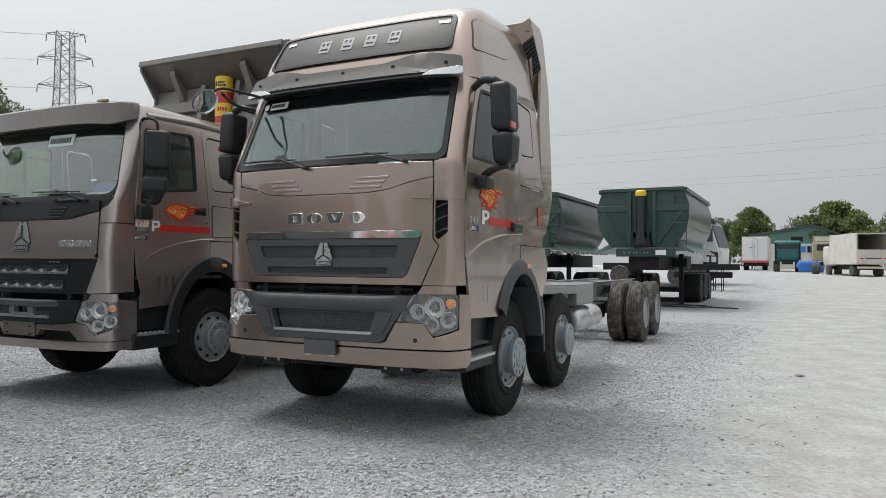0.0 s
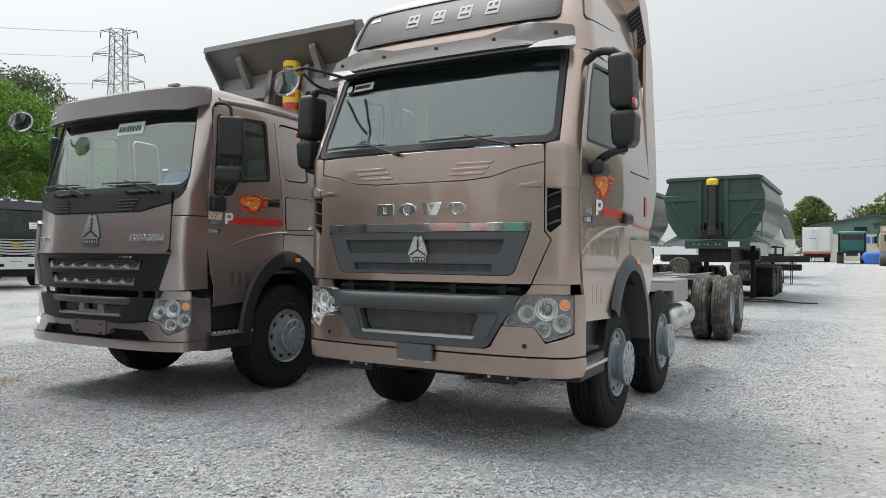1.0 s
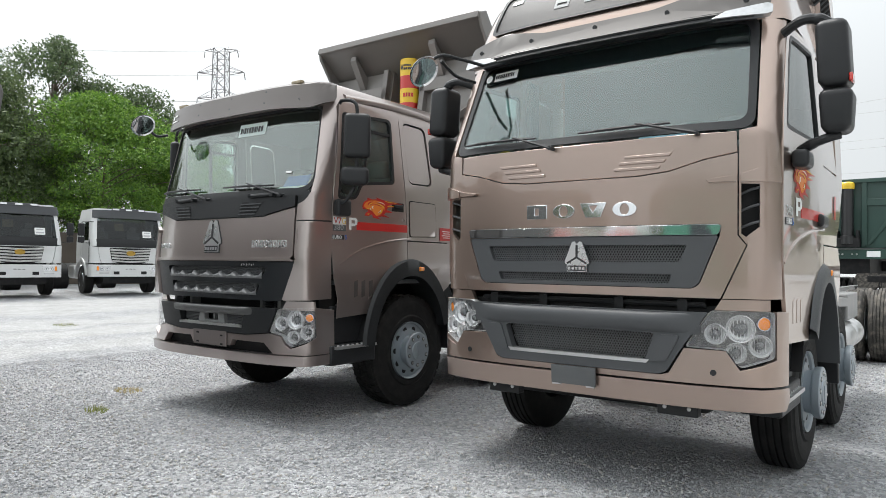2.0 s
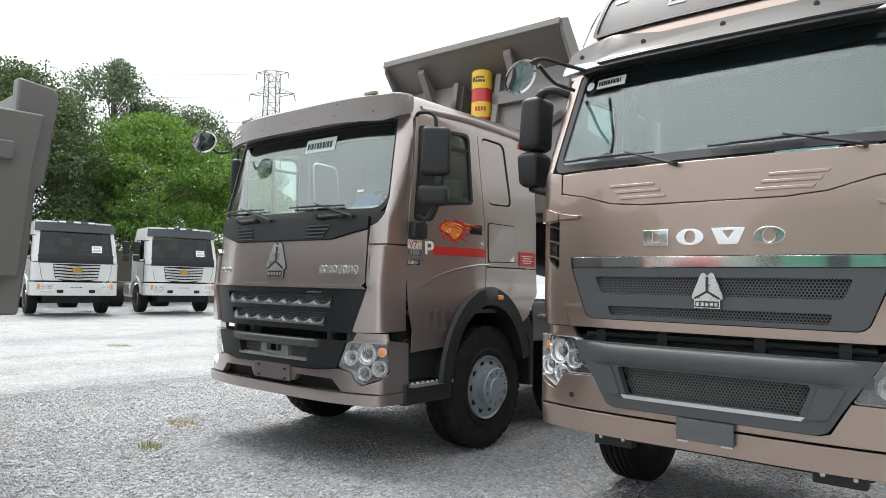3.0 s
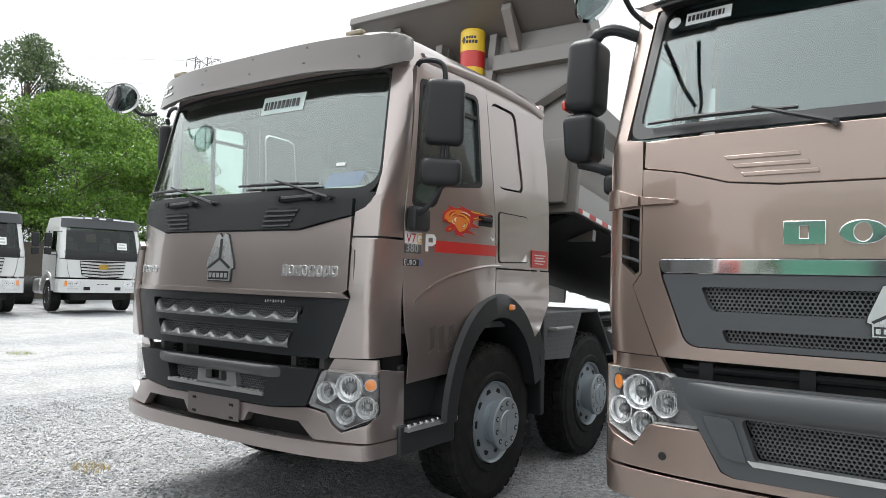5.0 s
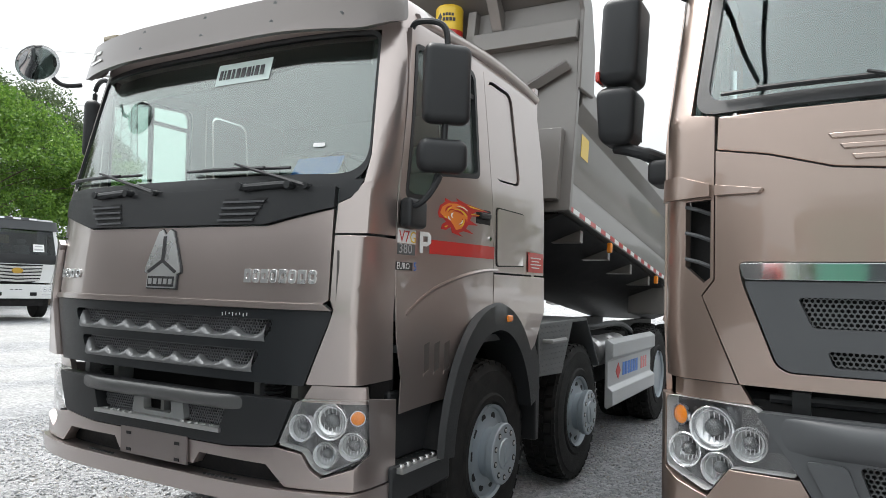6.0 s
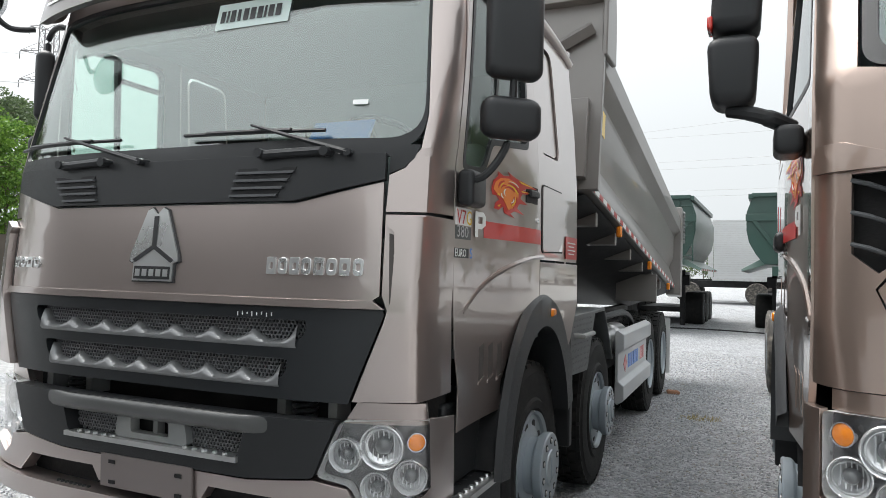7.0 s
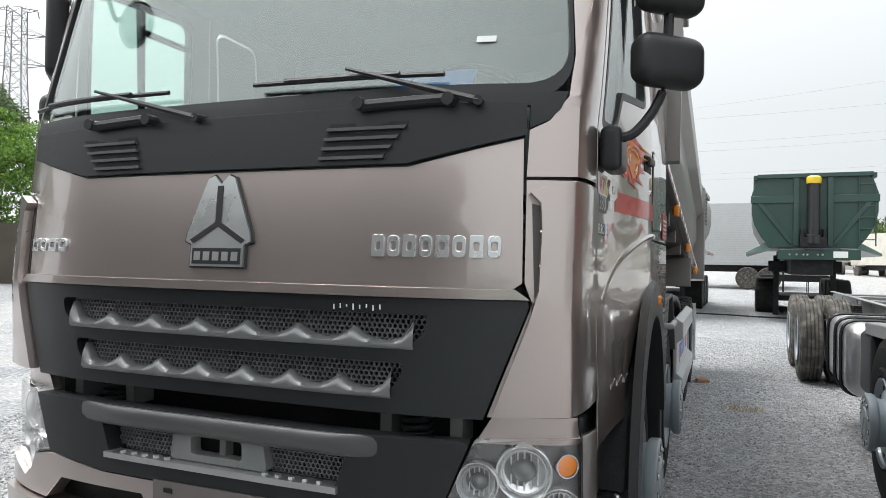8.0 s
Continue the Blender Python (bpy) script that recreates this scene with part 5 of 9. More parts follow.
# ---- the taupe dump truck with its body half raised ----
def dump_truck():
    T = thing("dump_truck", pose(-3.64, -0.32, 0, 0, 0, 2.0), "taupe dump truck with flame decals and partly raised grey body", "truck")
    P = PAINT_B
    f0 = lin([(0.4, 0.03), (0.6, 0.0), (1.1, -0.015), (1.45, -0.025), (2.06, 0.025), (2.86, 0.225), (3.06, 0.26), (3.12, 0.5)])
    wd = lin([(0.4, 1.25), (2.1, 1.25), (2.9, 1.2), (3.05, 1.165), (3.12, 1.06)])
    rd = lin([(0.4, 0.16), (2.1, 0.16), (2.9, 0.15), (3.12, 0.15)])
    skin, along = shell(f0, wd, rd, 0.085)
    sd = lambda u, v, o: (wd(v) + o, u, v)

    # front flap
    lowline = [(1.0, 1.928), (0.66, 1.846), (-0.66, 1.846), (-1.0, 1.928)]
    fp = part("front_panel", panel(lowline + [(-1.01, 1.5), (-0.985, 1.482), (0.985, 1.482), (1.01, 1.5)], raised(skin, 0.01), 0.04, 0.1), P, T, "taupe painted front flap", bevel=0.008)
    part("flap_lip", panel([(-0.99, 1.482), (0.99, 1.482), (1.03, 1.452), (-1.03, 1.452)], raised(skin, 0.03), 0.05, 0.1), P, fp, bevel=0.01)
    strip = [(-1.005, 2.035), (1.005, 2.035), (1.005, 1.936)] + [(0.66, 1.854), (-0.66, 1.854)] + [(-1.005, 1.936)]
    st = part("cowl_strip", panel(strip, raised(skin, 0.03), 0.05, 0.1), PLASTIC, T, "black cowl strip with slatted vents", bevel=0.008)
    for sg in (1, -1):
        mp = skin if sg > 0 else flip(skin)
        bm, lips = bmesh.new(), bmesh.new()
        for i in range(4):
            z = 1.985 - i * 0.03
            u0, u1 = 0.4 - i * 0.008, 0.665 - i * 0.022
            panel([(u0, z), (u1, z), (u1 - 0.008, z - 0.016), (u0 - 0.004, z - 0.016)], raised(mp, 0.032), 0.004, 0, bm=bm)
            panel([(u0 - 0.004, z - 0.014), (u1 - 0.006, z - 0.014), (u1 - 0.012, z - 0.024), (u0 - 0.008, z - 0.024)], raised(mp, 0.042), 0.012, 0, bm=lips)
        # dark strips draw the shade inside the vent slots
        v = part("vent", bm, DARK, st, "slatted vent")
        pieces("vent_slat", lips, SATINGREY, v)
    emblem(fp, lambda u, v, o: skin(u - 0.01, 1.53 + v, o + 0.01), 0.305)
    for k, (u0, w, n, h) in enumerate(((0.56, 0.4, 8, 0.066), (-0.985, 0.26, 4, 0.05))):
        bm = bmesh.new()
        for i in range(n):
            a = u0 + w * i / n
            b = a + w / n * 0.78
            round_ = (i % 2 == 1)
            panel(rounded(rect(a, b, 1.572, 1.572 + h), 0.02 if round_ else 0.004, 3), raised(skin, 0.02), 0.012, 0, [rounded(rect(a + 0.011, b - 0.011, 1.572 + h * 0.3, 1.572 + h * 0.7), 0.005, 2)], bm=bm)
        pieces("metal_shape", bm, LETTER, fp, "plain bright metal shape", 0.002)

    # black lower grille with two scalloped slots
    s1 = rounded([(-0.745, 1.402), (0.745, 1.402), (0.735, 1.345), (0.67, 1.3), (-0.67, 1.3), (-0.735, 1.345)], 0.03, 5)
    s2 = rounded([(-0.67, 1.255), (0.67, 1.255), (0.655, 1.2), (0.6, 1.15), (-0.6, 1.15), (-0.655, 1.2)], 0.03, 5)
    gl_out = [(-1.025, 1.448), (1.025, 1.448), (1.03, 1.43), (0.905, 1.1), (-0.905, 1.1), (-1.03, 1.43)]
    gr = part("grille", panel(gl_out, raised(skin, 0.012), 0.05, 0.1, [s1, s2]), SATINBLACK, T, "satin black grille with two scalloped slots", bevel=0.008)
    for o, zb, w in ((s1, 1.3, 0.7), (s2, 1.15, 0.63)):
        hexmesh("grille_mesh", o, raised(skin, -0.03), gr, 0.02, 0.003, MESHBLACK, "black honeycomb mesh")
        n = 84
        lip = bmesh.new()
        rows = []
        for k in range(n + 1):
            u = -w + 2 * w * k / n
            ph = abs(math.sin(math.pi * 3.5 * (u / w + 1)))
            e = 1 - min(1.0, (w - abs(u)) / 0.03)
            top = zb + 0.022 + 0.036 * (1 - ph) ** 1.3 + 0.03 * e
            rows.append([lip.verts.new(skin(u, z, o_)) for z, o_ in ((zb - 0.005, 0.012), (zb + 0.006, 0.02 + 0.008 * ph), ((zb + top) / 2, 0.016 + 0.012 * ph), (top, -0.002), (top - 0.004, -0.03))])
        for k in range(n):
            for j in range(4):
                lip.faces.new((rows[k][j], rows[k + 1][j], rows[k + 1][j + 1], rows[k][j + 1]))
        part("scalloped_lip", lip, GREYPLASTIC, gr, "grey scalloped lip of the slot", sharp=60)
    # dark sheet as the shade behind both slots
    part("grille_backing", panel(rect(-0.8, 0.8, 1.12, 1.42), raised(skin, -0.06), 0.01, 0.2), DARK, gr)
    bars(gr, "scribble", [(0.44 + i * 0.022, 0.444 + i * 0.022, 1.408 + 0.004 * (i % 3), 1.424 + 0.003 * (i % 2)) for i in range(8)], raised(skin, 0.016), WHITE_FILM, "short white chalk strokes", 0.002)

    # windscreen
    ws = rounded([(-1.14, 2.05, 0.1), (1.14, 2.05, 0.16), (1.075, 2.86, 0.06), (-1.075, 2.86, 0.06)], 0.1, 7)
    inn = rounded([(-1.128, 2.1, 0.08), (1.128, 2.1, 0.15), (1.064, 2.835, 0.05), (-1.064, 2.835, 0.05)], 0.1, 7)
    part("windscreen_seal", panel(ws, raised(skin, -0.002), 0.03, 0.1, [inn]), PLASTIC, T, "black windscreen surround and cowl", bevel=0.006)
    g = part("windscreen", panel(inn, raised(skin, -0.012), 0.006, 0.1), BRIGHTGLASS, T, "greenish windscreen glass")
    g.visible_shadow = False
    part("cowl", panel([(1.12, 2.075), (1.1, 2.02), (1.065, 1.985), (1.016, 1.962), (1.016, 2.03), (-1.016, 2.03), (-1.016, 1.962), (-1.065, 1.985), (-1.1, 2.02), (-1.12, 2.075)], raised(skin, 0.002), 0.03, 0.08), PLASTIC, T, "black cowl below the glass")
    # sheet coloured dark where the glass would mirror the visor's underside
    part("shade_band", panel([(-1.02, 2.825), (1.02, 2.825), (1.03, 2.7), (0.6, 2.72), (0.0, 2.66), (-0.6, 2.66), (-1.03, 2.68)], raised(skin, -0.07), 0.03, 0.15), BLACK_FILM, T, "dark sheet behind the glass standing in for the roof visor's reflection")
    wiper(T, skin, 0.87, 2.035, 0.45, 2.158, (0.08, 2.142), (0.76, 2.13))
    wiper(T, skin, -0.12, 2.035, -0.62, 2.17, (-1.1, 2.155), (-0.29, 2.145))
    for u in (-0.47, 0.65):
        bm = bmesh.new()
        a, b = skin(u - 0.14, 2.035, 0.045), skin(u + 0.14, 2.045, 0.045)
        tube(bm, [a, b], 0.018, 8)
        for e in (-0.14, 0.14):
            p = skin(u + e, 2.04, 0.04)
            lathe(bm, [(-0.03, 0.02), (0.02, 0.02)], 10, "y", centre=p)
        part("wiper_linkage", bm, PLASTIC, T, "black wiper linkage cover")
    bars(T, "windscreen_sticker", [(0.08, 0.47, 2.64, 2.765)], raised(skin, -0.01), PALEFILM, "pale registration sticker with dark bars", 0.002)
    bars(T, "sticker_bar", [(0.105 + a, 0.105 + a + w, 2.672, 2.728) for a, w in ((0, 0.022), (0.033, 0.01), (0.055, 0.024), (0.092, 0.016), (0.124, 0.026), (0.162, 0.026), (0.2, 0.026), (0.236, 0.01), (0.258, 0.026), (0.296, 0.026))], raised(skin, -0.006), BLACK_FILM, "dark bars on the sticker", 0.002)
    bars(T, "small_sticker", [(0.84, 0.9, 2.24, 2.26)], raised(skin, -0.008), WHITE_FILM, "small white sticker", 0.002)

    # corners with pillars
    ydoor = lin([(0.9, 0.43), (1.68, 0.375), (2.1, 0.385), (2.9, 0.415)])
    for sg in (1, -1):
        mp = skin if sg > 0 else flip(skin)
        c1 = [(along(ydoor(z) - 0.008, z), z) for z in (1.82, 1.9, 2.1, 2.3, 2.6, 2.88)] + [(1.072, 2.88), (1.132, 2.2), (1.122, 2.06), (1.072, 1.985), (1.016, 1.955), (1.012, 1.815)]
        cp = part("corner_panel", panel(c1, mp, 0.03, 0.035), P, T, "taupe cab pillar panel", bevel=0.006)
        lw = along(0.378, 1.5)
        c2 = [(lw, 1.805), (1.012, 1.805), (1.016, 1.5), (1.04, 1.44), (0.915, 1.105), (lw, 1.12)]
        lo = part("corner_panel", panel(c2, raised(mp, 0.0), 0.03, 0.05), P, T, "taupe lower cab corner", bevel=0.008)
        # wind deflector standing proud of the corner
        lo2 = bmesh.new()
        panel([(1.022, 1.765), (1.1, 1.8), (lw - 0.03, 1.79), (lw - 0.02, 1.12), (0.93, 1.115), (1.025, 1.38), (1.052, 1.48), (1.055, 1.66), (1.05, 1.735)], raised(mp, 0.04), 0.035, 0.03, bm=lo2)
        part("wind_deflector", lo2, P, lo, bevel=0.014)
        # darker copy of the cab paint for the shade behind the deflector
        part("deflector_gap", panel([(1.03, 1.735), (1.075, 1.72), (1.075, 1.5), (1.045, 1.45)], raised(mp, 0.004), 0.004, 0.05), RECESSPAINT, lo)
        for z in (1.66, 1.56):
            bm = bmesh.new()
            tube(bm, [mp(1.055, z - 0.012, 0.02), mp(1.075, z, 0.03)], 0.008, 6)
            part("intake_slat", bm, P, lo)
        part("under_flap", panel([(0.93, 1.1), (1.2, 1.1), (1.23, 1.02), (0.88, 1.02)], raised(mp, -0.03), 0.03, 0.06), P, T)
    # roof visor
    vm = lambda u, v, o: (lambda p: (p[0], p[1] - 0.13 - 0.05 * (3.1 - v), p[2]))(skin(u, v, o))
    e = along(0.52, 2.95)
    vis = part("visor", panel(rounded([(-e, 3.07, 0.04), (e, 3.07, 0.04), (e + 0.02, 2.9, 0.05), (1.06, 2.815, 0.05), (0.6, 2.835), (-0.6, 2.835), (-1.06, 2.815, 0.05), (-e - 0.02, 2.9, 0.05)], 0.02), vm, 0.035, 0.08), VISOR_B, T, "taupe roof visor with screws and marker lamps", bevel=0.012)
    for u in (-0.95, -0.45, 0.05, 0.55, 0.95):
        for z in (2.9, 3.04):
            if z > 3 and abs(u) > 0.6:
                continue
            bm = bmesh.new()
            lathe(bm, [(-0.006, 0.013), (0.0, 0.013), (0.0, 0.008), (-0.003, 0.007), (-0.003, 0.0)], 12, "y", centre=vm(u, z - (0.035 if z > 3 else 0.0), -0.006))
            part("screw", bm, SATINGREY, vis)
    for u in (-0.9, 0.86):
        bm = softbox(0.13, 0.05, 0.035, 0.012)
        bmesh.ops.translate(bm, vec=vm(u, 3.075, 0.01), verts=bm.verts)
        pieces("marker_lamp", bm, AMBERDARK, vis, "small marker lamp")
    bars(vis, "pale_bar", [(-1.02, -0.98, 2.93, 2.97), (-0.96, -0.9, 2.955, 2.975), (-1.02, -0.86, 2.9, 2.915)], raised(vm, 0.004), WHITE_FILM, "pale bars on the visor", 0.003)
    # roof
    bm = bmesh.new()
    n = 48
    rings = []
    for z in (2.86, 2.95, 3.02, 3.06):
        e2 = along(2.1, z)
        rings.append([bm.verts.new(skin(-e2 + 2 * e2 * k / n, z, 0.0 if z < 3 else -0.02)) for k in range(n + 1)])
    for ins, dz in ((0.03, 0.02), (0.12, 0.04), (0.4, 0.05)):
        rings.append([bm.verts.new((v.co.x * (1 - ins), v.co.y + (1.3 - v.co.y) * ins, 3.06 + dz)) for v in rings[3]])
    for i in range(len(rings) - 1):
        for k in range(n):
            bm.faces.new((rings[i][k], rings[i][k + 1], rings[i + 1][k + 1], rings[i + 1][k]))
    bm.faces.new(rings[-1])
    bm.faces.new([r_[0] for r_ in rings] + [r_[-1] for r_ in reversed(rings)])
    part("roof", bm, P, T, "taupe cab roof", sharp=50)
    for sg in (1, -1):
        bm = bmesh.new()
        tube(bm, curve([(sg * 1.17, 0.5, 2.95), (sg * 1.19, 1.2, 2.985), (sg * 1.19, 1.8, 2.97), (sg * 1.19, 2.12, 2.93)]), 0.035, 8)
        part("drip_rail", bm, P, T, sharp=60)

    # flanks
    for sg in (1, -1):
        mp = sd if sg > 0 else flip(sd)
        arch = [(1.42 + 0.66 * math.cos(a), 0.6 + 0.86 * math.sin(a)) for a in [radians(d) for d in (97, 104, 117, 130, 145)]]
        door = [(0.45, 0.94), (0.46, 1.12), (0.41, 1.3), (0.39, 1.45), (0.375, 1.68), (0.385, 2.1), (0.415, 2.88), (0.5, 2.92), (1.23, 2.95), (1.3, 2.2), (1.345, 1.66), (1.345, 1.465)] + arch + [(0.875, 1.06), (0.9, 0.972)]
        win = rounded([(0.44, 2.02, 0.05), (0.45, 2.81, 0.04), (1.12, 2.85, 0.07), (1.155, 2.215, 0.05), (0.735, 2.17, 0.03), (0.67, 2.03, 0.05)], 0.05, 5)
        win_i = rounded([(0.465, 2.045, 0.04), (0.475, 2.785, 0.03), (1.095, 2.823, 0.06), (1.128, 2.24, 0.04), (0.718, 2.195, 0.02), (0.652, 2.055, 0.04)], 0.045, 5)
        d = part("door", panel(door, raised(mp, 0.004), 0.035, 0.1, [win]), P, T, "taupe cab door with flame decal and red stripe", bevel=0.007)
        part("window_frame", panel(win, raised(mp, 0.008), 0.03, 0.1, [win_i]), PLASTIC, d, "black window rubber")
        gl_ = part("window", panel(win, raised(mp, -0.012), 0.005, 0.1), SIDEGLASS, d, "side window glass")
        gl_.visible_shadow = False
        bm = bmesh.new()
        box(bm, *(sorted((sg * 1.185, sg * 1.225))), 0.76, 0.785, 2.19, 2.82)
        box(bm, *(sorted((sg * 1.18, sg * 1.215))), 0.785, 1.11, 2.68, 2.705)
        part("window_bar", bm, PLASTIC, d)
        bm = bmesh.new()
        tube(bm, curve([mp(0.49, 1.43, 0.006), mp(0.7, 1.55, 0.008), mp(0.95, 1.63, 0.008), mp(1.2, 1.675, 0.006), mp(1.395, 1.685, 0.005)], 5), 0.012, 6)
        part("crease", bm, P, d)
        bm = bmesh.new()
        for i in range(3):
            u = 0.66 + i * 0.09
            panel([(u, 1.27), (u + 0.045, 1.285), (u + 0.045, 1.14), (u, 1.12)], raised(mp, 0.006), 0.003, 0, bm=bm)
        # louvre hollows get their shade from a darker paint colour
        pieces("door_louvre", bm, RECESSPAINT, d)
        bm = bmesh.new()
        for i in range(3):
            u = 0.66 + i * 0.09
            panel([(u - 0.004, 1.118), (u + 0.05, 1.14), (u + 0.05, 1.128), (u - 0.004, 1.106)], raised(mp, 0.014), 0.012, 0, bm=bm)
        pieces("louvre_lip", bm, P, d)
        hd = boxes((*sorted((sg * 1.24, sg * 1.257)), 1.115, 1.285, 1.95, 2.04))
        # dark box draws the shade of the hollow behind the handle
        h_ = part("handle_recess", hd, DARK, d, "dark recess of the door handle", bevel=0.006)
        bm = softbox(0.025, 0.12, 0.035, 0.01)
        bmesh.ops.translate(bm, vec=(sg * 1.265, 1.2, 2.0), verts=bm.verts)
        part("handle", bm, PLASTIC, h_, "black door handle")
        bm = bmesh.new()
        lathe(bm, [(0, 0.014), (sg * 0.008, 0.014), (sg * 0.008, 0)], 12, "x", centre=(sg * 1.253, 1.28, 1.87))
        part("lock", bm, CHROME, d)
        at = lambda u, v, o: mp(0.745 + u, 1.917 + v * 0.56, o)
        tiger_decal(d, at, 0.6)
        part("red_stripe", panel(rect(0.68, 1.338, 1.75, 1.825), raised(mp, 0.009), 0.003, 0.06), RED, d, "red stripe decal")
        bm = bmesh.new()
        panel([(0.585, 1.75), (0.612, 1.75), (0.612, 1.785), (0.645, 1.785), (0.682, 1.802), (0.682, 1.842), (0.66, 1.86), (0.585, 1.86)], raised(mp, 0.03), 0.003, 0, [rect(0.612, 0.653, 1.808, 1.838)], bm=bm)
        part("letter", bm, WHITE_FILM, d, "white letter P")
        bars(d, "decal_ground", [(0.385, 0.55, 1.79, 1.862)], raised(mp, 0.012), WHITE_FILM, "pale patch under the figures", 0.003)
        bars(d, "decal_ground", [(0.385, 0.55, 1.732, 1.786)], raised(mp, 0.012), GUARD, "grey patch under the figures", 0.003)
        if sg > 0:
            part("lettering", lettering("V7", 0.085, lambda u, v, o: mp(0.392 + u * 1.05, 1.795 + v, o + 0.032), 0.003), RED, d, "red figures V7")
            part("lettering", lettering("G", 0.085, lambda u, v, o: mp(0.492 + u * 0.9, 1.795 + v, o + 0.032), 0.003), YELLOW, d, "yellow letter G")
            part("lettering", lettering("380", 0.07, lambda u, v, o: mp(0.392 + u * 1.2, 1.74 + v, o + 0.032), 0.003), LIGHTGREY, d, "grey figures 380")
            bars(d, "euro_ground", [(0.375, 0.53, 1.655, 1.695)], raised(mp, 0.012), BLACK_FILM, "dark strip under the lettering", 0.003)
            part("lettering", lettering("EURO", 0.046, lambda u, v, o: mp(0.378 + u * 1.0, 1.66 + v, o + 0.032), 0.003), WHITE_FILM, d, "white lettering EURO")
            part("lettering", lettering("5", 0.062, lambda u, v, o: mp(0.532 + u * 1.0, 1.655 + v, o + 0.032), 0.003), BLUE, d, "blue figure 5")
        # rear quarter
        pw = rounded([(1.3, 2.86), (1.67, 2.85), (1.77, 2.25), (1.38, 2.24)], 0.08, 5)
        q = part("quarter_panel", panel([(1.242, 2.95), (2.1, 2.93), (2.19, 2.5), (2.2, 1.672), (1.357, 1.672), (1.312, 2.2)], raised(mp, 0.0), 0.03, 0.12, [pw]), P, T, bevel=0.006)
        part("pressed_panel", panel(rounded([(1.316, 2.845), (1.655, 2.835), (1.754, 2.265), (1.394, 2.256)], 0.07, 5), raised(mp, -0.012), 0.02, 0.12), P, q, bevel=0.01)
        part("locker_gap", panel(rounded([(1.366, 2.074), (1.809, 2.074), (1.839, 1.721), (1.381, 1.706)], 0.035, 4), raised(mp, 0.003), 0.004, 0.12), DARK, q)
        part("locker_lid", panel(rounded([(1.375, 2.065), (1.8, 2.065), (1.83, 1.73), (1.39, 1.715)], 0.03, 4), raised(mp, 0.008), 0.012, 0.12), P, q, bevel=0.005)
        bars(q, "red_tag", [(1.89, 2.17, 1.69, 1.825)], raised(mp, 0.005), RED, "red inspection sticker with pale lines", 0.003)
        bars(q, "tag_lines", [(1.93 + 0.02 * (i % 2), 2.12 - 0.03 * (i % 2), 1.785 - i * 0.022, 1.792 - i * 0.022) for i in range(4)], raised(mp, 0.008), WHITE_FILM, "pale lines on the sticker", 0.002)
        arc2 = [(1.42 + 0.66 * math.cos(a), 0.6 + 0.86 * math.sin(a)) for a in [radians(v) for v in (38, 52, 66, 80, 89, 96)]]
        part("rear_fender", panel([(1.357, 1.66), (2.2, 1.66), (2.22, 1.42), (2.06, 1.2)] + arc2, raised(mp, 0.004), 0.03, 0.1), P, T, bevel=0.006)
        # black flared arch
        bm = bmesh.new()
        prof = []
        for k in range(29):
            a = radians(175 - k * 160 / 28)
            y, z = 1.42 + 0.7 * math.cos(a), 0.6 + 0.9 * math.sin(a)
            yi, zi = 1.42 + 0.56 * math.cos(a), 0.6 + 0.72 * math.sin(a)
            prof.append([bm.verts.new((sg * xx, p, q_)) for xx, p, q_ in ((1.24, y, z), (1.272, y * 0.85 + yi * 0.15, z * 0.85 + zi * 0.15), (1.272, yi, zi), (1.0, yi, zi))])
        for i in range(28):
            for j in range(3):
                bm.faces.new((prof[i][j], prof[i][j + 1], prof[i + 1][j + 1], prof[i + 1][j]))
        part("wheel_arch", bm, PLASTIC, T, "dark grey flared wheel arch", sharp=50)
        bm = boxes((*sorted((sg * 1.25, sg * 1.285)), 1.52, 1.6, 1.365, 1.41))
        part("side_lamp", bm, AMBER, T, "amber side marker lamp", bevel=0.01)
        bm = bmesh.new()
        prism(bm, [(1.95, 1.2), (2.1, 1.2), (2.2, 1.05), (2.2, 0.52), (2.13, 0.52), (2.11, 0.95)], "x", sg * 0.85, sg * 1.24)
        part("mudguard", bm, PLASTIC, T, "black mudguard behind the front wheel", bevel=0.012)
        bm = bmesh.new()
        prof = []
        for k in range(17):
            a = radians(170 - k * 155 / 16)
            y, z = 1.42 + 0.66 * math.cos(a), 0.58 + 0.74 * math.sin(a)
            prof.append([bm.verts.new((sg * 1.22, y, z)), bm.verts.new((sg * 0.7, y, z))])
        for i in range(16):
            bm.faces.new((prof[i][0], prof[i][1], prof[i + 1][1], prof[i + 1][0]))
        part("wheel_liner", bm, DARK, T)
        st_ = part("step", boxes((*sorted((sg * 0.9, sg * 1.13)), 0.42, 0.95, 0.7, 1.05), (*sorted((sg * 0.95, sg * 1.2)), 0.36, 0.95, 0.52, 0.7)), PLASTIC, T, "black step box with a metal tread", bevel=0.015)
        tr = bmesh.new()
        box(tr, *sorted((sg * 0.98, sg * 1.235)), 0.4, 0.93, 0.665, 0.69)
        for i in range(8):
            for j in range(4):
                lathe(tr, [(0.69, 0.016), (0.7, 0.012), (0.7, 0.0)], 8, "z", centre=(sg * (1.02 + 0.058 * j), 0.45 + i * 0.062, 0))
        part("tread", tr, ALU, st_, "pierced aluminium tread")
        # mirrors on a tubular arm
        bm = bmesh.new()
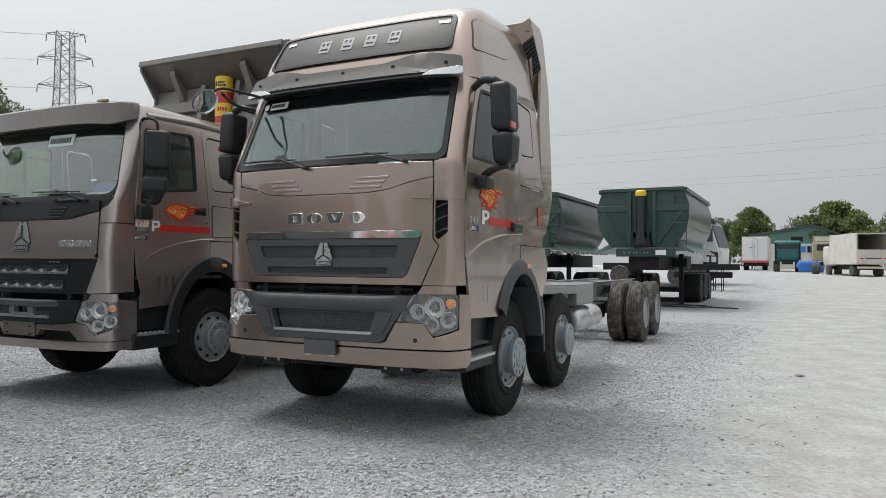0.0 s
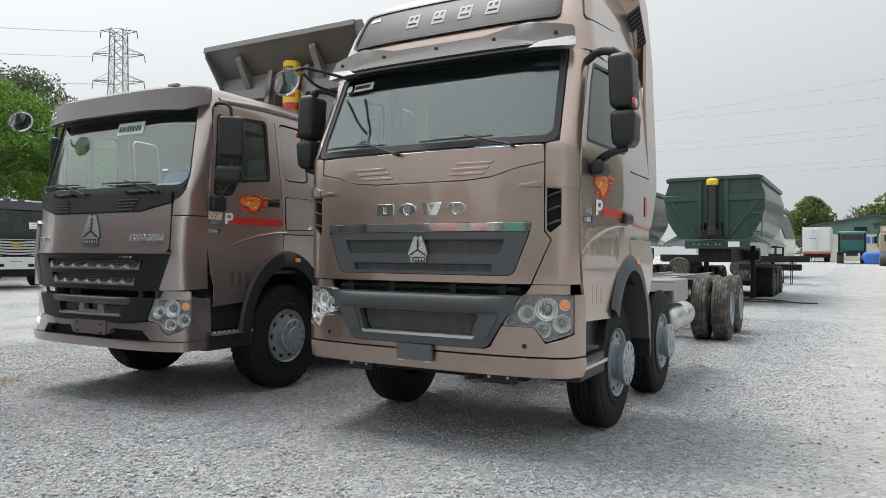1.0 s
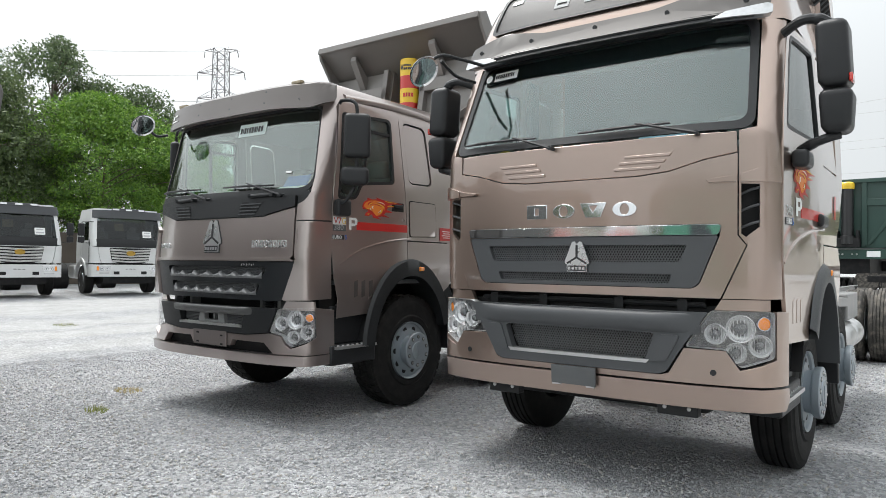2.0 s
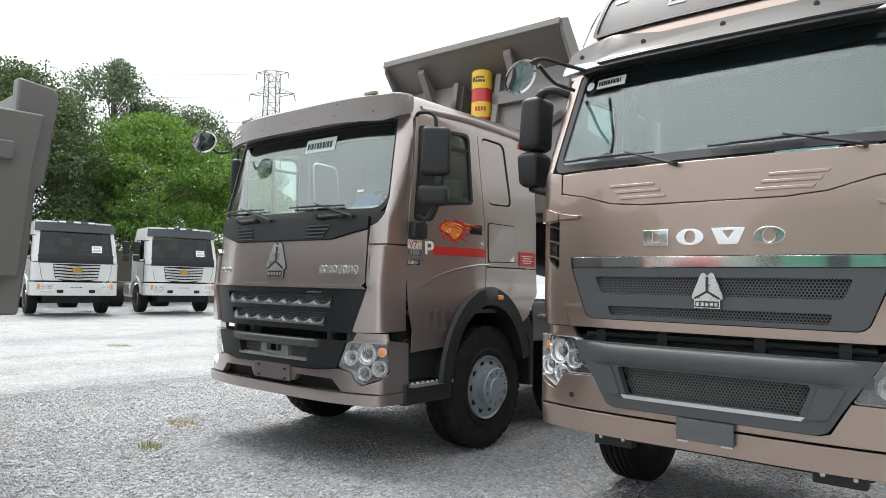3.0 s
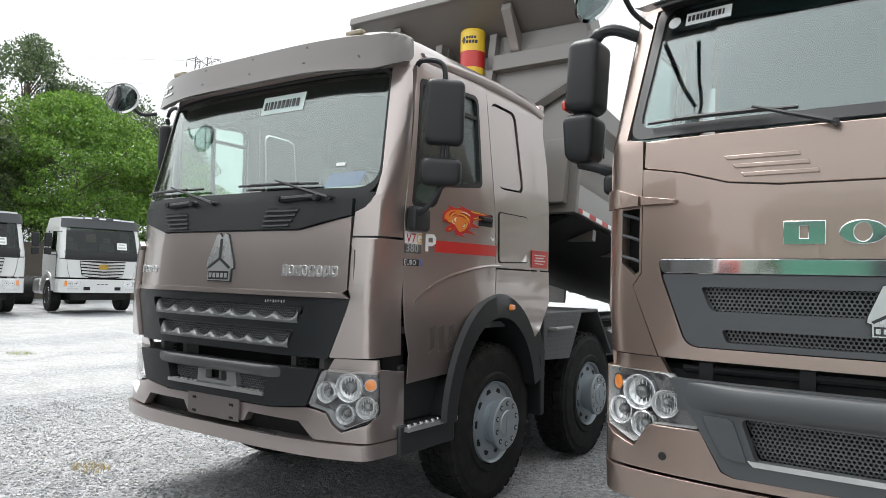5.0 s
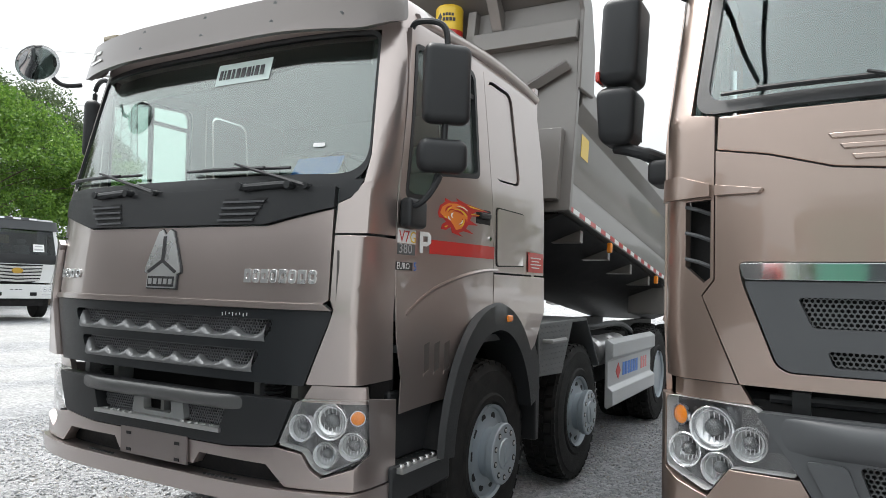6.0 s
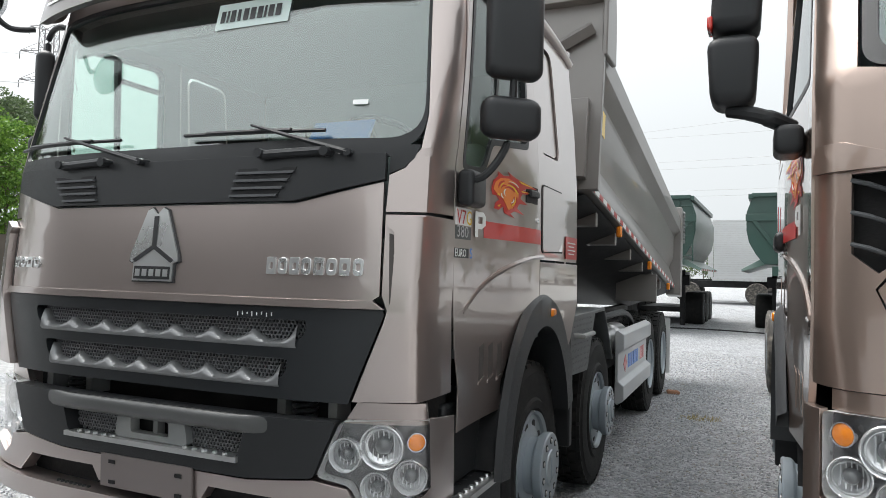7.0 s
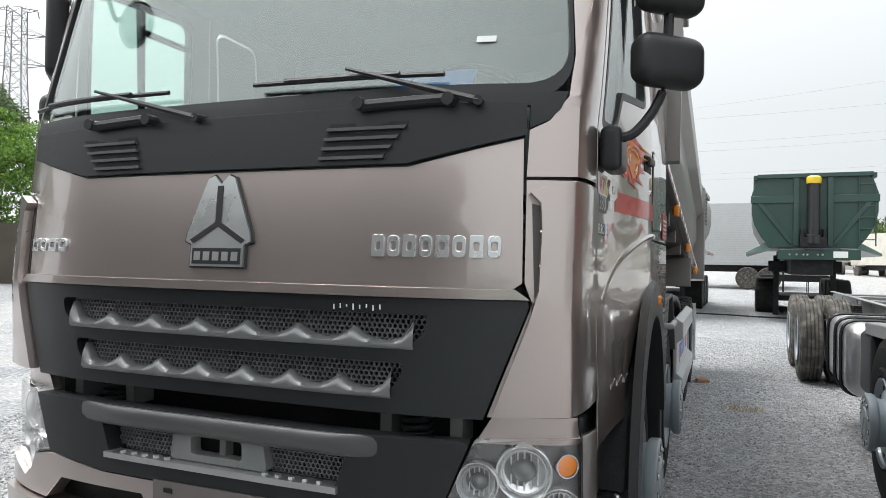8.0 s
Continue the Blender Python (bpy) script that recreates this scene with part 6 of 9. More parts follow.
        tube(bm, curve([(sg * 1.2, 0.46, 2.83), (sg * 1.27, 0.42, 2.9), (sg * 1.41, 0.45, 2.87), (sg * 1.43, 0.46, 2.7), (sg * 1.425, 0.46, 2.3), (sg * 1.41, 0.45, 2.12), (sg * 1.33, 0.42, 1.99), (sg * 1.25, 0.42, 1.975)]), 0.016, 8)
        ar = part("mirror_arm", bm, PLASTIC, T, "black tubular mirror arm with two mirrors")
        bm = softbox(0.24, 0.1, 0.4, 0.045)
        part("mirror", bm, PLASTIC, ar, m=pose(sg * 1.43, 0.46, 2.575, 0, 0, sg * 44))
        bm = boxes((-0.1, 0.1, 0.048, 0.056, -0.17, 0.17))
        part("mirror_glass", bm, MIRROR, ar, m=pose(sg * 1.43, 0.46, 2.575, 0, 0, sg * 44))
        bm = softbox(0.25, 0.11, 0.17, 0.05)
        part("lower_mirror", bm, PLASTIC, ar, m=pose(sg * 1.425, 0.44, 2.215, 0, 0, sg * 44))
        bm = softbox(0.07, 0.17, 0.15, 0.025)
        bmesh.ops.translate(bm, vec=(sg * 1.255, 0.47, 1.94), verts=bm.verts)
        part("mirror_foot", bm, PLASTIC, ar)
        bm = softbox(0.05, 0.05, 0.09, 0.015)
        bmesh.ops.translate(bm, vec=(sg * 1.205, 0.46, 2.84), verts=bm.verts)
        part("mirror_bracket", bm, PLASTIC, ar)
    # kerb mirror
    bm = bmesh.new()
    tube(bm, curve([(-1.08, 0.16, 2.78), (-1.12, 0.06, 2.76), (-1.16, 0.0, 2.82), (-1.15, -0.04, 2.9), (-1.13, -0.07, 2.9)]), 0.014, 8)
    km = part("kerb_mirror", bm, PLASTIC, T, "oval kerb mirror on a bent bracket")
    bm = bmesh.new()
    lathe(bm, [(-0.032, 0.0), (-0.03, 0.04), (-0.022, 0.09), (-0.012, 0.108), (-0.014, 0.112), (0.0, 0.122), (0.012, 0.12)], 32, "y", close=False)
    lathe(bm, [(0.012, 0.12), (0.004, 0.105), (0.012, 0.06), (0.016, 0.0)], 28, "y", 1, close=False)
    part("mirror_shell", bm, [GLOSSBLACK, MIRROR], km, "oval mirror", m=Matrix.Translation((-1.12, -0.1, 2.847)) @ Vector((0.79, -0.09, -0.61)).to_track_quat("Y", "Z").to_matrix().to_4x4())

    # bumper
    e = along(0.42, 0.8)
    bp = part("bumper", panel(rounded([(-e, 0.628), (e, 0.628), (e, 0.575), (e - 0.06, 0.54), (-e + 0.06, 0.54), (-e, 0.575)], 0.02), raised(skin, 0.06), 0.12, 0.08), P, T, "taupe front bumper lip", bevel=0.02)
    upb = [(-e, 0.635), (-0.83, 0.635), (-0.73, 0.728), (-0.32, 0.732), (-0.28, 0.672), (0.28, 0.672), (0.32, 0.732), (0.73, 0.728), (0.83, 0.635), (e, 0.635), (e, 1.02), (1.25, 1.045), (1.265, 0.785), (1.0, 0.687), (0.945, 0.725), (0.91, 0.79), (0.78, 0.812), (0.5, 0.785), (-0.5, 0.785), (-0.78, 0.812), (-0.91, 0.79), (-0.945, 0.725), (-1.0, 0.687), (-1.265, 0.785), (-1.25, 1.045), (-e, 1.02)]
    part("bumper_upper", panel(upb, raised(skin, 0.03), 0.06, 0.06), P, bp, "taupe upper bumper", bevel=0.012)
    # dark sheet paints the shade inside the bumper slots
    part("bumper_slot", panel(rect(-0.85, 0.85, 0.6, 0.75), raised(skin, -0.05), 0.01, 0.15), DARK, bp)
    for u in (-0.45, 0.45):
        pl = bmesh.new()
        for i in range(8):
            p = skin(u - 0.1 + i * 0.028, 0.6, 0.0)
            lathe(pl, [(0.0, 0.01), (0.008, 0.008), (0.008, 0.0)], 8, "z", centre=(p[0], p[1] - 0.02, 0.626))
        part("bumper_tread", pl, PLASTIC, bp)
    bars(bp, "number_plate_holder", [(-0.25, 0.25, 0.66, 0.798)], raised(skin, 0.036), PLATE_B, "blank number plate recess", 0.01)
    # dark bars draw the shade of the holder's slots
    bars(bp, "plate_holes", [(-0.2, -0.165, 0.76, 0.775), (0.165, 0.2, 0.75, 0.765), (-0.2, -0.165, 0.675, 0.69), (0.165, 0.2, 0.67, 0.685)], raised(skin, 0.047), DARK, "dark slots of the plate holder", 0.003)
    ins = rounded([(-0.5, 0.985), (0.5, 0.985), (0.46, 0.86), (-0.46, 0.86)], 0.03, 4)
    band = [(-0.87, 1.035), (0.87, 1.035), (0.785, 0.822), (0.5, 0.793), (-0.5, 0.793), (-0.785, 0.822)]
    part("bumper_centre", panel(rounded(band, 0.015), raised(skin, 0.04), 0.07, 0.08, [ins]), PLASTIC, bp, "black bumper centre", bevel=0.014)
    # a bulging roll over the socket, thinning out towards its ends
    brow, rows = bmesh.new(), []
    for i in range(33):
        u = -0.64 + i * 0.04
        k = min(1.0, (0.66 - abs(u)) / 0.26)
        k = k * k * (3 - 2 * k)
        rows.append([brow.verts.new(skin(u, z, 0.036 + (o_ - 0.036) * k)) for z, o_ in ((1.03, 0.036), (1.034, 0.046), (1.03, 0.054), (1.018, 0.061), (1.0, 0.063), (0.984, 0.06), (0.97, 0.05), (0.96, 0.034))])
    for i in range(32):
        for j in range(7):
            brow.faces.new((rows[i][j], rows[i + 1][j], rows[i + 1][j + 1], rows[i][j + 1]))
    # same plastic as the bumper centre, with sky sheen put into its colour
    part("bumper_brow", brow, LITPLASTIC, bp, "rounded black brow over the towing socket, lightened for its sky sheen", sharp=60)
    for a, b in ((-0.46, -0.17), (0.17, 0.46)):
        hexmesh("grille_mesh", rounded(rect(a, b, 0.875, 0.98), 0.02), raised(skin, -0.015), bp, 0.019, 0.003, MESHBLACK, "black honeycomb mesh")
    tb = bmesh.new()
    panel(rounded([(-0.18, 0.985), (0.18, 0.985), (0.2, 0.87), (-0.2, 0.87)], 0.02), raised(skin, 0.02), 0.05, 0, [rounded([(-0.11, 0.955), (0.1, 0.955), (0.1, 0.895), (-0.11, 0.895)], 0.015)], bm=tb)
    part("tow_socket", tb, CHASSIS, bp, "grey cast towing socket", bevel=0.01)
    part("tow_pin", boxes((-0.012, 0.012, 0.0, 0.05, 0.89, 0.96)), CHASSIS, bp)
    # dark sheet for the shade round the towing socket
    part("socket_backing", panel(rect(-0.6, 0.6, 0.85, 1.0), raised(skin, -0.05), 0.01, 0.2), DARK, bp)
    tr = bmesh.new()
    panel([(-0.47, 0.868), (0.47, 0.868), (0.47, 0.848), (-0.47, 0.848)], raised(skin, 0.055), 0.06, 0.1, bm=tr)
    for u in [-0.4 + i * 0.05 for i in range(5)] + [0.2 + i * 0.05 for i in range(5)]:
        p = skin(u, 0.87, 0.03)
        lathe(tr, [(0.0, 0.012), (0.01, 0.01), (0.01, 0.0)], 8, "z", centre=(p[0], p[1], 0.866))
    part("bumper_step", tr, ALU, bp, "bright studded step in the bumper")
    lamp_o = rounded([(0.79, 0.825), (0.88, 1.035), (1.25, 1.04), (1.265, 0.79), (1.0, 0.697), (0.95, 0.735), (0.915, 0.8)], 0.025, 4)
    for sg in (1, -1):
        headlamp(T, raised(skin, 0.022), lamp_o, [(0.892, 0.904, 0.06), (1.03, 0.938, 0.079), (1.01, 0.785, 0.056), (1.135, 0.828, 0.061)], (1.15, 0.958, 0.032), sg)
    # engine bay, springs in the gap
    # plain boxes, coloured dark as shade, close the gap under the flap
    part("engine_bay", boxes((-0.8, 0.8, 0.2, 2.0, 0.6, 1.3), (-1.1, 1.1, 0.3, 0.5, 0.7, 1.3)), DARK, T, "plain dark boxes for the shaded engine bay behind the gap")
    for u in (-0.6, 0.66):
        sp = bmesh.new()
        pts = [(u + 0.045 * math.cos(a * 0.6), 0.12 + 0.045 * math.sin(a * 0.6), 1.0 + a * 0.0022) for a in range(62)]
        tube(sp, pts, 0.009, 6)
        part("cab_spring", sp, PLASTIC, T, "coil spring under the cab")
    br = bmesh.new()
    for u in (-0.78, -0.52, 0.56, 0.8):
        box(br, u - 0.02, u + 0.02, 0.1, 0.2, 1.0, 1.12)
    pieces("cab_bracket", br, CHASSIS, T, "grey brackets below the flap")
    pieces("axle", boxes((-0.9, 0.9, 1.32, 1.52, 0.42, 0.6), (-0.9, 0.9, 3.05, 3.25, 0.42, 0.6), (-0.5, 0.5, 6.3, 6.6, 0.42, 0.7), (-0.5, 0.5, 7.65, 7.95, 0.42, 0.7)), DARK, T, "dark axle beam", 0.03)
    for sg in (1, -1):
        for y in (1.49, 3.24):
            wheel(T, sg * 1.2, y, 0.562, True, LUG, 0, 11 * y)
        for y in (6.45, 7.8):
            dual(T, sg * 1.19, y, 0.562, LUG, 13 * y)
        part("frame_rail", boxes((*sorted((sg * 0.36, sg * 0.46)), 2.0, 9.35, 0.85, 1.15)), DARK, T, bevel=0.006)
        # chequer plate guard over the second axle
        bm = bmesh.new()
        prism(bm, [(2.2, 1.33), (3.35, 1.345), (3.35, 1.32), (2.2, 1.305)], "x", sg * 0.55, sg * 1.22)
        prism(bm, [(2.2, 1.33), (2.98, 1.34), (2.72, 0.93), (2.22, 0.95)], "x", sg * 1.2, sg * 1.222)
        prism(bm, [(3.33, 1.34), (3.35, 1.34), (3.75, 0.9), (3.72, 0.9)], "x", sg * 0.55, sg * 1.22)
        gp = part("axle_guard", bm, GUARD, T, "grey chequer plate over the second axle", bevel=0.006)
        ck = bmesh.new()
        random.seed(5)
        for i in range(14):
            for j in range(9):
                y, z = 2.25 + i * 0.045, 0.98 + j * 0.04
                if y < 2.72 + (z - 0.93) * 0.6:
                    a = 0.6 if (i + j) % 2 else -0.6
                    dy, dz = 0.013 * math.cos(a), 0.013 * math.sin(a)
                    tube(ck, [(sg * 1.222, y - dy, z - dz), (sg * 1.222, y + dy, z + dz)], 0.002, 4)
        tagged(part("chequer_rib", ck, GUARD, gp), kind="stuff")
        bm = bmesh.new()
        tube(bm, [(sg * 1.222, 2.3, 1.2), (sg * 1.28, 2.3, 1.2), (sg * 1.28, 2.62, 1.2)], 0.018, 8)
        part("grab_handle", bm, CHASSIS, gp)
        # side guard panel
        gd = bmesh.new()
        prism(gd, [(sg * 1.2, 1.12), (sg * 1.26, 1.08), (sg * 1.26, 0.95), (sg * 1.21, 0.91), (sg * 1.21, 0.67), (sg * 1.26, 0.63), (sg * 1.26, 0.5), (sg * 1.2, 0.46), (sg * 1.18, 0.48), (sg * 1.18, 1.1)], "y", 4.06, 5.87)
        g2 = part("side_guard", gd, LIGHTGREY, T, "light grey side guard panel with coloured bars", bevel=0.008)
        sm = lambda u, v, o: (sg * (1.21 + o), u, v)
        bars(g2, "blue_bar", [(4.6 + i * 0.11, 4.68 + i * 0.11, 0.73, 0.86) for i in range(6)], sm, BLUE, "blue bars on the guard", 0.003)
        bars(g2, "red_bar", [(5.38 + i * 0.1, 5.45 + i * 0.1, 0.73, 0.86) for i in range(3)], sm, RED, "red bars on the guard", 0.003)
        bm = bmesh.new()
        panel([(4.34, 0.79), (4.43, 0.87), (4.52, 0.79), (4.43, 0.71)], raised(sm, 0.003), 0.003, 0, bm=bm)
        part("red_mark", bm, RED, g2, "red diamond mark")
        bm = bmesh.new()
        tube(bm, curve([(sg * 0.9, 3.6, 1.2), (sg * 1.1, 3.9, 1.24), (sg * 1.15, 4.6, 1.25), (sg * 1.15, 5.1, 1.16), (sg * 1.15, 5.2, 1.05)]), 0.03, 8)
        part("hose", bm, PLASTIC, T, "thick black hose")
        for y in (4.1, 4.65):
            bm = bmesh.new()
            lathe(bm, [(0.0, 0.0), (0.0, 0.12), (0.03, 0.15), (0.4, 0.15), (0.43, 0.12), (0.43, 0.0)], 24, "y", centre=(sg * 1.0, y, 0.98), close=False)
            part("air_tank", bm, ALU, T, "air tank behind the guard")
        part("mudflap", boxes((*sorted((sg * 0.65, sg * 1.2)), 8.52, 8.55, 0.2, 1.0)), WHITE, T, "pale mudflap")
    part("gearbox", boxes((-0.35, 0.35, 2.2, 3.6, 0.5, 1.1), (-0.9, 0.9, 3.8, 5.9, 0.62, 1.1)), DARK, T)

    # tipping body, raised about the rear hinge
    BM = pose(0, 7.55, 1.42, -9.4)
    L = 5.0
    BODY = pose(0, 9.3, 1.4, -7.2)
    LB = 6.5
    for sg in (1, -1):
        bm = bmesh.new()
        prism(bm, [(sg * x, z) for x, z in ((1.06, 0.0), (1.2, 0.0), (1.2, 0.06), (1.12, 0.32), (1.18, 0.47), (1.18, 0.8), (1.27, 0.9), (1.27, 1.1), (1.12, 1.1), (1.1, 0.5))], "y", -LB, 0.0)
        w = part("side_wall", bm, BODY_GREY, T, "grey ribbed side wall", bevel=0.006, m=BODY)
        tp = bmesh.new()
        for i in range(int((LB - 0.2) / 0.16)):
            box(tp, *sorted((sg * 1.198, sg * 1.204)), -LB + 0.05 + i * 0.16, -LB + 0.13 + i * 0.16, 0.012, 0.052, i % 2)
            box(tp, *sorted((sg * 1.198, sg * 1.204)), -LB + 0.13 + i * 0.16, -LB + 0.21 + i * 0.16, 0.012, 0.052, (i + 1) % 2)
        tagged(part("reflective_tape", tp, [RED, WHITE_FILM], w, "red and white reflective tape"), kind="stuff")
        for y in (-5.2, -3.1, -1.0):
            bm = softbox(0.05, 0.05, 0.1, 0.015)
            bmesh.ops.translate(bm, vec=(sg * 1.19, y, -0.06), verts=bm.verts)
            part("side_lamp", bm, AMBER, w, "orange side marker lamp")
        part("rear_post", boxes((*sorted((sg * 1.08, sg * 1.29)), -0.25, 0.06, -0.1, 1.28)), BODY_GREY, T, bevel=0.01, m=BODY)
        ch = bmesh.new()
        for k in range(9):
            lathe(ch, [(-0.012, 0.03), (0.012, 0.03)], 8, "x", centre=(sg * 1.3, 0.06 + 0.01 * k, 1.24 - k * 0.055))
        part("chain", ch, CHASSIS, T, "tailgate chain", m=BODY)
        # headboard wing
        bm = bmesh.new()
        prism(bm, [(-L - 0.02, 0.95), (-L + 0.35, 1.02), (-L + 0.3, 1.4), (-L + 0.14, 1.75), (-L - 0.3, 2.13), (-L - 0.42, 2.06), (-L - 0.38, 1.94), (-L - 0.06, 1.62)], "x", sg * 1.28, sg * 1.32)
        part("headboard_wing", bm, BODY_GREY, T, "grey curved wing of the headboard", bevel=0.01, m=BM)
        bm = boxes((*sorted((sg * 0.28, sg * 1.3)), -L - 0.02, -L + 0.04, -0.05, 1.75))
        hb = part("headboard", bm, BODY_GREY, T, "grey headboard plate", bevel=0.006, m=BM)
        part("headboard_rib", boxes((*sorted((sg * 0.28, sg * 1.28)), -L - 0.1, -L - 0.02, 1.36, 1.52), (*sorted((sg * 0.28, sg * 0.36)), -L - 0.1, -L - 0.02, 0.05, 1.75)), BODY_GREY, hb, bevel=0.006)
        bm = bmesh.new()
        tube(bm, [(sg * 0.36, -L - 0.06, 0.7), (sg * 1.22, -L - 0.06, 1.15)], 0.05, 4)
        part("headboard_brace", bm, BODY_GREY, hb)
        part("hose_bracket", boxes((*sorted((sg * 1.0, sg * 1.22)), -L - 0.1, -L - 0.02, 0.02, 0.6)), BODY_GREY, hb, bevel=0.006)
    pieces("headboard", boxes((-0.28, 0.28, -L + 0.18, -L + 0.24, 0.0, 1.75), (-0.3, -0.26, -L, -L + 0.22, 0.0, 1.75), (0.26, 0.3, -L, -L + 0.22, 0.0, 1.75)), BODY_GREY, T, "recessed middle of the headboard", m=BM)
    bm = bmesh.new()
    prism(bm, [(-L + 0.2, 1.66), (-L + 0.2, 1.73), (-L - 0.38, 2.07), (-L - 0.44, 2.07), (-L - 0.44, 1.99), (-L - 0.36, 1.99)], "x", -1.3, 1.3)
    cn = part("canopy", bm, BODY_GREY, T, "grey canopy over the cab", bevel=0.008, m=BM)
    for u in (-0.75, 0.55):
        bm = bmesh.new()
        prism(bm, [(-L + 0.0, 1.5), (-L + 0.05, 1.66), (-L - 0.3, 1.92), (-L - 0.3, 1.86)], "x", u - 0.05, u + 0.05)
        part("canopy_rib", bm, BODY_GREY, cn, bevel=0.006)
    bm = bmesh.new()
    prism(bm, [(-1.1, 0.0), (1.1, 0.0), (1.1, 0.03), (-1.1, 0.03)], "y", -LB, 0.0)
    prism(bm, [(-1.15, -0.02), (-0.5, -0.28), (0.5, -0.28), (1.15, -0.02)], "y", -LB + 0.02, -0.02)
    # underside coloured near-black for the shade below the grey body
    fl = part("body_floor", bm, DARK, T, "dark underside of the body", m=BODY)
    for y in (-5.9, -5.0, -4.1, -3.2, -2.3, -1.4):
        part("floor_beam", boxes((-1.12, 1.12, y, y + 0.08, -0.14, -0.02)), BODY_GREY, fl, bevel=0.006)
    pieces("splash_plate", boxes((0.7, 1.2, -2.45, -2.4, -0.42, -0.08), (-1.2, -0.7, -2.45, -2.4, -0.42, -0.08)), BODY_GREY, fl, "grey splash plate under the body", 0.006)
    part("yellow_label", boxes((1.178, 1.184, -LB + 0.3, -LB + 0.5, 0.55, 0.75)), YELLOW, T, "yellow warning label", m=BODY)
    # hoist
    bm = bmesh.new()
    hx, hy = 0.12, 2.75
    for z0, z1, mt in ((2.3, 3.28, 0), (3.28, 3.36, 1), (3.36, 3.46, 0), (3.46, 3.64, 1), (3.64, 3.8, 0), (3.8, 4.0, 1)):
        lathe(bm, [(z0, 0.0), (z0, 0.122), (z1, 0.122), (z1, 0.0)], 32, "z", mt, centre=(hx, hy, 0), close=False)
    lathe(bm, [(4.0, 0.122), (4.02, 0.11), (4.02, 0.0)], 32, "z", 1, centre=(hx, hy, 0), close=False)
    h = part("hoist", bm, [RED, YELLOW], T, "red and yellow hoist cylinder behind the cab")
    cm = lambda u, v, o: (hx + (0.124 + o) * math.sin(u / 0.124), hy - (0.124 + o) * math.cos(u / 0.124), v)
    bars(h, "hoist_bar", [(0.0 + i * 0.026, 0.02 + i * 0.026, 3.915, 3.94) for i in range(4)] + [(0.0 + i * 0.03, 0.024 + i * 0.03, 3.87, 3.9) for i in range(4)], cm, BLACK_FILM, "dark bar on the yellow band", 0.002)
    part("hoist_mark", panel([(-0.055, 3.905), (-0.025, 3.945), (0.0 - 0.005, 3.905), (-0.025, 3.865)], raised(cm, 0.002), 0.002, 0), BLACK_FILM, h, "dark diamond mark")
    bars(h, "hoist_bar", [(0.0 + i * 0.035, 0.026 + i * 0.035, 3.53, 3.58) for i in range(4)], cm, RED, "red bar on the yellow band", 0.002)
    # cab inside
    part("cab_floor", boxes((-1.16, 1.16, 0.45, 2.15, 1.24, 1.28)), INTERIOR, T)
    part("cab_back", boxes((-1.19, 1.19, 2.12, 2.17, 1.26, 3.02)), P, T)
    part("cab_lining", boxes((-1.14, 1.14, 2.08, 2.11, 1.3, 2.9), (-1.14, 1.14, 0.6, 2.1, 2.9, 2.93)), LINER, T)
    bm = bmesh.new()
    prism(bm, [(0.3, 1.75), (0.3, 2.06), (0.5, 2.12), (0.68, 2.08), (0.78, 1.75)], "x", -1.1, 1.1)
    part("dashboard", bm, INTERIOR, T, "dark grey dashboard", bevel=0.03)
    seat(T, -0.6, 1.25, 1.65)
    seat(T, 0.6, 1.25, 1.65)
    steering(T, 0.62, 0.78, 2.17)
    bm = bmesh.new()
    prism(bm, [(0.46, 2.11), (0.57, 2.29), (0.58, 2.285), (0.48, 2.1)], "x", 0.36, 0.68)
    part("blue_folder", bm, BLUE, T, "blue folder on the dashboard")
    bm = bmesh.new()
    prism(bm, [(0.42, 2.11), (0.5, 2.18), (0.51, 2.175), (0.44, 2.105)], "x", 0.3, 0.78)
    part("paper", bm, WHITE_FILM, T, "white paper on the dashboard")
    return T


PLATE_B = surface("dull_taupe_paint", (0.2, 0.172, 0.165), 0.45, 0.5, 0.2, 0.05, 3.0, 0.05, 300)
VISOR_B = surface("taupe_visor_paint", (0.115, 0.101, 0.095), 0.4, 0.45, 0.4, 0.05, 2.0)
GREYPLASTIC = surface("grey_satin_plastic", (0.18, 0.183, 0.186), 0.32, 0.3, 0.0, 0.06, 4.0, 0.1, 500)
# black plastic made lighter to carry the brow's sky sheen
LITPLASTIC = surface("dark_grey_plastic", (0.065, 0.066, 0.066), 0.34, 0.0, 0.0, 0.08, 3.0, 0.2, 600, 0.2, (0.14, 0.14, 0.14))
SATINBLACK = surface("satin_black_paint", (0.012, 0.014, 0.016), 0.38, 0.0, 0.0, 0.1, 2.0, 0.1, 500)
# cab paint darkened to put shade into gaps, louvres and grooves
RECESSPAINT = surface("shaded_recess_taupe", (0.075, 0.066, 0.062), 0.5, 0.2, 0.0, 0.05, 4.0)
AMBERDARK = surface("smoked_lens", (0.25, 0.2, 0.12), 0.2, 0.0, 0.5, 0.05, 4.0)


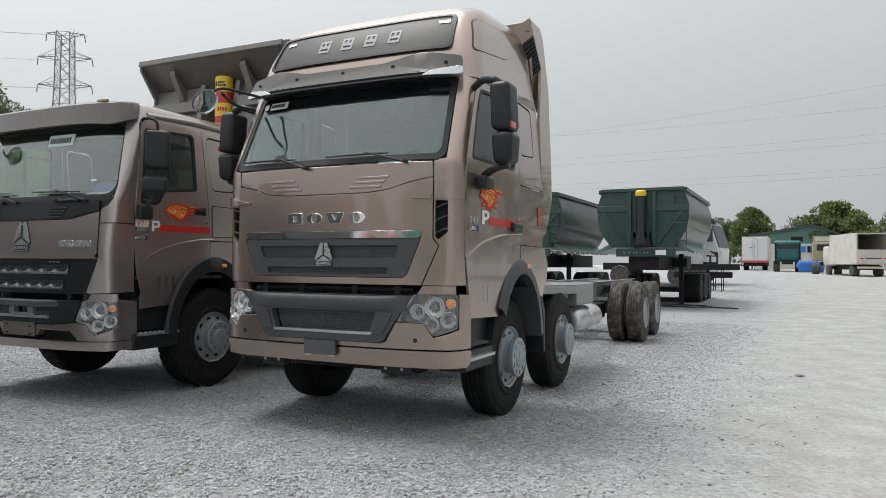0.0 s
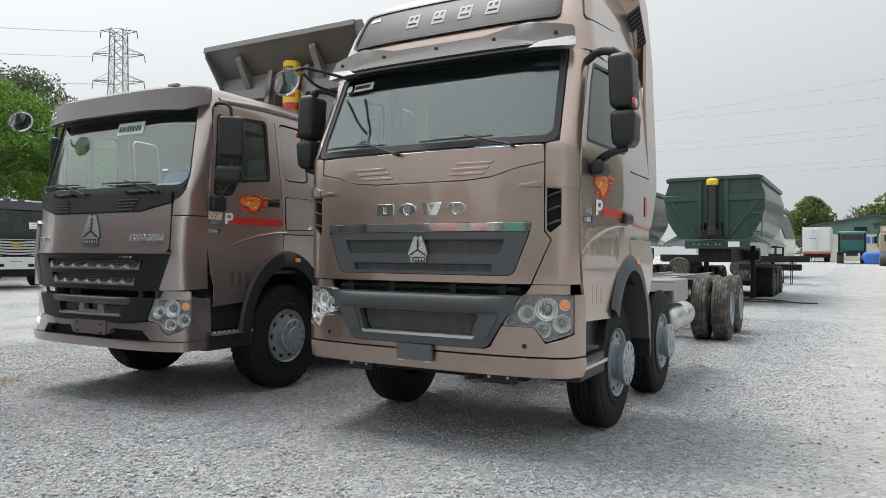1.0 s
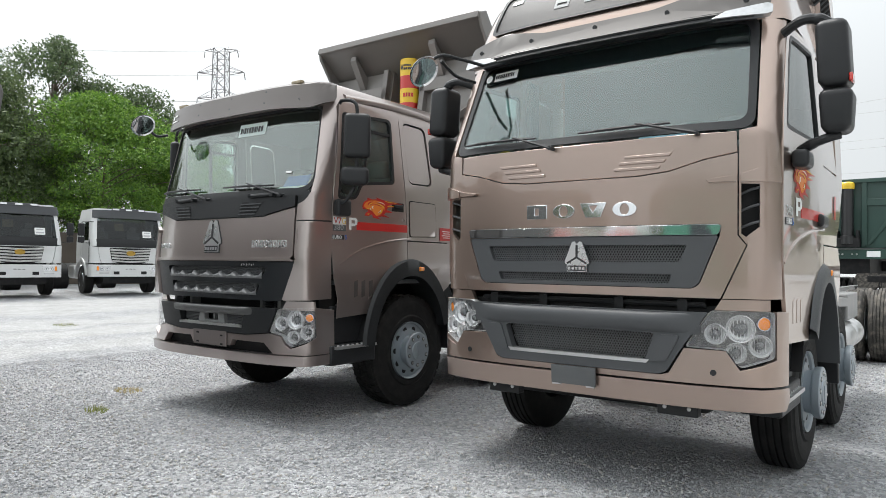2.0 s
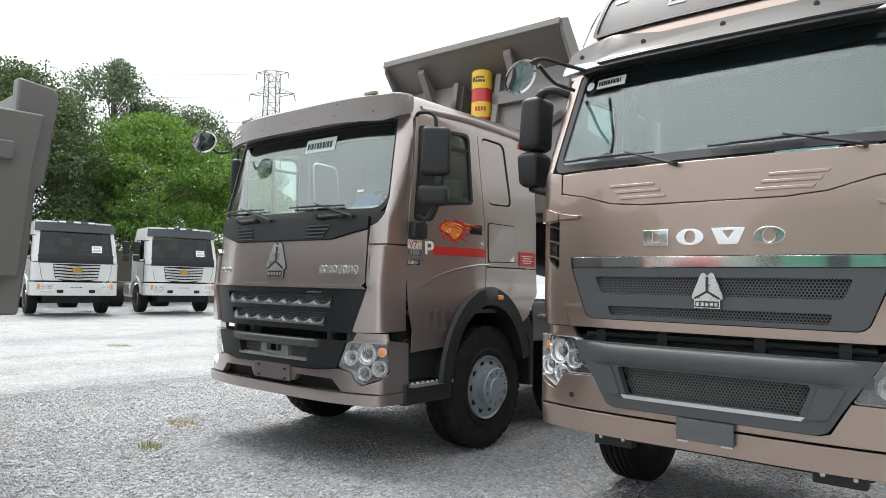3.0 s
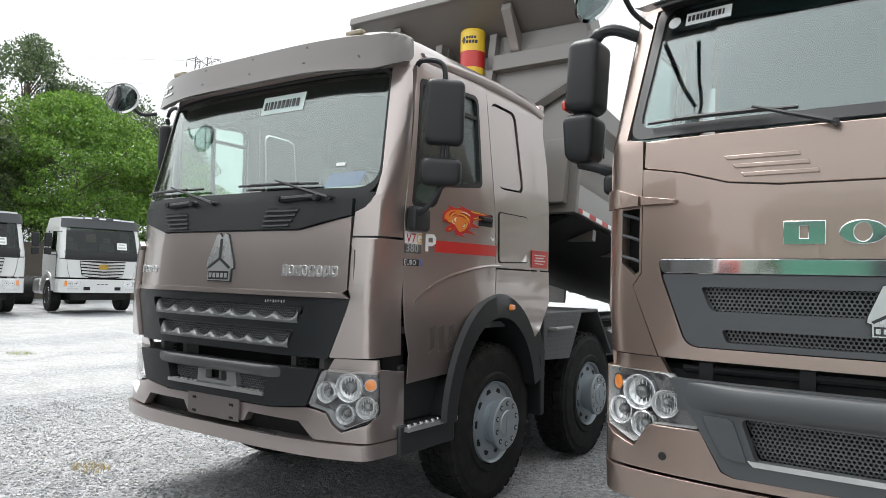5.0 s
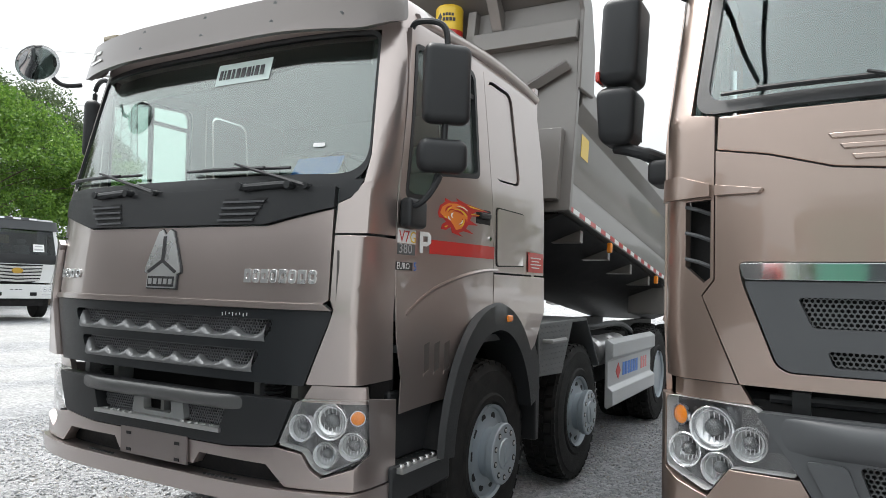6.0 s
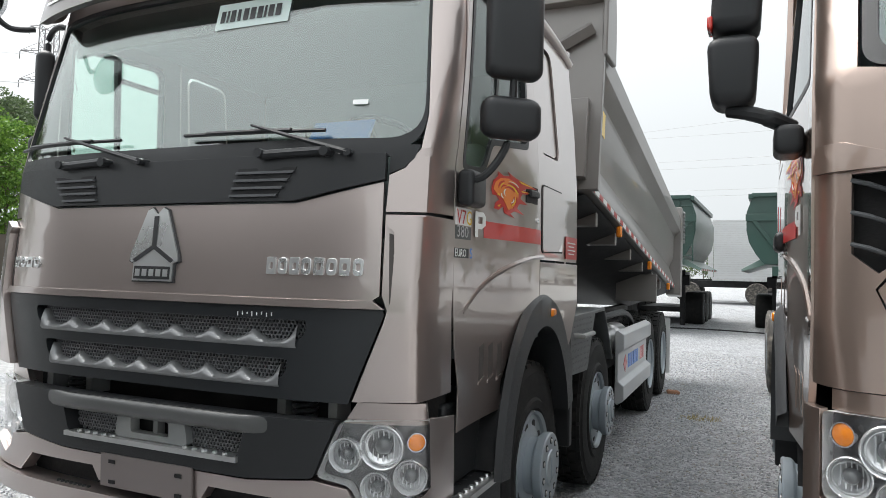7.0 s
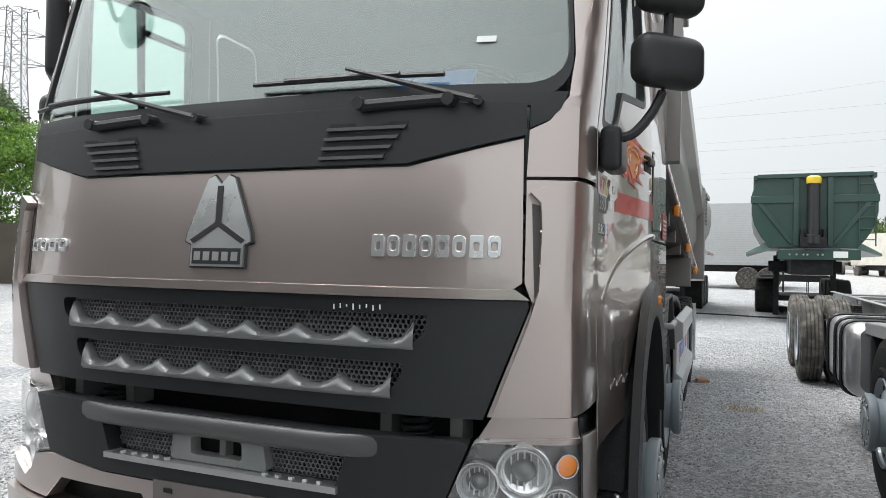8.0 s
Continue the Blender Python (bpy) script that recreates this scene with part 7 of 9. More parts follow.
def narrow_front(root, base, y0, y1, amount, ztop, zsoft):
    """The cab is narrower at its front corners than at the door's rear edge."""
    near = {"corner_panel", "under_flap", "bumper", "headlamp", "door"}

    def bend(ob):
        for v in ob.data.vertices:
            x, y, z = v.co
            k = max(0.0, min(1.0, (y - y0) / (y1 - y0)))
            k = k * k * (3 - 2 * k)
            up = max(0.0, min(1.0, (ztop - z) / zsoft))
            if abs(x) > base:
                v.co.x = math.copysign(base + (abs(x) - base) * (1 - (1 - k) * amount * up), x)
        for c in ob.children:
            if c.matrix_basis.is_identity:
                bend(c)

    for c in root.children:
        if c.name.split(".")[0] in near:
            bend(c)


truck_a = chassis_truck()
narrow_front(truck_a, 1.1, 0.2, 1.2, 0.33, 3.3, 0.3)
truck_b = dump_truck()
narrow_front(truck_b, 1.15, 0.45, 1.35, 0.8, 2.9, 0.9)
for arm in truck_b.children:
    if arm.name.split(".")[0] == "mirror_arm":
        arm.matrix_basis = pose(-0.045 if arm.data.vertices[0].co.x > 0 else 0.045, 0, 0)

# ---- the rest of the yard ----
def ground_height(x, y):
    r = math.hypot(x - 1, y + 1)
    return 0.015 * min(max(0.0, r - 9.0), 75.0)


def simple_wheel(parent, x, y, z, r, w, tyre_mat, rim_mat, name="wheel"):
    bm = bmesh.new()
    sg = 1 if x > 0 else -1
    a, b = x, x - sg * w
    lathe(bm, [(a, r * 0.55), (a + sg * 0.005, r * 0.7), (a - sg * 0.01, r * 0.95), (a - sg * 0.04, r), (b + sg * 0.04, r), (b, r * 0.94), (b, r * 0.5)], 32, "x", 0, (0, y, z))
    wh = part(name, bm, tyre_mat, parent, "black lorry wheel")
    bm = bmesh.new()
    lathe(bm, [(a - sg * 0.03, r * 0.56), (a + sg * 0.004, r * 0.54), (a - sg * 0.06, r * 0.46), (a - sg * 0.08, r * 0.3), (a - sg * 0.01, r * 0.26), (a - sg * 0.01, 0.0)], 24, "x", 0, (0, y, z), close=False)
    part("rim", bm, rim_mat, wh)


def trailer():
    """Dark green tipping trailer with a half-round body, hoist at the front, landing legs and three axles."""
    x0, y0 = -0.70, 16.55
    T = thing("tipper_trailer", pose(x0, y0, ground_height(x0, y0 + 4) - 0.12), "dark green tipping trailer with half-round body and black hoist", "trailer", "green tipping trailers")
    L = 5.6
    prof = [(-1.2, 3.62), (-1.34, 3.2), (-1.34, 2.75), (-1.28, 2.45), (-1.12, 2.15), (-0.92, 1.9), (0.92, 1.9), (1.12, 2.15), (1.28, 2.45), (1.34, 2.75), (1.34, 3.2), (1.2, 3.62)]
    inner = [(x * 0.95, z + (0.05 if z < 2.2 else 0.0)) for x, z in prof]
    bm = bmesh.new()
    lo = [[bm.verts.new((x, yy, z)) for x, z in prof] for yy in (0.0, L)]
    li = [[bm.verts.new((x, yy, z)) for x, z in inner] for yy in (0.0, L)]
    n = len(prof)
    for k in range(n - 1):
        bm.faces.new((lo[0][k], lo[0][k + 1], lo[1][k + 1], lo[1][k]))
        bm.faces.new((li[0][k], li[0][k + 1], li[1][k + 1], li[1][k]))
    for k in (0, n - 1):
        bm.faces.new((lo[0][k], lo[1][k], li[1][k], li[0][k]))
    bm.faces.new(lo[1])
    part("body", bm, GREEN_GLOSS, T, "dark green half-round body", sharp=40)
    bm = bmesh.new()
    prism(bm, prof, "y", -0.04, 0.02)
    fw = part("front_wall", bm, GREEN, T, "dark green front wall with braces", bevel=0.01)
    rows = [(-1.22, 1.22, -0.14, 0.1, 3.58, 3.68), (-1.36, -0.36, -0.1, -0.04, 2.98, 3.16), (0.36, 1.36, -0.1, -0.04, 2.98, 3.16), (-0.42, -0.3, -0.12, -0.04, 1.95, 3.6), (0.3, 0.42, -0.12, -0.04, 1.95, 3.6)]
    for r in rows:
        part("wall_rib", boxes(r), GREEN, fw, bevel=0.01)
    for sg in (1, -1):
        bm = bmesh.new()
        prism(bm, [(sg * 0.4, 2.0), (sg * 0.5, 2.0), (sg * 1.22, 2.98), (sg * 1.1, 2.98)], "y", -0.09, -0.04)
        part("brace", bm, GREEN, fw, bevel=0.008)
        bm = bmesh.new()
        prism(bm, [(sg * 1.0, 2.05), (sg * 1.46, 1.78), (sg * 1.46, 1.72), (sg * 0.9, 1.9)], "y", 0.25, L - 0.1)
        part("side_skirt", bm, GREEN_PALE, T, "sloping green skirt plate", bevel=0.006)
        tp = bmesh.new()
        for i in range(17):
            box(tp, *sorted((sg * 1.455, sg * 1.466)), 0.4 + i * 0.3, 0.55 + i * 0.3, 1.72, 1.77, i % 2)
        tagged(part("reflective_tape", tp, [WHITE_FILM, RED], T, "red and white tape on the skirt"), kind="stuff")
        part("top_rail", boxes((*sorted((sg * 1.18, sg * 1.3)), -0.1, L, 3.54, 3.66)), GREEN, T, bevel=0.01)
        leg = boxes((*sorted((sg * 0.63, sg * 0.77)), 2.8, 2.95, 0.05, 1.75))
        lg = part("landing_leg", leg, DARK, T, "dark landing leg", bevel=0.01)
        part("foot_plate", boxes((*sorted((sg * 0.55, sg * 0.85)), 2.7, 3.05, 0.0, 0.05)), DARK, lg)
        for y in (3.9, 5.1, 6.3):
            simple_wheel(T, sg * 1.22, y, 0.54, 0.54, 0.55, RUBBER, RIM)
        bm = bmesh.new()
        for i in range(6):
            tube(bm, [(0.95, -0.08, 2.1 + i * 0.26), (1.28, -0.08, 2.1 + i * 0.26)], 0.014, 6)
        if sg > 0:
            tube(bm, [(0.95, -0.08, 1.95), (0.95, -0.08, 3.62)], 0.016, 6)
            tube(bm, [(1.28, -0.08, 1.95), (1.28, -0.08, 3.3)], 0.016, 6)
            part("ladder", bm, GREEN, T, "green rung ladder")
        else:
            bm.free()
    part("chassis", boxes((-0.45, 0.45, 0.2, 7.0, 1.25, 1.72), (-0.9, 0.9, 2.7, 3.05, 1.3, 1.6), (-1.0, 1.0, 3.6, 6.6, 0.45, 0.6)), DARK, T, "dark trailer chassis", bevel=0.02)
    pn = part("coupling_panel", boxes((-0.75, 0.98, -0.16, -0.02, 1.62, 1.86)), GREEN, T, "green panel with couplings and a white plate", bevel=0.01)
    part("white_plate", boxes((0.42, 0.72, -0.17, -0.163, 1.67, 1.82)), WHITE_FILM, pn)
    cp = bmesh.new()
    for u in (-0.5, -0.35, -0.2, -0.12, 0.1, 0.2):
        lathe(cp, [(-0.21, 0.02), (-0.16, 0.025)], 10, "y", centre=(u, 0, 1.74))
    pieces("coupling", cp, BRUSHED, pn, "small bright coupling")
    bm = bmesh.new()
    lathe(bm, [(2.0, 0.0), (2.0, 0.18), (2.2, 0.18), (2.22, 0.14), (3.42, 0.14), (3.42, 0.0)], 28, "z", 0, (0, -0.2, 0), close=False)
    lathe(bm, [(3.42, 0.155), (3.5, 0.165), (3.56, 0.16), (3.6, 0.12), (3.6, 0.0)], 28, "z", 1, (0, -0.2, 0), close=False)
    h = part("hoist", bm, [SATINBLACK_G, YELLOW], T, "black hoist cylinder with a yellow cap")
    part("hoist_cradle", boxes((-0.28, 0.28, -0.32, -0.04, 1.92, 2.15), (-0.26, -0.2, -0.3, -0.04, 1.92, 2.35), (0.2, 0.26, -0.3, -0.04, 1.92, 2.35)), DARK, h, bevel=0.01)
    return T


GREEN_GLOSS = surface("glossy_green_paint", (0.018, 0.048, 0.038), 0.36, 0.0, 0.2, 0.12, 1.2, 0.03, 40, 0.2, (0.2, 0.22, 0.2))
GREEN_PALE = surface("dusty_green_paint", (0.12, 0.19, 0.165), 0.4, 0.1, 0.3, 0.1, 1.2, 0.03, 40, 0.3, (0.3, 0.32, 0.3))
SATINBLACK_G = surface("hoist_black", (0.014, 0.014, 0.015), 0.35, 0.0, 0.2, 0.1, 3.0)
tr_main = trailer()
x2, y2 = -4.6, 16.7
copy_thing(tr_main, pose(x2, y2, ground_height(x2, y2 + 4) - 0.12))


def white_truck():
    """White chassis cab with dark windscreen, slatted silver grille and a roof with three small lamps."""
    x0, y0 = -21.2, 8.05
    T = thing("white_truck", pose(x0, y0, ground_height(x0, y0) + 0.04, 0, 0, 80), "white truck cab with grey visor and silver slatted grille", "truck", "white trucks under the trees")
    f0 = lin([(0.4, 0.0), (1.75, 0.0), (2.65, 0.28), (2.95, 0.34)])
    wd = lin([(0.4, 1.22), (1.8, 1.22), (2.7, 1.14), (2.95, 1.08)])
    skin, along = shell(f0, wd, lambda z: 0.16, 0.06)
    sd = lambda u, v, o: (wd(v) + o, u, v)
    W = WHITE
    part("front_panel", panel([(-1.02, 1.62), (1.02, 1.62), (0.98, 1.3), (0.92, 1.08), (-0.92, 1.08), (-0.98, 1.3)], skin, 0.04, 0.15), W, T, "white front panel", bevel=0.01)
    gr = part("grille", panel(rounded([(-0.68, 1.6), (0.68, 1.6), (0.6, 1.15), (0.4, 1.08), (-0.4, 1.08), (-0.6, 1.15)], 0.04), raised(skin, 0.02), 0.03, 0.15), DARK, T, "dark grille with silver slats")
    for i in range(5):
        z = 1.55 - i * 0.095
        w = 0.66 - i * 0.018
        part("slat", panel([(-w, z + 0.02), (0, z - 0.02), (w, z + 0.02), (w, z - 0.04), (0, z - 0.075), (-w, z - 0.04)], raised(skin, 0.045), 0.03, 0.2), BRUSHED, gr, bevel=0.006)
    part("badge", panel(oval(0, 1.42, 0.15, 0.085), raised(skin, 0.055), 0.02, 0), GOLD, gr, "oval gold badge")
    part("windscreen_surround", panel([(-1.08, 1.9), (1.08, 1.9), (1.08, 1.64), (0.8, 1.63), (-0.8, 1.63), (-1.08, 1.64)], raised(skin, 0.004), 0.03, 0.15), PLASTIC, T, "black cowl")
    g = part("windscreen", panel(rounded([(-1.07, 1.9), (1.07, 1.9), (1.0, 2.62), (-1.0, 2.62)], 0.05), skin, 0.01, 0.15), TINTGLASS, T, "dark windscreen glass")
    g.visible_shadow = False
    vs = part("visor", panel([(-1.12, 2.9), (1.12, 2.9), (1.14, 2.62), (-1.14, 2.62)], raised(skin, 0.06), 0.05, 0.15), DARKGREY, T, "dark grey roof visor", bevel=0.015)
    part("roof_lamp_bar", panel([(-0.52, 2.97), (0.52, 2.97), (0.56, 2.88), (-0.56, 2.88)], raised(skin, 0.07), 0.08, 0.15), DARKGREY, vs, bevel=0.01)
    for u in (-0.42, 0, 0.42):
        part("roof_lamp", panel(rounded(rect(u - 0.1, u + 0.1, 2.905, 2.955), 0.01), raised(skin, 0.085), 0.03, 0), LAMPBOWL, vs)
    e = along(1.9, 2.8)
    bm = bmesh.new()
    n = 30
    rings = []
    for z in (2.62, 2.8, 2.9, 2.95):
        e = along(1.95, z)
        rings.append([bm.verts.new(skin(-e + 2 * e * k / n, z, -0.01)) for k in range(n + 1)])
    for i in range(3):
        for k in range(n):
            bm.faces.new((rings[i][k], rings[i][k + 1], rings[i + 1][k + 1], rings[i + 1][k]))
    bm.faces.new(rings[-1])
    part("roof", bm, W, T)
    for sg in (1, -1):
        mp = sd if sg > 0 else flip(sd)
        fm = skin if sg > 0 else flip(skin)
        part("corner_panel", panel([(1.03, 1.62), (along(0.3, 1.6), 1.66), (along(0.3, 1.2), 1.08), (0.93, 1.08), (0.99, 1.3)], raised(fm, 0.02), 0.04, 0.08), W, T, bevel=0.01)
        part("pillar", panel([(1.075, 1.66), (along(0.3, 1.66), 1.66), (along(0.55, 2.62), 2.62), (1.005, 2.62)], raised(fm, 0.004), 0.03, 0.08), W, T)
        win = rounded([(0.5, 1.85), (0.68, 2.5), (1.2, 2.52), (1.2, 1.85)], 0.05)
        d = part("door", panel([(0.31, 1.08), (0.31, 1.66), (0.58, 2.62), (1.3, 2.62), (1.3, 1.1), (0.9, 1.08)], mp, 0.03, 0.15, [win]), W, T, "white cab door")
        gl = part("window", panel(win, raised(mp, -0.01), 0.006, 0.2), TINTGLASS, d)
        gl.visible_shadow = False
        part("door_trim", panel([(0.3, 1.1), (0.42, 1.1), (0.42, 1.9), (0.3, 1.75)], raised(mp, 0.01), 0.01, 0.15), PLASTIC, d)
        part("quarter_panel", panel([(1.31, 1.1), (1.95, 1.1), (1.95, 2.62), (1.31, 2.62)], mp, 0.03, 0.2), W, T)
        arc = [(1.35 + 0.62 * math.cos(a), 0.55 + 0.6 * math.sin(a)) for a in [radians(v) for v in range(170, 9, -16)]]
        arc_o = [(1.35 + 0.72 * math.cos(a), 0.55 + 0.72 * math.sin(a)) for a in [radians(v) for v in range(10, 171, 16)]]
        part("fender", panel(arc + arc_o, raised(mp, 0.03), 0.12, 0.0), W, T, bevel=0.01)
        bm = softbox(0.2, 0.1, 0.42, 0.03)
        bmesh.ops.translate(bm, vec=(sg * 1.5, 0.3, 2.2), verts=bm.verts)
        mr = part("mirror", bm, PLASTIC, T, "black mirror on an arm")
        bm = softbox(0.2, 0.1, 0.2, 0.03)
        bmesh.ops.translate(bm, vec=(sg * 1.5, 0.3, 1.86), verts=bm.verts)
        part("lower_mirror", bm, PLASTIC, mr)
        bm = bmesh.new()
        tube(bm, [(sg * 1.1, 0.35, 2.48), (sg * 1.48, 0.3, 2.46), (sg * 1.48, 0.3, 1.75), (sg * 1.2, 0.36, 1.76)], 0.016, 6)
        part("mirror_arm", bm, PLASTIC, mr)
        lp = rounded([(0.62, 0.98), (1.05, 0.99), (1.08, 0.8), (0.66, 0.8)], 0.02)
        h = part("headlamp", panel(lp, raised(fm, 0.045), 0.03, 0.1), LAMPBOWL, T, "clear headlamp")
        for u in (0.75, 0.9):
            lamp_round(h, fm, u, 0.89, 0.06, 0.03)
        part("indicator", panel(rect(0.99, 1.05, 0.83, 0.97), raised(fm, 0.05), 0.02, 0), AMBER, h)
        part("fog_lamp", panel(rounded(rect(0.68, 0.98, 0.72, 0.77), 0.01), raised(fm, 0.045), 0.02, 0.1), LAMPBOWL, T)
        part("bumper_hole", panel(rounded(rect(0.36, 0.54, 0.7, 0.8), 0.01), raised(fm, 0.042), 0.01, 0.1), DARK, T)
        for y in (1.35, 5.8):
            simple_wheel(T, sg * 1.2, y, 0.5, 0.5, 0.3 if y < 2 else 0.6, RUBBER, CHROME if y < 2 else RIM)
        part("frame_rail", boxes((*sorted((sg * 0.36, sg * 0.44)), 1.8, 7.4, 0.8, 1.05)), CHASSIS, T)
        bm = softbox(0.55, 0.9, 0.5, 0.1)
        bmesh.ops.translate(bm, vec=(sg * 0.85, 3.0, 0.75), verts=bm.verts)
        part("tank", bm, ALU, T, "rounded aluminium tank")
    e = along(0.45, 0.8)
    part("bumper", panel(rounded([(-e, 1.03), (e, 1.03), (e, 0.62), (-e, 0.62)], 0.03), raised(skin, 0.03), 0.06, 0.1), W, T, "white bumper", bevel=0.01)
    bars(T, "bumper_slot", [(u, u + 0.08, 0.87, 0.89) for u in (-0.16, -0.04, 0.08)], raised(skin, 0.036), DARK, "dark slots in the bumper", 0.004)
    part("underbody", boxes((-0.8, 0.8, 0.2, 2.2, 0.4, 1.2), (-0.9, 0.9, 1.25, 1.45, 0.35, 0.55)), DARK, T)
    part("cab_inside", boxes((-1.1, 1.1, 1.85, 1.92, 1.2, 2.6), (-1.1, 1.1, 0.3, 1.9, 1.2, 1.3), (-1.05, 1.05, 0.4, 0.8, 1.6, 1.9)), INTERIOR, T)
    seat(T, -0.55, 1.2, 1.5)
    seat(T, 0.55, 1.2, 1.5)
    bars(T, "windscreen_sticker", [(0.42, 0.72, 1.98, 2.2)], raised(skin, 0.006), WHITE_FILM, "white paper sheet behind the windscreen", 0.003)
    bars(T, "sticker_bar", [(0.47, 0.67, 2.12, 2.16), (0.45, 0.69, 2.02, 2.07)], raised(skin, 0.01), LIGHTGREY, "grey bars on the sheet", 0.002)
    bars(T, "cab_label", [(-0.4, -0.1, 2.2, 2.45)], raised(skin, -0.3), LABEL, "buff paper label in the cab", 0.003)
    return T


TAIL_GREY = surface("tail_grey_paint", (0.1, 0.094, 0.09), 0.45, 0.1, 0.15, 0.1, 1.2, 0.05, 120, 0.2, (0.2, 0.19, 0.17))
GOLD = surface("gold_badge", (0.55, 0.35, 0.08), 0.3, 0.9, 0.0, 0.05, 5.0)
LABEL = surface("buff_paper", (0.62, 0.48, 0.28), 0.8, 0.0, 0.0, 0.05, 5.0)
DARKGREY = surface("dark_grey_visor", (0.045, 0.048, 0.053), 0.45, 0.0, 0.2, 0.08, 3.0)
wt = white_truck()
copy_thing(wt, pose(-21.6, 4.7, ground_height(-21.6, 4.7) + 0.04, 0, 0, 81))


def parked_body():
    """Another dump truck, its tail towards the yard: a flared grey body, wider at the top."""
    T = thing("parked_dump_truck", pose(-2.62, -3.76, 0.0, 0, 0, 90), "grey-brown dump truck body seen from its tail", "truck")
    for sg in (1, -1):
        edge = [(1.254, 2.47), (1.2, 2.014), (1.155, 1.967), (1.143, 1.69), (1.1, 1.3), (1.0, 1.3), (1.03, 1.967), (1.05, 2.56), (1.22, 2.535), (1.244, 2.51)]
        bm = bmesh.new()
        prism(bm, [(sg * x, z) for x, z in edge], "y", 0.0, 0.09)
        part("tail_post", bm, TAIL_GREY, T, "flared post at the tail of the body", bevel=0.012)
        bm = bmesh.new()
        prism(bm, [(sg * 1.2, 2.55), (sg * 1.14, 1.97), (sg * 1.1, 1.3), (sg * 1.04, 1.3), (sg * 1.08, 1.97), (sg * 1.14, 2.55)], "y", 0.09, 5.2)
        w = part("side_wall", bm, TAIL_GREY, T, "grey-brown side wall", bevel=0.01)
        for y in (1.3, 2.6, 3.9):
            part("side_rib", boxes((*sorted((sg * 1.15, sg * 1.24)), y, y + 0.2, 1.35, 2.5)), TAIL_GREY, w, bevel=0.015)
        part("frame_rail", boxes((*sorted((sg * 0.36, sg * 0.45)), 0.9, 7.4, 0.9, 1.2)), DARK, T)
        for y in (2.3, 3.65):
            simple_wheel(T, sg * 1.22, y, 0.53, 0.53, 0.6, RUBBER, RIM)
        simple_wheel(T, sg * 1.2, 6.3, 0.53, 0.53, 0.3, RUBBER, RIM)
        part("cab_side", boxes((*sorted((sg * 1.13, sg * 1.2)), 5.5, 7.3, 0.9, 2.9)), TAIL_GREY, T, bevel=0.02)
    bm = bmesh.new()
    prism(bm, rounded([(-1.17, 2.37), (1.17, 2.37), (1.12, 2.06), (1.08, 1.5), (-1.08, 1.5), (-1.12, 2.06)], 0.02), "y", -0.06, 0.04)
    g = part("tailgate", bm, TAIL_GREY, T, "grey tailgate plate", bevel=0.012)
    part("gate_rail", boxes((-1.02, 1.02, -0.1, -0.06, 2.1, 2.2)), TAIL_GREY, g, bevel=0.01)
    part("body_floor", boxes((-1.03, 1.03, 0.09, 5.2, 1.32, 1.42)), TAIL_GREY, T)
    for y in (2.3, 3.65, 6.3):
        part("axle", boxes((-1.1, 1.1, y - 0.08, y + 0.08, 0.47, 0.63)), DARK, T)
    part("cab_back", boxes((-1.2, 1.2, 5.4, 5.5, 0.9, 2.9)), TAIL_GREY, T)
    part("cab_roof", boxes((-1.2, 1.2, 5.4, 7.3, 2.9, 2.98)), TAIL_GREY, T, bevel=0.02)
    part("cab_front", boxes((-1.2, 1.2, 7.3, 7.38, 0.7, 2.98)), TAIL_GREY, T, bevel=0.02)
    return T


parked_body()


def striped_box():
    x0, y0 = -3.6, 33.0
    T = thing("box_truck", pose(x0, y0, ground_height(x0, y0)), "white truck body with ribbed metal sides", "truck")
    bx = part("box_body", boxes((-0.5, 2.6, 0.0, 2.4, 1.25, 3.95)), WHITE, T, "white ribbed box", bevel=0.02)
    for i in range(24):
        part("rib", boxes((-0.48, 2.58, -0.03, 0.0, 1.35 + i * 0.105, 1.395 + i * 0.105)), ALU, bx)
    pieces("box_trim", boxes((-0.55, 2.65, -0.05, 0.0, 1.12, 1.27), (-0.55, 2.65, -0.05, 0.0, 3.93, 4.01), (-0.75, -0.52, -0.05, 0.1, 1.27, 3.93)), ALU, T)
    part("chassis", boxes((-2.6, 2.6, 0.4, 2.0, 0.8, 1.12)), DARK, T)
    for x in (-1.6, 1.4, 2.3):
        bm = bmesh.new()
        lathe(bm, [(-0.1, 0.3), (-0.12, 0.48), (-0.05, 0.52), (0.2, 0.52), (0.2, 0.3)], 28, "y", 0, (x, 0, 0.52))
        part("wheel", bm, RUBBER_DUSTY, T)
    return T


striped_box()


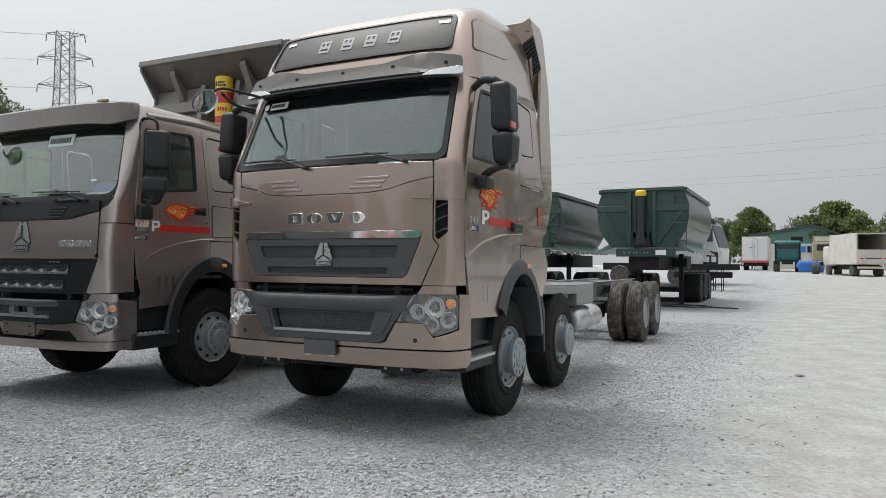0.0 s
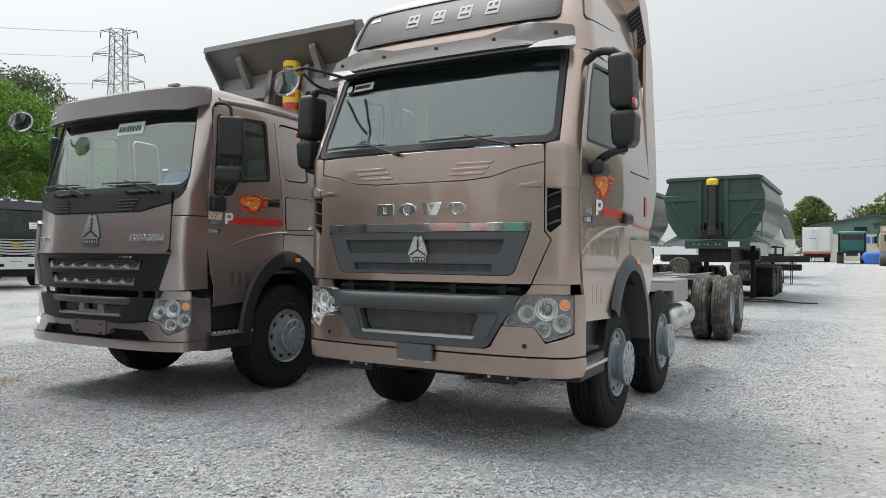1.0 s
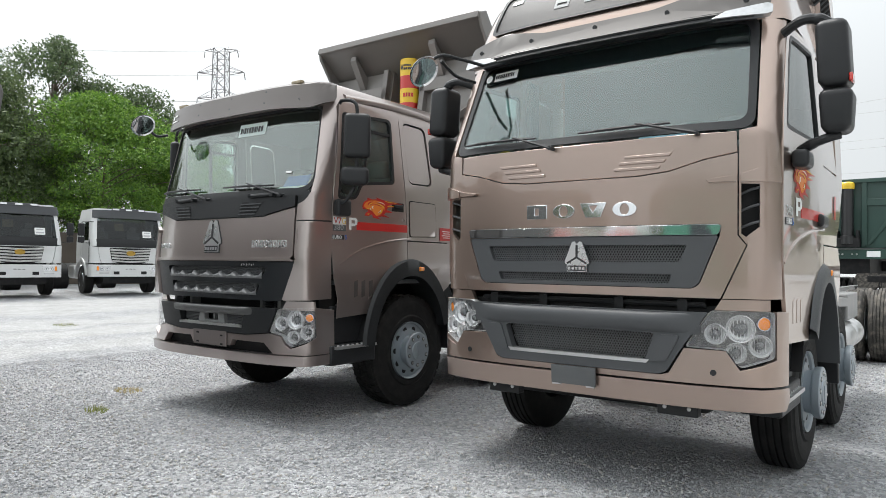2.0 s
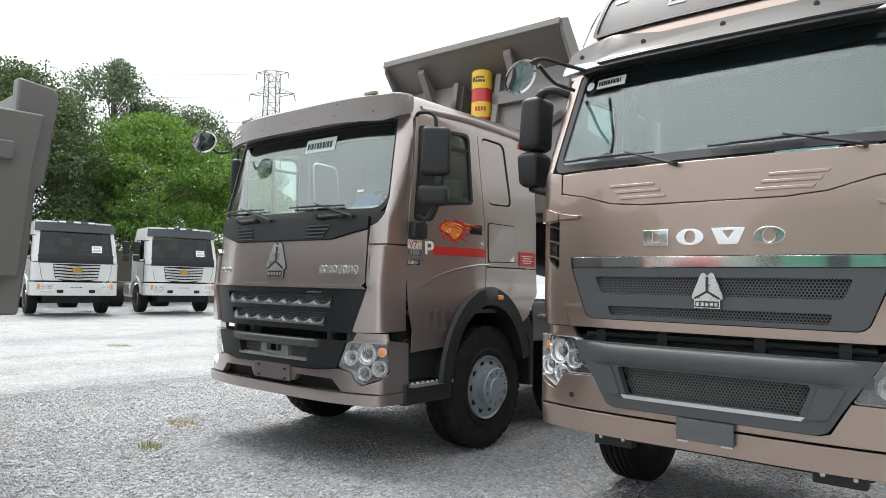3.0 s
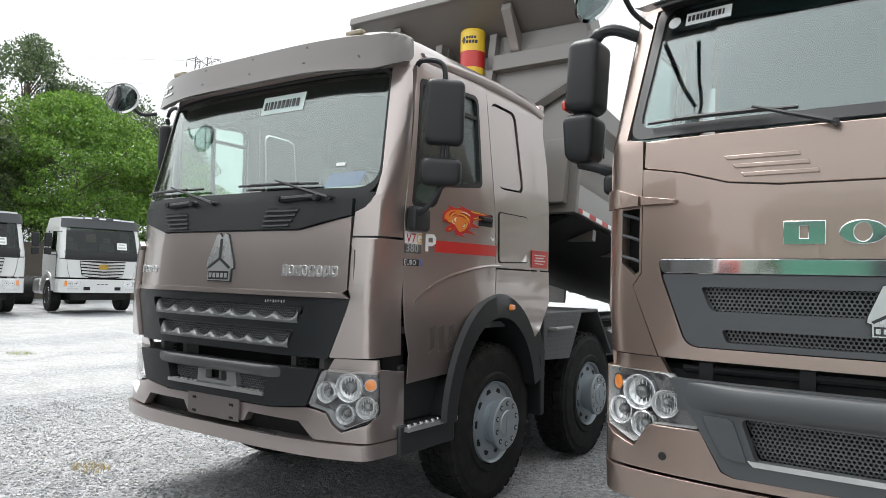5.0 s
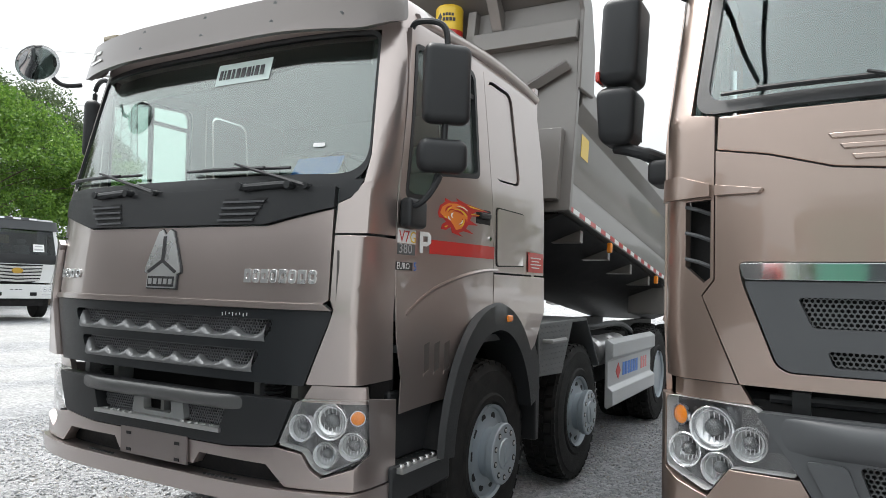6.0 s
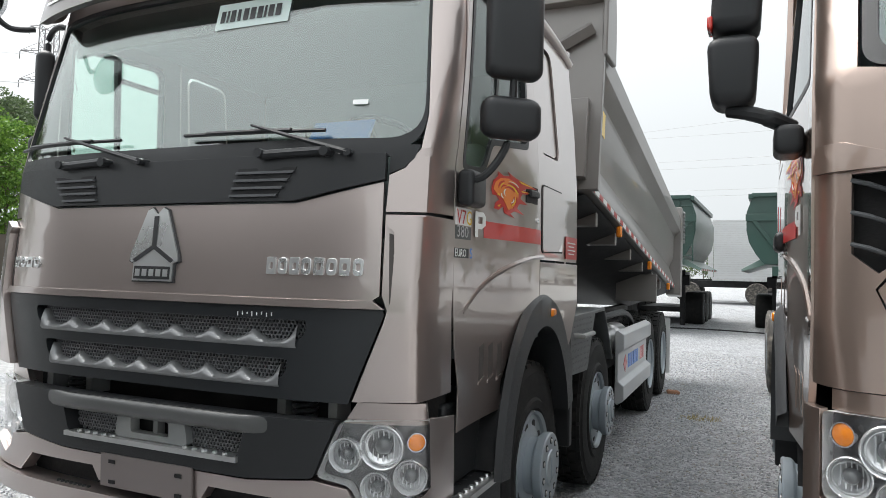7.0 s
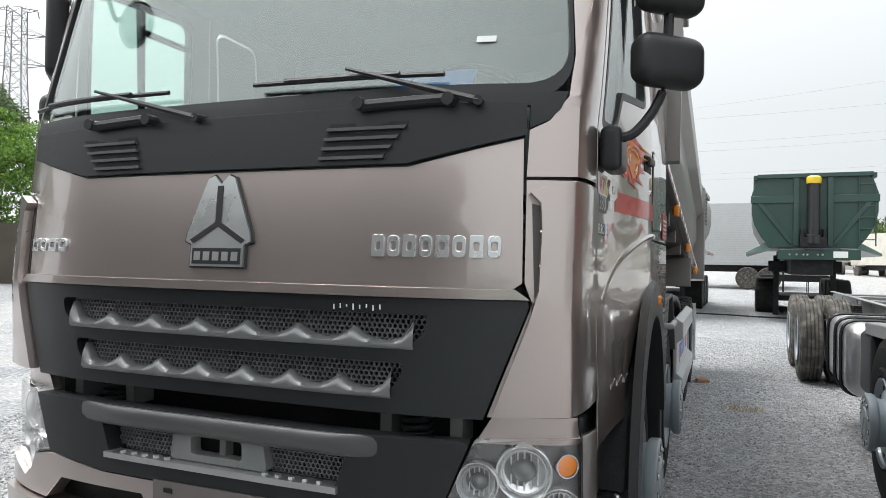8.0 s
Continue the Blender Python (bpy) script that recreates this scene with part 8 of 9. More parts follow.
def far_vehicles():
    """The row of vehicles at the far side of the yard."""
    # white box van, doors towards the yard
    x, y = -0.8, 74.0
    T = thing("box_van", pose(x, y, ground_height(x, y)), "white box van with twin rear doors", "van")
    part("box_body", boxes((-1.25, 1.25, 0, 6, 0.95, 3.5)), DIRTYWHITE, T, bevel=0.03)
    for sg in (1, -1):
        d = part("door", boxes((*sorted((sg * 0.03, sg * 1.18)), -0.05, 0.0, 1.1, 3.4)), WHITE, T, "white rear door", bevel=0.02)
        part("hinge_bar", boxes((*sorted((sg * 0.2, sg * 0.24)), -0.09, -0.05, 1.15, 3.35)), BRUSHED, d)
    bars(T, "grey_bar", [(-0.6 + i * 0.12, -0.52 + i * 0.12, 2.3, 2.4) for i in range(5)], lambda u, v, o: (u, -0.06 - o, v), BLUE, "grey-blue bars on the door", 0.004)
    part("tail_bar", boxes((-1.2, 1.2, -0.1, 0.0, 0.8, 0.95)), RED, T)
    part("underbody", boxes((-1.1, 1.1, 0.2, 5.8, 0.45, 0.9)), DARK, T)
    for sg in (1, -1):
        simple_wheel(T, sg * 1.15, 1.2, 0.45, 0.45, 0.5, RUBBER, RIM)
    # teal tractor seen from behind
    x, y = 2.3, 70.0
    T = thing("tractor_truck", pose(x, y, ground_height(x, y)), "teal tractor truck facing away in the yard", "truck")
    part("cab", softmove(softbox(2.3, 1.9, 2.0, 0.2), (0, 1.0, 2.0)), TEAL, T, "teal cab")
    part("rear_window", boxes((-0.9, 0.9, -0.0, 0.04, 2.2, 2.7)), BLACK_FILM, T)
    part("chassis", boxes((-0.45, 0.45, -2.5, 1.0, 0.7, 1.0), (-1.2, 1.2, -2.0, -0.3, 0.95, 1.02)), DARK, T)
    for sg in (1, -1):
        simple_wheel(T, sg * 1.2, -1.2, 0.5, 0.5, 0.55, RUBBER_DUSTY, RIM)
        part("exhaust", boxes((*sorted((sg * 0.95, sg * 1.1)), -0.25, -0.1, 1.0, 2.8)), DARK, T)
    # tan cab lorry
    x, y = 5.4, 62.0
    T = thing("old_lorry", pose(x, y, ground_height(x, y)), "old tan lorry seen from behind its bare frame", "truck")
    cb = part("cab", softmove(softbox(2.1, 1.6, 1.7, 0.15), (0, 4.3, 1.95)), TAN, T, "tan cab")
    part("rear_window", boxes((-0.7, 0.7, 3.46, 3.52, 2.05, 2.6)), BLACK_FILM, cb)
    rk = part("roof_rack", boxes((-1.0, 1.0, 3.6, 3.66, 2.8, 3.35)), TAN, T, "open frame on the roof", bevel=0.01)
    part("rack_opening", boxes((-0.85, 0.85, 3.585, 3.598, 2.92, 3.25)), DIRTYWHITE, rk)
    for sg in (1, -1):
        part("frame_rail", boxes((*sorted((sg * 0.36, sg * 0.46)), -0.8, 4.2, 0.75, 1.0)), DARK, T)
        part("mirror", boxes((*sorted((sg * 1.2, sg * 1.42)), 4.6, 4.7, 1.9, 2.5)), DARK, cb)
        simple_wheel(T, sg * 1.1, 0.4, 0.47, 0.47, 0.55, RUBBER_DUSTY, TAN)
        simple_wheel(T, sg * 1.05, 4.4, 0.47, 0.47, 0.3, RUBBER_DUSTY, TAN)
    part("tank", boxes((0.5, 1.0, 1.4, 2.6, 0.5, 1.0)), TAN, T, bevel=0.05)
    part("cross_member", boxes((-0.4, 0.4, -0.8, -0.6, 0.72, 1.02)), DARK, T)
    # box lorry with a tail lift
    x, y = 8.2, 55.0
    T = thing("box_lorry", pose(x, y, ground_height(x, y), 0, 0, 18), "weathered white box lorry with its tail open", "truck")
    bm = bmesh.new()
    for r in ((-1.15, 1.15, 0, 5.2, 0.9, 0.98), (-1.15, 1.15, 0, 5.2, 3.15, 3.23), (-1.15, -1.07, 0, 5.2, 0.98, 3.15), (1.07, 1.15, 0, 5.2, 0.98, 3.15), (-1.15, 1.15, 5.1, 5.2, 0.98, 3.15)):
        box(bm, *r)
    part("box_body", bm, DIRTYWHITE, T, "weathered white box", bevel=0.01)
    tl = part("tailgate", boxes((-1.12, 1.12, -0.06, 0.0, 0.95, 2.0)), DIRTYWHITE, T, "dirty white tail lift", bevel=0.01)
    bars(tl, "dark_bar", [(-0.55 + i * 0.12, -0.46 + i * 0.12, 1.3, 1.4) for i in range(9)], lambda u, v, o: (u, -0.062 - o, v), DARK, "dark bars on the tail lift", 0.004)
    bars(tl, "red_bar", [(-0.95, -0.68, 1.3, 1.38), (0.68, 0.95, 1.3, 1.38)], lambda u, v, o: (u, -0.062 - o, v), RED, "red tail bars", 0.004)
    part("bumper", boxes((-1.1, 1.1, -0.1, 0.0, 0.6, 0.75)), DIRTYWHITE, T)
    part("underbody", boxes((-0.5, 0.5, 0.2, 6.5, 0.5, 0.9)), DARK, T)
    part("cab", softmove(softbox(2.0, 1.6, 1.6, 0.15), (0, 6.2, 1.6)), DIRTYWHITE, T)
    for sg in (1, -1):
        for yy in (1.2, 5.9):
            simple_wheel(T, sg * 1.05, yy, 0.42, 0.42, 0.45 if yy < 2 else 0.25, RUBBER_DUSTY, RIM)
    # white pickup at the edge
    x, y = 10.6, 56.0
    T = thing("white_van", pose(x, y, ground_height(x, y)), "white van parked beside the box lorry", "van")
    part("body", softmove(softbox(1.9, 4.6, 1.9, 0.25), (0, 2.2, 1.3)), WHITE, T)
    part("rear_window", boxes((-0.75, 0.75, -0.13, -0.07, 1.5, 2.0)), BLACK_FILM, T)
    for sg in (1, -1):
        for yy in (0.9, 3.6):
            simple_wheel(T, sg * 0.93, yy, 0.36, 0.36, 0.22, RUBBER, RIM)
    # white cab standing behind the trailer, and bare black frames before it
    x, y = -1.0, 36.1
    T = thing("white_tractor", pose(x, y, ground_height(x, y), 0, 0, 82), "white tractor cab with dark side panel", "truck")
    bm = bmesh.new()
    prism(bm, [(-0.75, 1.0), (-0.8, 1.9), (-0.35, 3.3), (0.1, 3.6), (1.3, 3.55), (1.35, 1.0)], "x", -1.22, 1.22)
    cb = part("cab", bm, WHITE, T, "white cab with raked front", bevel=0.08)
    bm = bmesh.new()
    prism(bm, [(-0.5, 3.35), (-0.55, 3.5), (0.1, 3.75), (1.2, 3.7), (1.2, 3.55), (0.1, 3.58)], "x", -1.1, 1.1)
    part("roof", bm, DARKGREY, T, "dark roof visor", bevel=0.03)
    bm = bmesh.new()
    prism(bm, [(-0.77, 1.02), (-0.79, 1.72), (-0.4, 1.8), (1.2, 1.6), (1.2, 1.02)], "x", -1.24, -1.222)
    part("dark_panel", bm, BLACK_FILM, cb)
    bars(T, "white_bar", [(-0.68 + i * 0.36, -0.43 + i * 0.36, 1.2, 1.5) for i in range(3)], lambda u, v, o: (-1.242 - o, u, v), WHITE_FILM, "white bar on the panel", 0.004)
    bm = bmesh.new()
    prism(bm, [(-0.4, 2.3), (-0.12, 3.15), (0.55, 3.2), (0.55, 2.4)], "x", -1.236, -1.222)
    part("side_window", bm, BLACK_FILM, cb)
    bm = bmesh.new()
    prism(bm, [(-0.8, 2.0), (-0.41, 3.2), (-0.44, 3.2), (-0.83, 2.0)], "x", -1.1, 1.1)
    part("windscreen", bm, BLACK_FILM, cb)
    part("mirror", boxes((-1.55, -1.4, -0.55, -0.35, 2.3, 3.0)), DARKGREY, cb)
    part("bumper", boxes((-1.2, 1.2, -0.85, -0.3, 0.45, 1.0)), WHITE, cb, bevel=0.05)
    part("chassis", boxes((-0.45, 0.45, 0.5, 6.0, 0.8, 1.15)), DARK, T)
    for sg in (1, -1):
        for yy in (0.5, 4.6):
            simple_wheel(T, sg * 1.2, yy, 0.5, 0.5, 0.35, RUBBER, RIM)
    for x, y, z, x1 in ((1.3, 28.0, 0.95, -0.2), (0.9, 28.6, 0.58, -0.15)):
        T = thing("bare_chassis", pose(x, y, ground_height(x, y)), "bare black truck frame on stands", "truck frame", "bare frames behind the trailer")
        for y0 in (0.0, 0.8):
            part("frame_rail", boxes((-2.6, x1, y0, y0 + 0.1, z, z + 0.26)), DARK, T, bevel=0.01)
        for xx in (-2.2, -1.3, -0.5):
            part("cross_member", boxes((xx, xx + 0.1, 0.1, 0.8, z + 0.04, z + 0.22)), DARK, T)
        for xx in (-2.2, -0.9):
            for y0 in (0.03, 0.83):
                part("stand", boxes((xx, xx + 0.035, y0, y0 + 0.035, 0, z)), DARK, T)
    # green shed with a wall sign, blue tarp
    x, y = 3.0, 84.0
    T = thing("shed", pose(x, y, ground_height(x, y)), "low green shed with a white wall sign", "shed")
    bm = bmesh.new()
    prism(bm, [(-4.5, 0), (5.0, 0), (5.0, 3.6), (1.5, 4.9), (-4.5, 3.9)], "y", 0, 8)
    part("wall", bm, TEALWALL, T, "green painted wall")
    bm = bmesh.new()
    prism(bm, [(-5.0, 3.75), (1.5, 4.9), (5.5, 3.4), (5.5, 3.55), (1.5, 5.1), (-5.0, 3.95)], "y", -0.4, 8.4)
    part("roof", bm, DARKGREY, T, "dark sheet roof")
    part("lower_wall", boxes((-4.4, 4.9, -0.08, 0.0, 0.0, 2.9)), DIRTYWHITE, T, "white wall with blue bars")
    bars(T, "blue_bar", [(-0.8 + i * 0.62, -0.35 + i * 0.62, 1.9, 2.6) for i in range(6)], lambda u, v, o: (u, -0.09 - o, v), BLUE, "blue bars on the wall", 0.01)
    part("window", boxes((-0.6, 0.6, -0.1, 0.02, 3.1, 3.7)), DARK, T)
    x, y = 4.2, 68.0
    bm = softbox(2.2, 1.6, 1.2, 0.4)
    for v in bm.verts:
        v.co += Vector((noise.noise(v.co * 1.7), noise.noise(v.co * 1.7 + Vector((5, 0, 0))), noise.noise(v.co * 2.1))) * 0.25
    tp = finish("tarpaulin", bm, BLUE, label="")
    tp.matrix_basis = pose(x, y, ground_height(x, y) + 0.45)
    tagged(tp, "blue tarpaulin heaped over goods on the ground", "tarpaulin")
    x, y = 12.4, 62.0
    T = thing("red_shed", pose(x, y, ground_height(x, y)), "red-roofed low shed at the yard's edge", "shed")
    part("wall", boxes((0, 8, 0, 5, 0, 2.6)), DIRTYWHITE, T)
    bm = bmesh.new()
    prism(bm, [(-0.5, 2.5), (4, 4.2), (8.5, 2.5), (8.5, 2.65), (4, 4.4), (-0.5, 2.65)], "y", -0.4, 5.4)
    part("roof", bm, REDROOF, T)


def softmove(bm, v):
    bmesh.ops.translate(bm, vec=v, verts=bm.verts)
    return bm


TEAL = surface("teal_paint", (0.01, 0.13, 0.13), 0.4, 0.0, 0.4, 0.1, 2.0, 0.05, 50, 0.2)
TEALWALL = surface("green_wall_paint", (0.09, 0.18, 0.15), 0.7, 0.0, 0.0, 0.12, 0.7, 0.1, 20, 0.3, (0.2, 0.22, 0.19))
TAN = surface("tan_paint", (0.34, 0.29, 0.2), 0.6, 0.0, 0.0, 0.12, 2.0, 0.1, 50, 0.4)
REDROOF = surface("red_sheet_roof", (0.32, 0.06, 0.045), 0.6, 0.0, 0.0, 0.12, 1.0)
far_vehicles()

def warehouse():
    """The green sheet-clad shed across the yard that the chrome mirrors."""
    x, y = 5.0, -34.0
    T = thing("warehouse", pose(x, y, ground_height(x, y) - 0.1), "green sheet-clad warehouse across the yard", "warehouse")
    w = part("wall", boxes((-11, 11, -8, 0, 0, 5.2)), GREENWALL, T, "ribbed green sheet wall")
    for i in range(28):
        part("wall_rib", boxes((-10.8 + i * 0.8, -10.66 + i * 0.8, 0.0, 0.06, 0.1, 5.1)), GREENWALL, w)
    bm = bmesh.new()
    prism(bm, [(-8.5, 5.2), (-4, 6.4), (0.5, 5.2), (0.5, 5.3), (-4, 6.55), (-8.5, 5.3)], "x", -11.4, 11.4)
    part("roof", bm, DARKGREY, T, "dark sheet roof")
    for x0 in (-6.0, 3.0):
        part("gate", boxes((x0, x0 + 3.6, 0.0, 0.1, 0.0, 4.0)), DARKGREY, T, "dark roller gate")


def red_lorry(x, y, turn):
    T = thing("red_lorry", pose(x, y, ground_height(x, y), 0, 0, turn), "red box lorry parked across the yard", "truck", "lorries across the yard")
    part("box_body", boxes((-1.2, 1.2, 2.2, 8.0, 1.1, 3.4)), DIRTYWHITE, T, "weathered white box", bevel=0.03)
    c = part("cab", softmove(softbox(2.3, 1.9, 1.9, 0.2), (0, 1.0, 1.75)), RED, T, "red cab")
    part("windscreen", boxes((-1.0, 1.0, 0.03, 0.07, 1.75, 2.45)), BLACK_FILM, c)
    part("chassis", boxes((-0.45, 0.45, 0.6, 7.8, 0.7, 1.1)), DARK, T)
    for sg in (1, -1):
        for yy in (1.2, 6.4):
            simple_wheel(T, sg * 1.15, yy, 0.5, 0.5, 0.3, RUBBER, RIM)


GREENWALL = surface("green_sheet_wall", (0.1, 0.3, 0.2), 0.55, 0.0, 0.0, 0.1, 0.6, 0.05, 20, 0.2, (0.2, 0.22, 0.18))
warehouse()
red_lorry(-11.0, -31.0, 184)
red_lorry(-15.5, -30.0, 176)

# ---- trees, pylon and wires ----
def leaf_material(name, a, b):
    m, n, l, bs = nodes_of(name)
    geo = n.new("ShaderNodeNewGeometry")
    mx = n.new("ShaderNodeMix")
    mx.data_type = "RGBA"
    mx.inputs[6].default_value, mx.inputs[7].default_value = (*a, 1), (*b, 1)
    l.new(geo.outputs["Random Per Island"], mx.inputs[0])
    l.new(mx.outputs[2], bs.inputs["Base Color"])
    bs.inputs["Roughness"].default_value = 0.55
    tr = n.new("ShaderNodeBsdfTranslucent")
    l.new(mx.outputs[2], tr.inputs["Color"])
    ms = n.new("ShaderNodeMixShader")
    ms.inputs[0].default_value = 0.35
    l.new(bs.outputs[0], ms.inputs[1])
    l.new(tr.outputs[0], ms.inputs[2])
    l.new(ms.outputs[0], n["Material Output"].inputs["Surface"])
    return m


LEAF_BRIGHT = leaf_material("bright_leaves", (0.055, 0.14, 0.018), (0.2, 0.34, 0.05))
LEAF_DARK = leaf_material("dark_leaves", (0.04, 0.07, 0.025), (0.12, 0.165, 0.06))
LEAF_TALL = leaf_material("hazy_leaves", (0.055, 0.09, 0.04), (0.13, 0.18, 0.08))
LEAF_FAR = leaf_material("olive_leaves", (0.07, 0.12, 0.03), (0.18, 0.23, 0.075))
BARK = surface("bark", (0.12, 0.095, 0.075), 0.9, 0.0, 0.0, 0.25, 3.0, 0.6, 20)


def tree(seed, x, y, height, radius, crown_low, mat, label, leaf=0.24, count=6000, clumps=60, layers=False):
    """A tapered trunk with limbs that end in clumps of small leaves; the clumps leave gaps and an uneven outline."""
    rng = np.random.default_rng(seed)
    z0 = ground_height(x, y)
    T = thing("tree", pose(x, y, z0 - 0.05), label, "tree")
    cs = []
    for i in range(clumps):
        u, a = rng.random(), rng.random() * 2 * math.pi
        zz = crown_low + (height - crown_low) * (0.04 + 0.96 * rng.random() ** 0.8)
        k = (zz - crown_low) / (height - crown_low)
        rad = radius * math.sqrt(max(0.05, 1 - (2 * k - 0.85) ** 2 * 0.8)) * (0.35 + 0.65 * math.sqrt(u)) * rng.uniform(0.8, 1.15)
        cs.append((rad * math.cos(a), rad * math.sin(a), zz - rng.uniform(0, 0.6)))
    bm = bmesh.new()
    r0 = 0.03 * height ** 0.8 * 0.6
    lean = rng.uniform(-0.4, 0.4, 2)
    trunk = [(0, 0, 0), (lean[0] * 0.3, lean[1] * 0.3, height * 0.25), (lean[0] * 0.7, lean[1] * 0.7, height * 0.5), (lean[0], lean[1], height * 0.85)]
    tube(bm, curve(trunk, 4), [r0 * (1 - 0.07 * k) for k in range(13)], 8)
    for i in range(0, clumps, max(1, clumps // 26)):
        c = cs[i]
        zb = max(height * 0.15, min(c[2] - 0.5, height * 0.75) - abs(c[0] + c[1]) * 0.1)
        s = np.interp(zb, [0, height * 0.85], [0, 1])
        st = (lean[0] * s, lean[1] * s, zb)
        midp = tuple(st[k] * 0.45 + c[k] * 0.55 + (0.25 if k == 2 else 0) for k in range(3))
        tube(bm, curve([st, midp, c], 3), [r0 * 0.35 * (1 - 0.12 * k) for k in range(7)], 5)
    part("trunk", bm, BARK, T, "brown trunk and limbs")
    cs = np.array(cs)
    idx = rng.integers(0, clumps, count)
    spread = radius * (0.17 if clumps > 150 else 0.22)
    d = rng.normal(size=(count, 3))
    d /= np.linalg.norm(d, axis=1)[:, None] + 1e-6
    rr = (0.35 + 0.65 * rng.random(count) ** 0.4)[:, None] * spread * rng.uniform(0.7, 1.35, clumps)[idx][:, None]
    p = cs[idx] + d * rr * np.array([1, 1, 0.45 if layers else 0.72])
    # leaf blades: outward and drooping, folded along the middle
    axis = d * 0.7 + rng.normal(size=(count, 3)) * 0.6 - np.array([0, 0, 0.25])
    axis /= np.linalg.norm(axis, axis=1)[:, None]
    side = np.cross(axis, rng.normal(size=(count, 3)))
    side /= np.linalg.norm(side, axis=1)[:, None]
    ln = (leaf * rng.uniform(0.6, 1.3, count))[:, None]
    up = np.cross(side, axis) * ln * 0.12
    a, b, c, e = p, p + axis * ln * 0.5 + side * ln * 0.3 + up, p + axis * ln, p + axis * ln * 0.5 - side * ln * 0.3 + up
    v = np.stack([a, b, c, e], 1).reshape(-1, 3)
    me = bpy.data.meshes.new("crown")
    me.from_pydata(v.tolist(), [], [(4 * i, 4 * i + 1, 4 * i + 2, 4 * i + 3) for i in range(count)])
    ob = place("crown", me, mat, T, "crown of small leaves", sharp=180)
    return T


def at_bearing(deg, dist, eye=(1.19, -3.74)):
    return eye[0] + dist * math.sin(radians(deg)), eye[1] + dist * math.cos(radians(deg))


x, y = at_bearing(-64.5, 38)
tree(1, x, y, 9.4, 4.6, 2.0, LEAF_BRIGHT, "bright green broadleaf tree in layers behind the white trucks", 0.15, 48000, 260, True)
x, y = at_bearing(-58.5, 39)
tree(11, x, y, 7.6, 3.2, 2.0, LEAF_BRIGHT, "bright green broadleaf tree beside the yard wall", 0.15, 22000, 160, True)
x, y = at_bearing(-74.5, 36)
tree(2, x, y, 10.6, 4.4, 1.4, LEAF_DARK, "dark dense tree at the end of the row", 0.15, 46000, 240)
x, y = at_bearing(-70.5, 39)
tree(12, x, y, 7.8, 3.6, 1.2, LEAF_DARK, "dark dense tree filling the row", 0.15, 30000, 170)
for k, (b_, d_, h_, r_) in enumerate(((-68, 52, 15.6, 3.6), (-65, 53, 13.4, 3.8), (-61.5, 52, 12.8, 3.6), (-58.5, 54, 11.2, 3.2), (-81, 40, 12.0, 4.6), (-89, 38, 11.0, 5.0))):
    x, y = at_bearing(b_, d_)
    tree(20 + k, x, y, h_, r_, 5.0 if d_ > 45 else 1.5, LEAF_TALL if d_ > 45 else LEAF_DARK, "tall dark feathery tree behind the others", 0.2, 18000, 110)
# along the far side on the right
for k, (b_, d_, h_, r_, n_, m_) in enumerate(((2.0, 92, 7.6, 3.7, 17000, LEAF_FAR), (-3.4, 98, 7.8, 2.7, 9000, LEAF_FAR), (-5.6, 104, 7.2, 2.6, 3500, LEAF_DARK), (-17.2, 90, 8.0, 2.4, 3500, LEAF_DARK), (5.6, 96, 6.4, 2.6, 2500, LEAF_DARK), (0.0, 120, 6.0, 5.0, 3500, LEAF_DARK), (-7.5, 118, 6.5, 4.0, 3000, LEAF_DARK))):
    x, y = at_bearing(b_, d_, (3.59, -4.75))
    tree(40 + k, x, y, h_, r_, 1.2, m_, "rounded tree at the far side of the yard", 0.36, n_, 90)


# unseen trees, added to darken what the cabs mirror
for k, (x, y, h_, r_) in enumerate(((-24, -52, 7.0, 4.0), (-9.5, -50, 7.0, 3.6), (40, -20, 8.5, 4.4), (44, -6, 9.5, 4.6), (43, 8, 9.0, 4.6), (46, 21, 9.5, 4.8), (38, 28, 9.8, 4.8), (31, 31, 10.4, 5.0), (25.5, 34, 10.8, 5.0), (20, 37, 10.2, 4.8), (15.5, 41, 9.6, 4.4))):
    tree(60 + k, x, y, h_, r_, 1.5, LEAF_DARK, "rounded unseen tree at the yard's edge, added for reflections", 0.36, 6000, 70)


def bare_tree(seed, x, y, h):
    rng = random.Random(seed)
    T = thing("bare_tree", pose(x, y, ground_height(x, y)), "leafless tree with fine pale branches", "tree", "leafless trees at the far side")
    bm = bmesh.new()

    def grow(p, d, ln, r, depth):
        q = p + d * ln
        tube(bm, [p, p * 0.5 + q * 0.5 + Vector((rng.uniform(-1, 1), rng.uniform(-1, 1), 0)) * ln * 0.06, q], [r, r * 0.8, r * 0.6], 4)
        if depth:
            for _ in range(3):
                nd = (d + Vector((rng.uniform(-1, 1), rng.uniform(-1, 1), rng.uniform(-0.15, 0.6))) * 0.6).normalized()
                grow(q - d * ln * rng.uniform(0, 0.35), nd, ln * rng.uniform(0.55, 0.8), r * 0.66, depth - 1)
    grow(Vector((0, 0, 0)), Vector((0, 0, 1)), h * 0.33, 0.19, 4)
    part("branches", bm, BARK_PALE, T)


BARK_PALE = surface("pale_bark", (0.2, 0.17, 0.15), 0.9, 0.0, 0.0, 0.2, 3.0)
for k, (b_, d_, h_) in enumerate(((-0.6, 100, 8.5), (0.3, 104, 7.0), (5.2, 84, 9.5), (6.0, 90, 9.0), (-5.0, 106, 8.0))):
    x, y = at_bearing(b_, d_, (3.59, -4.75))
    bare_tree(70 + k, x, y, h_)

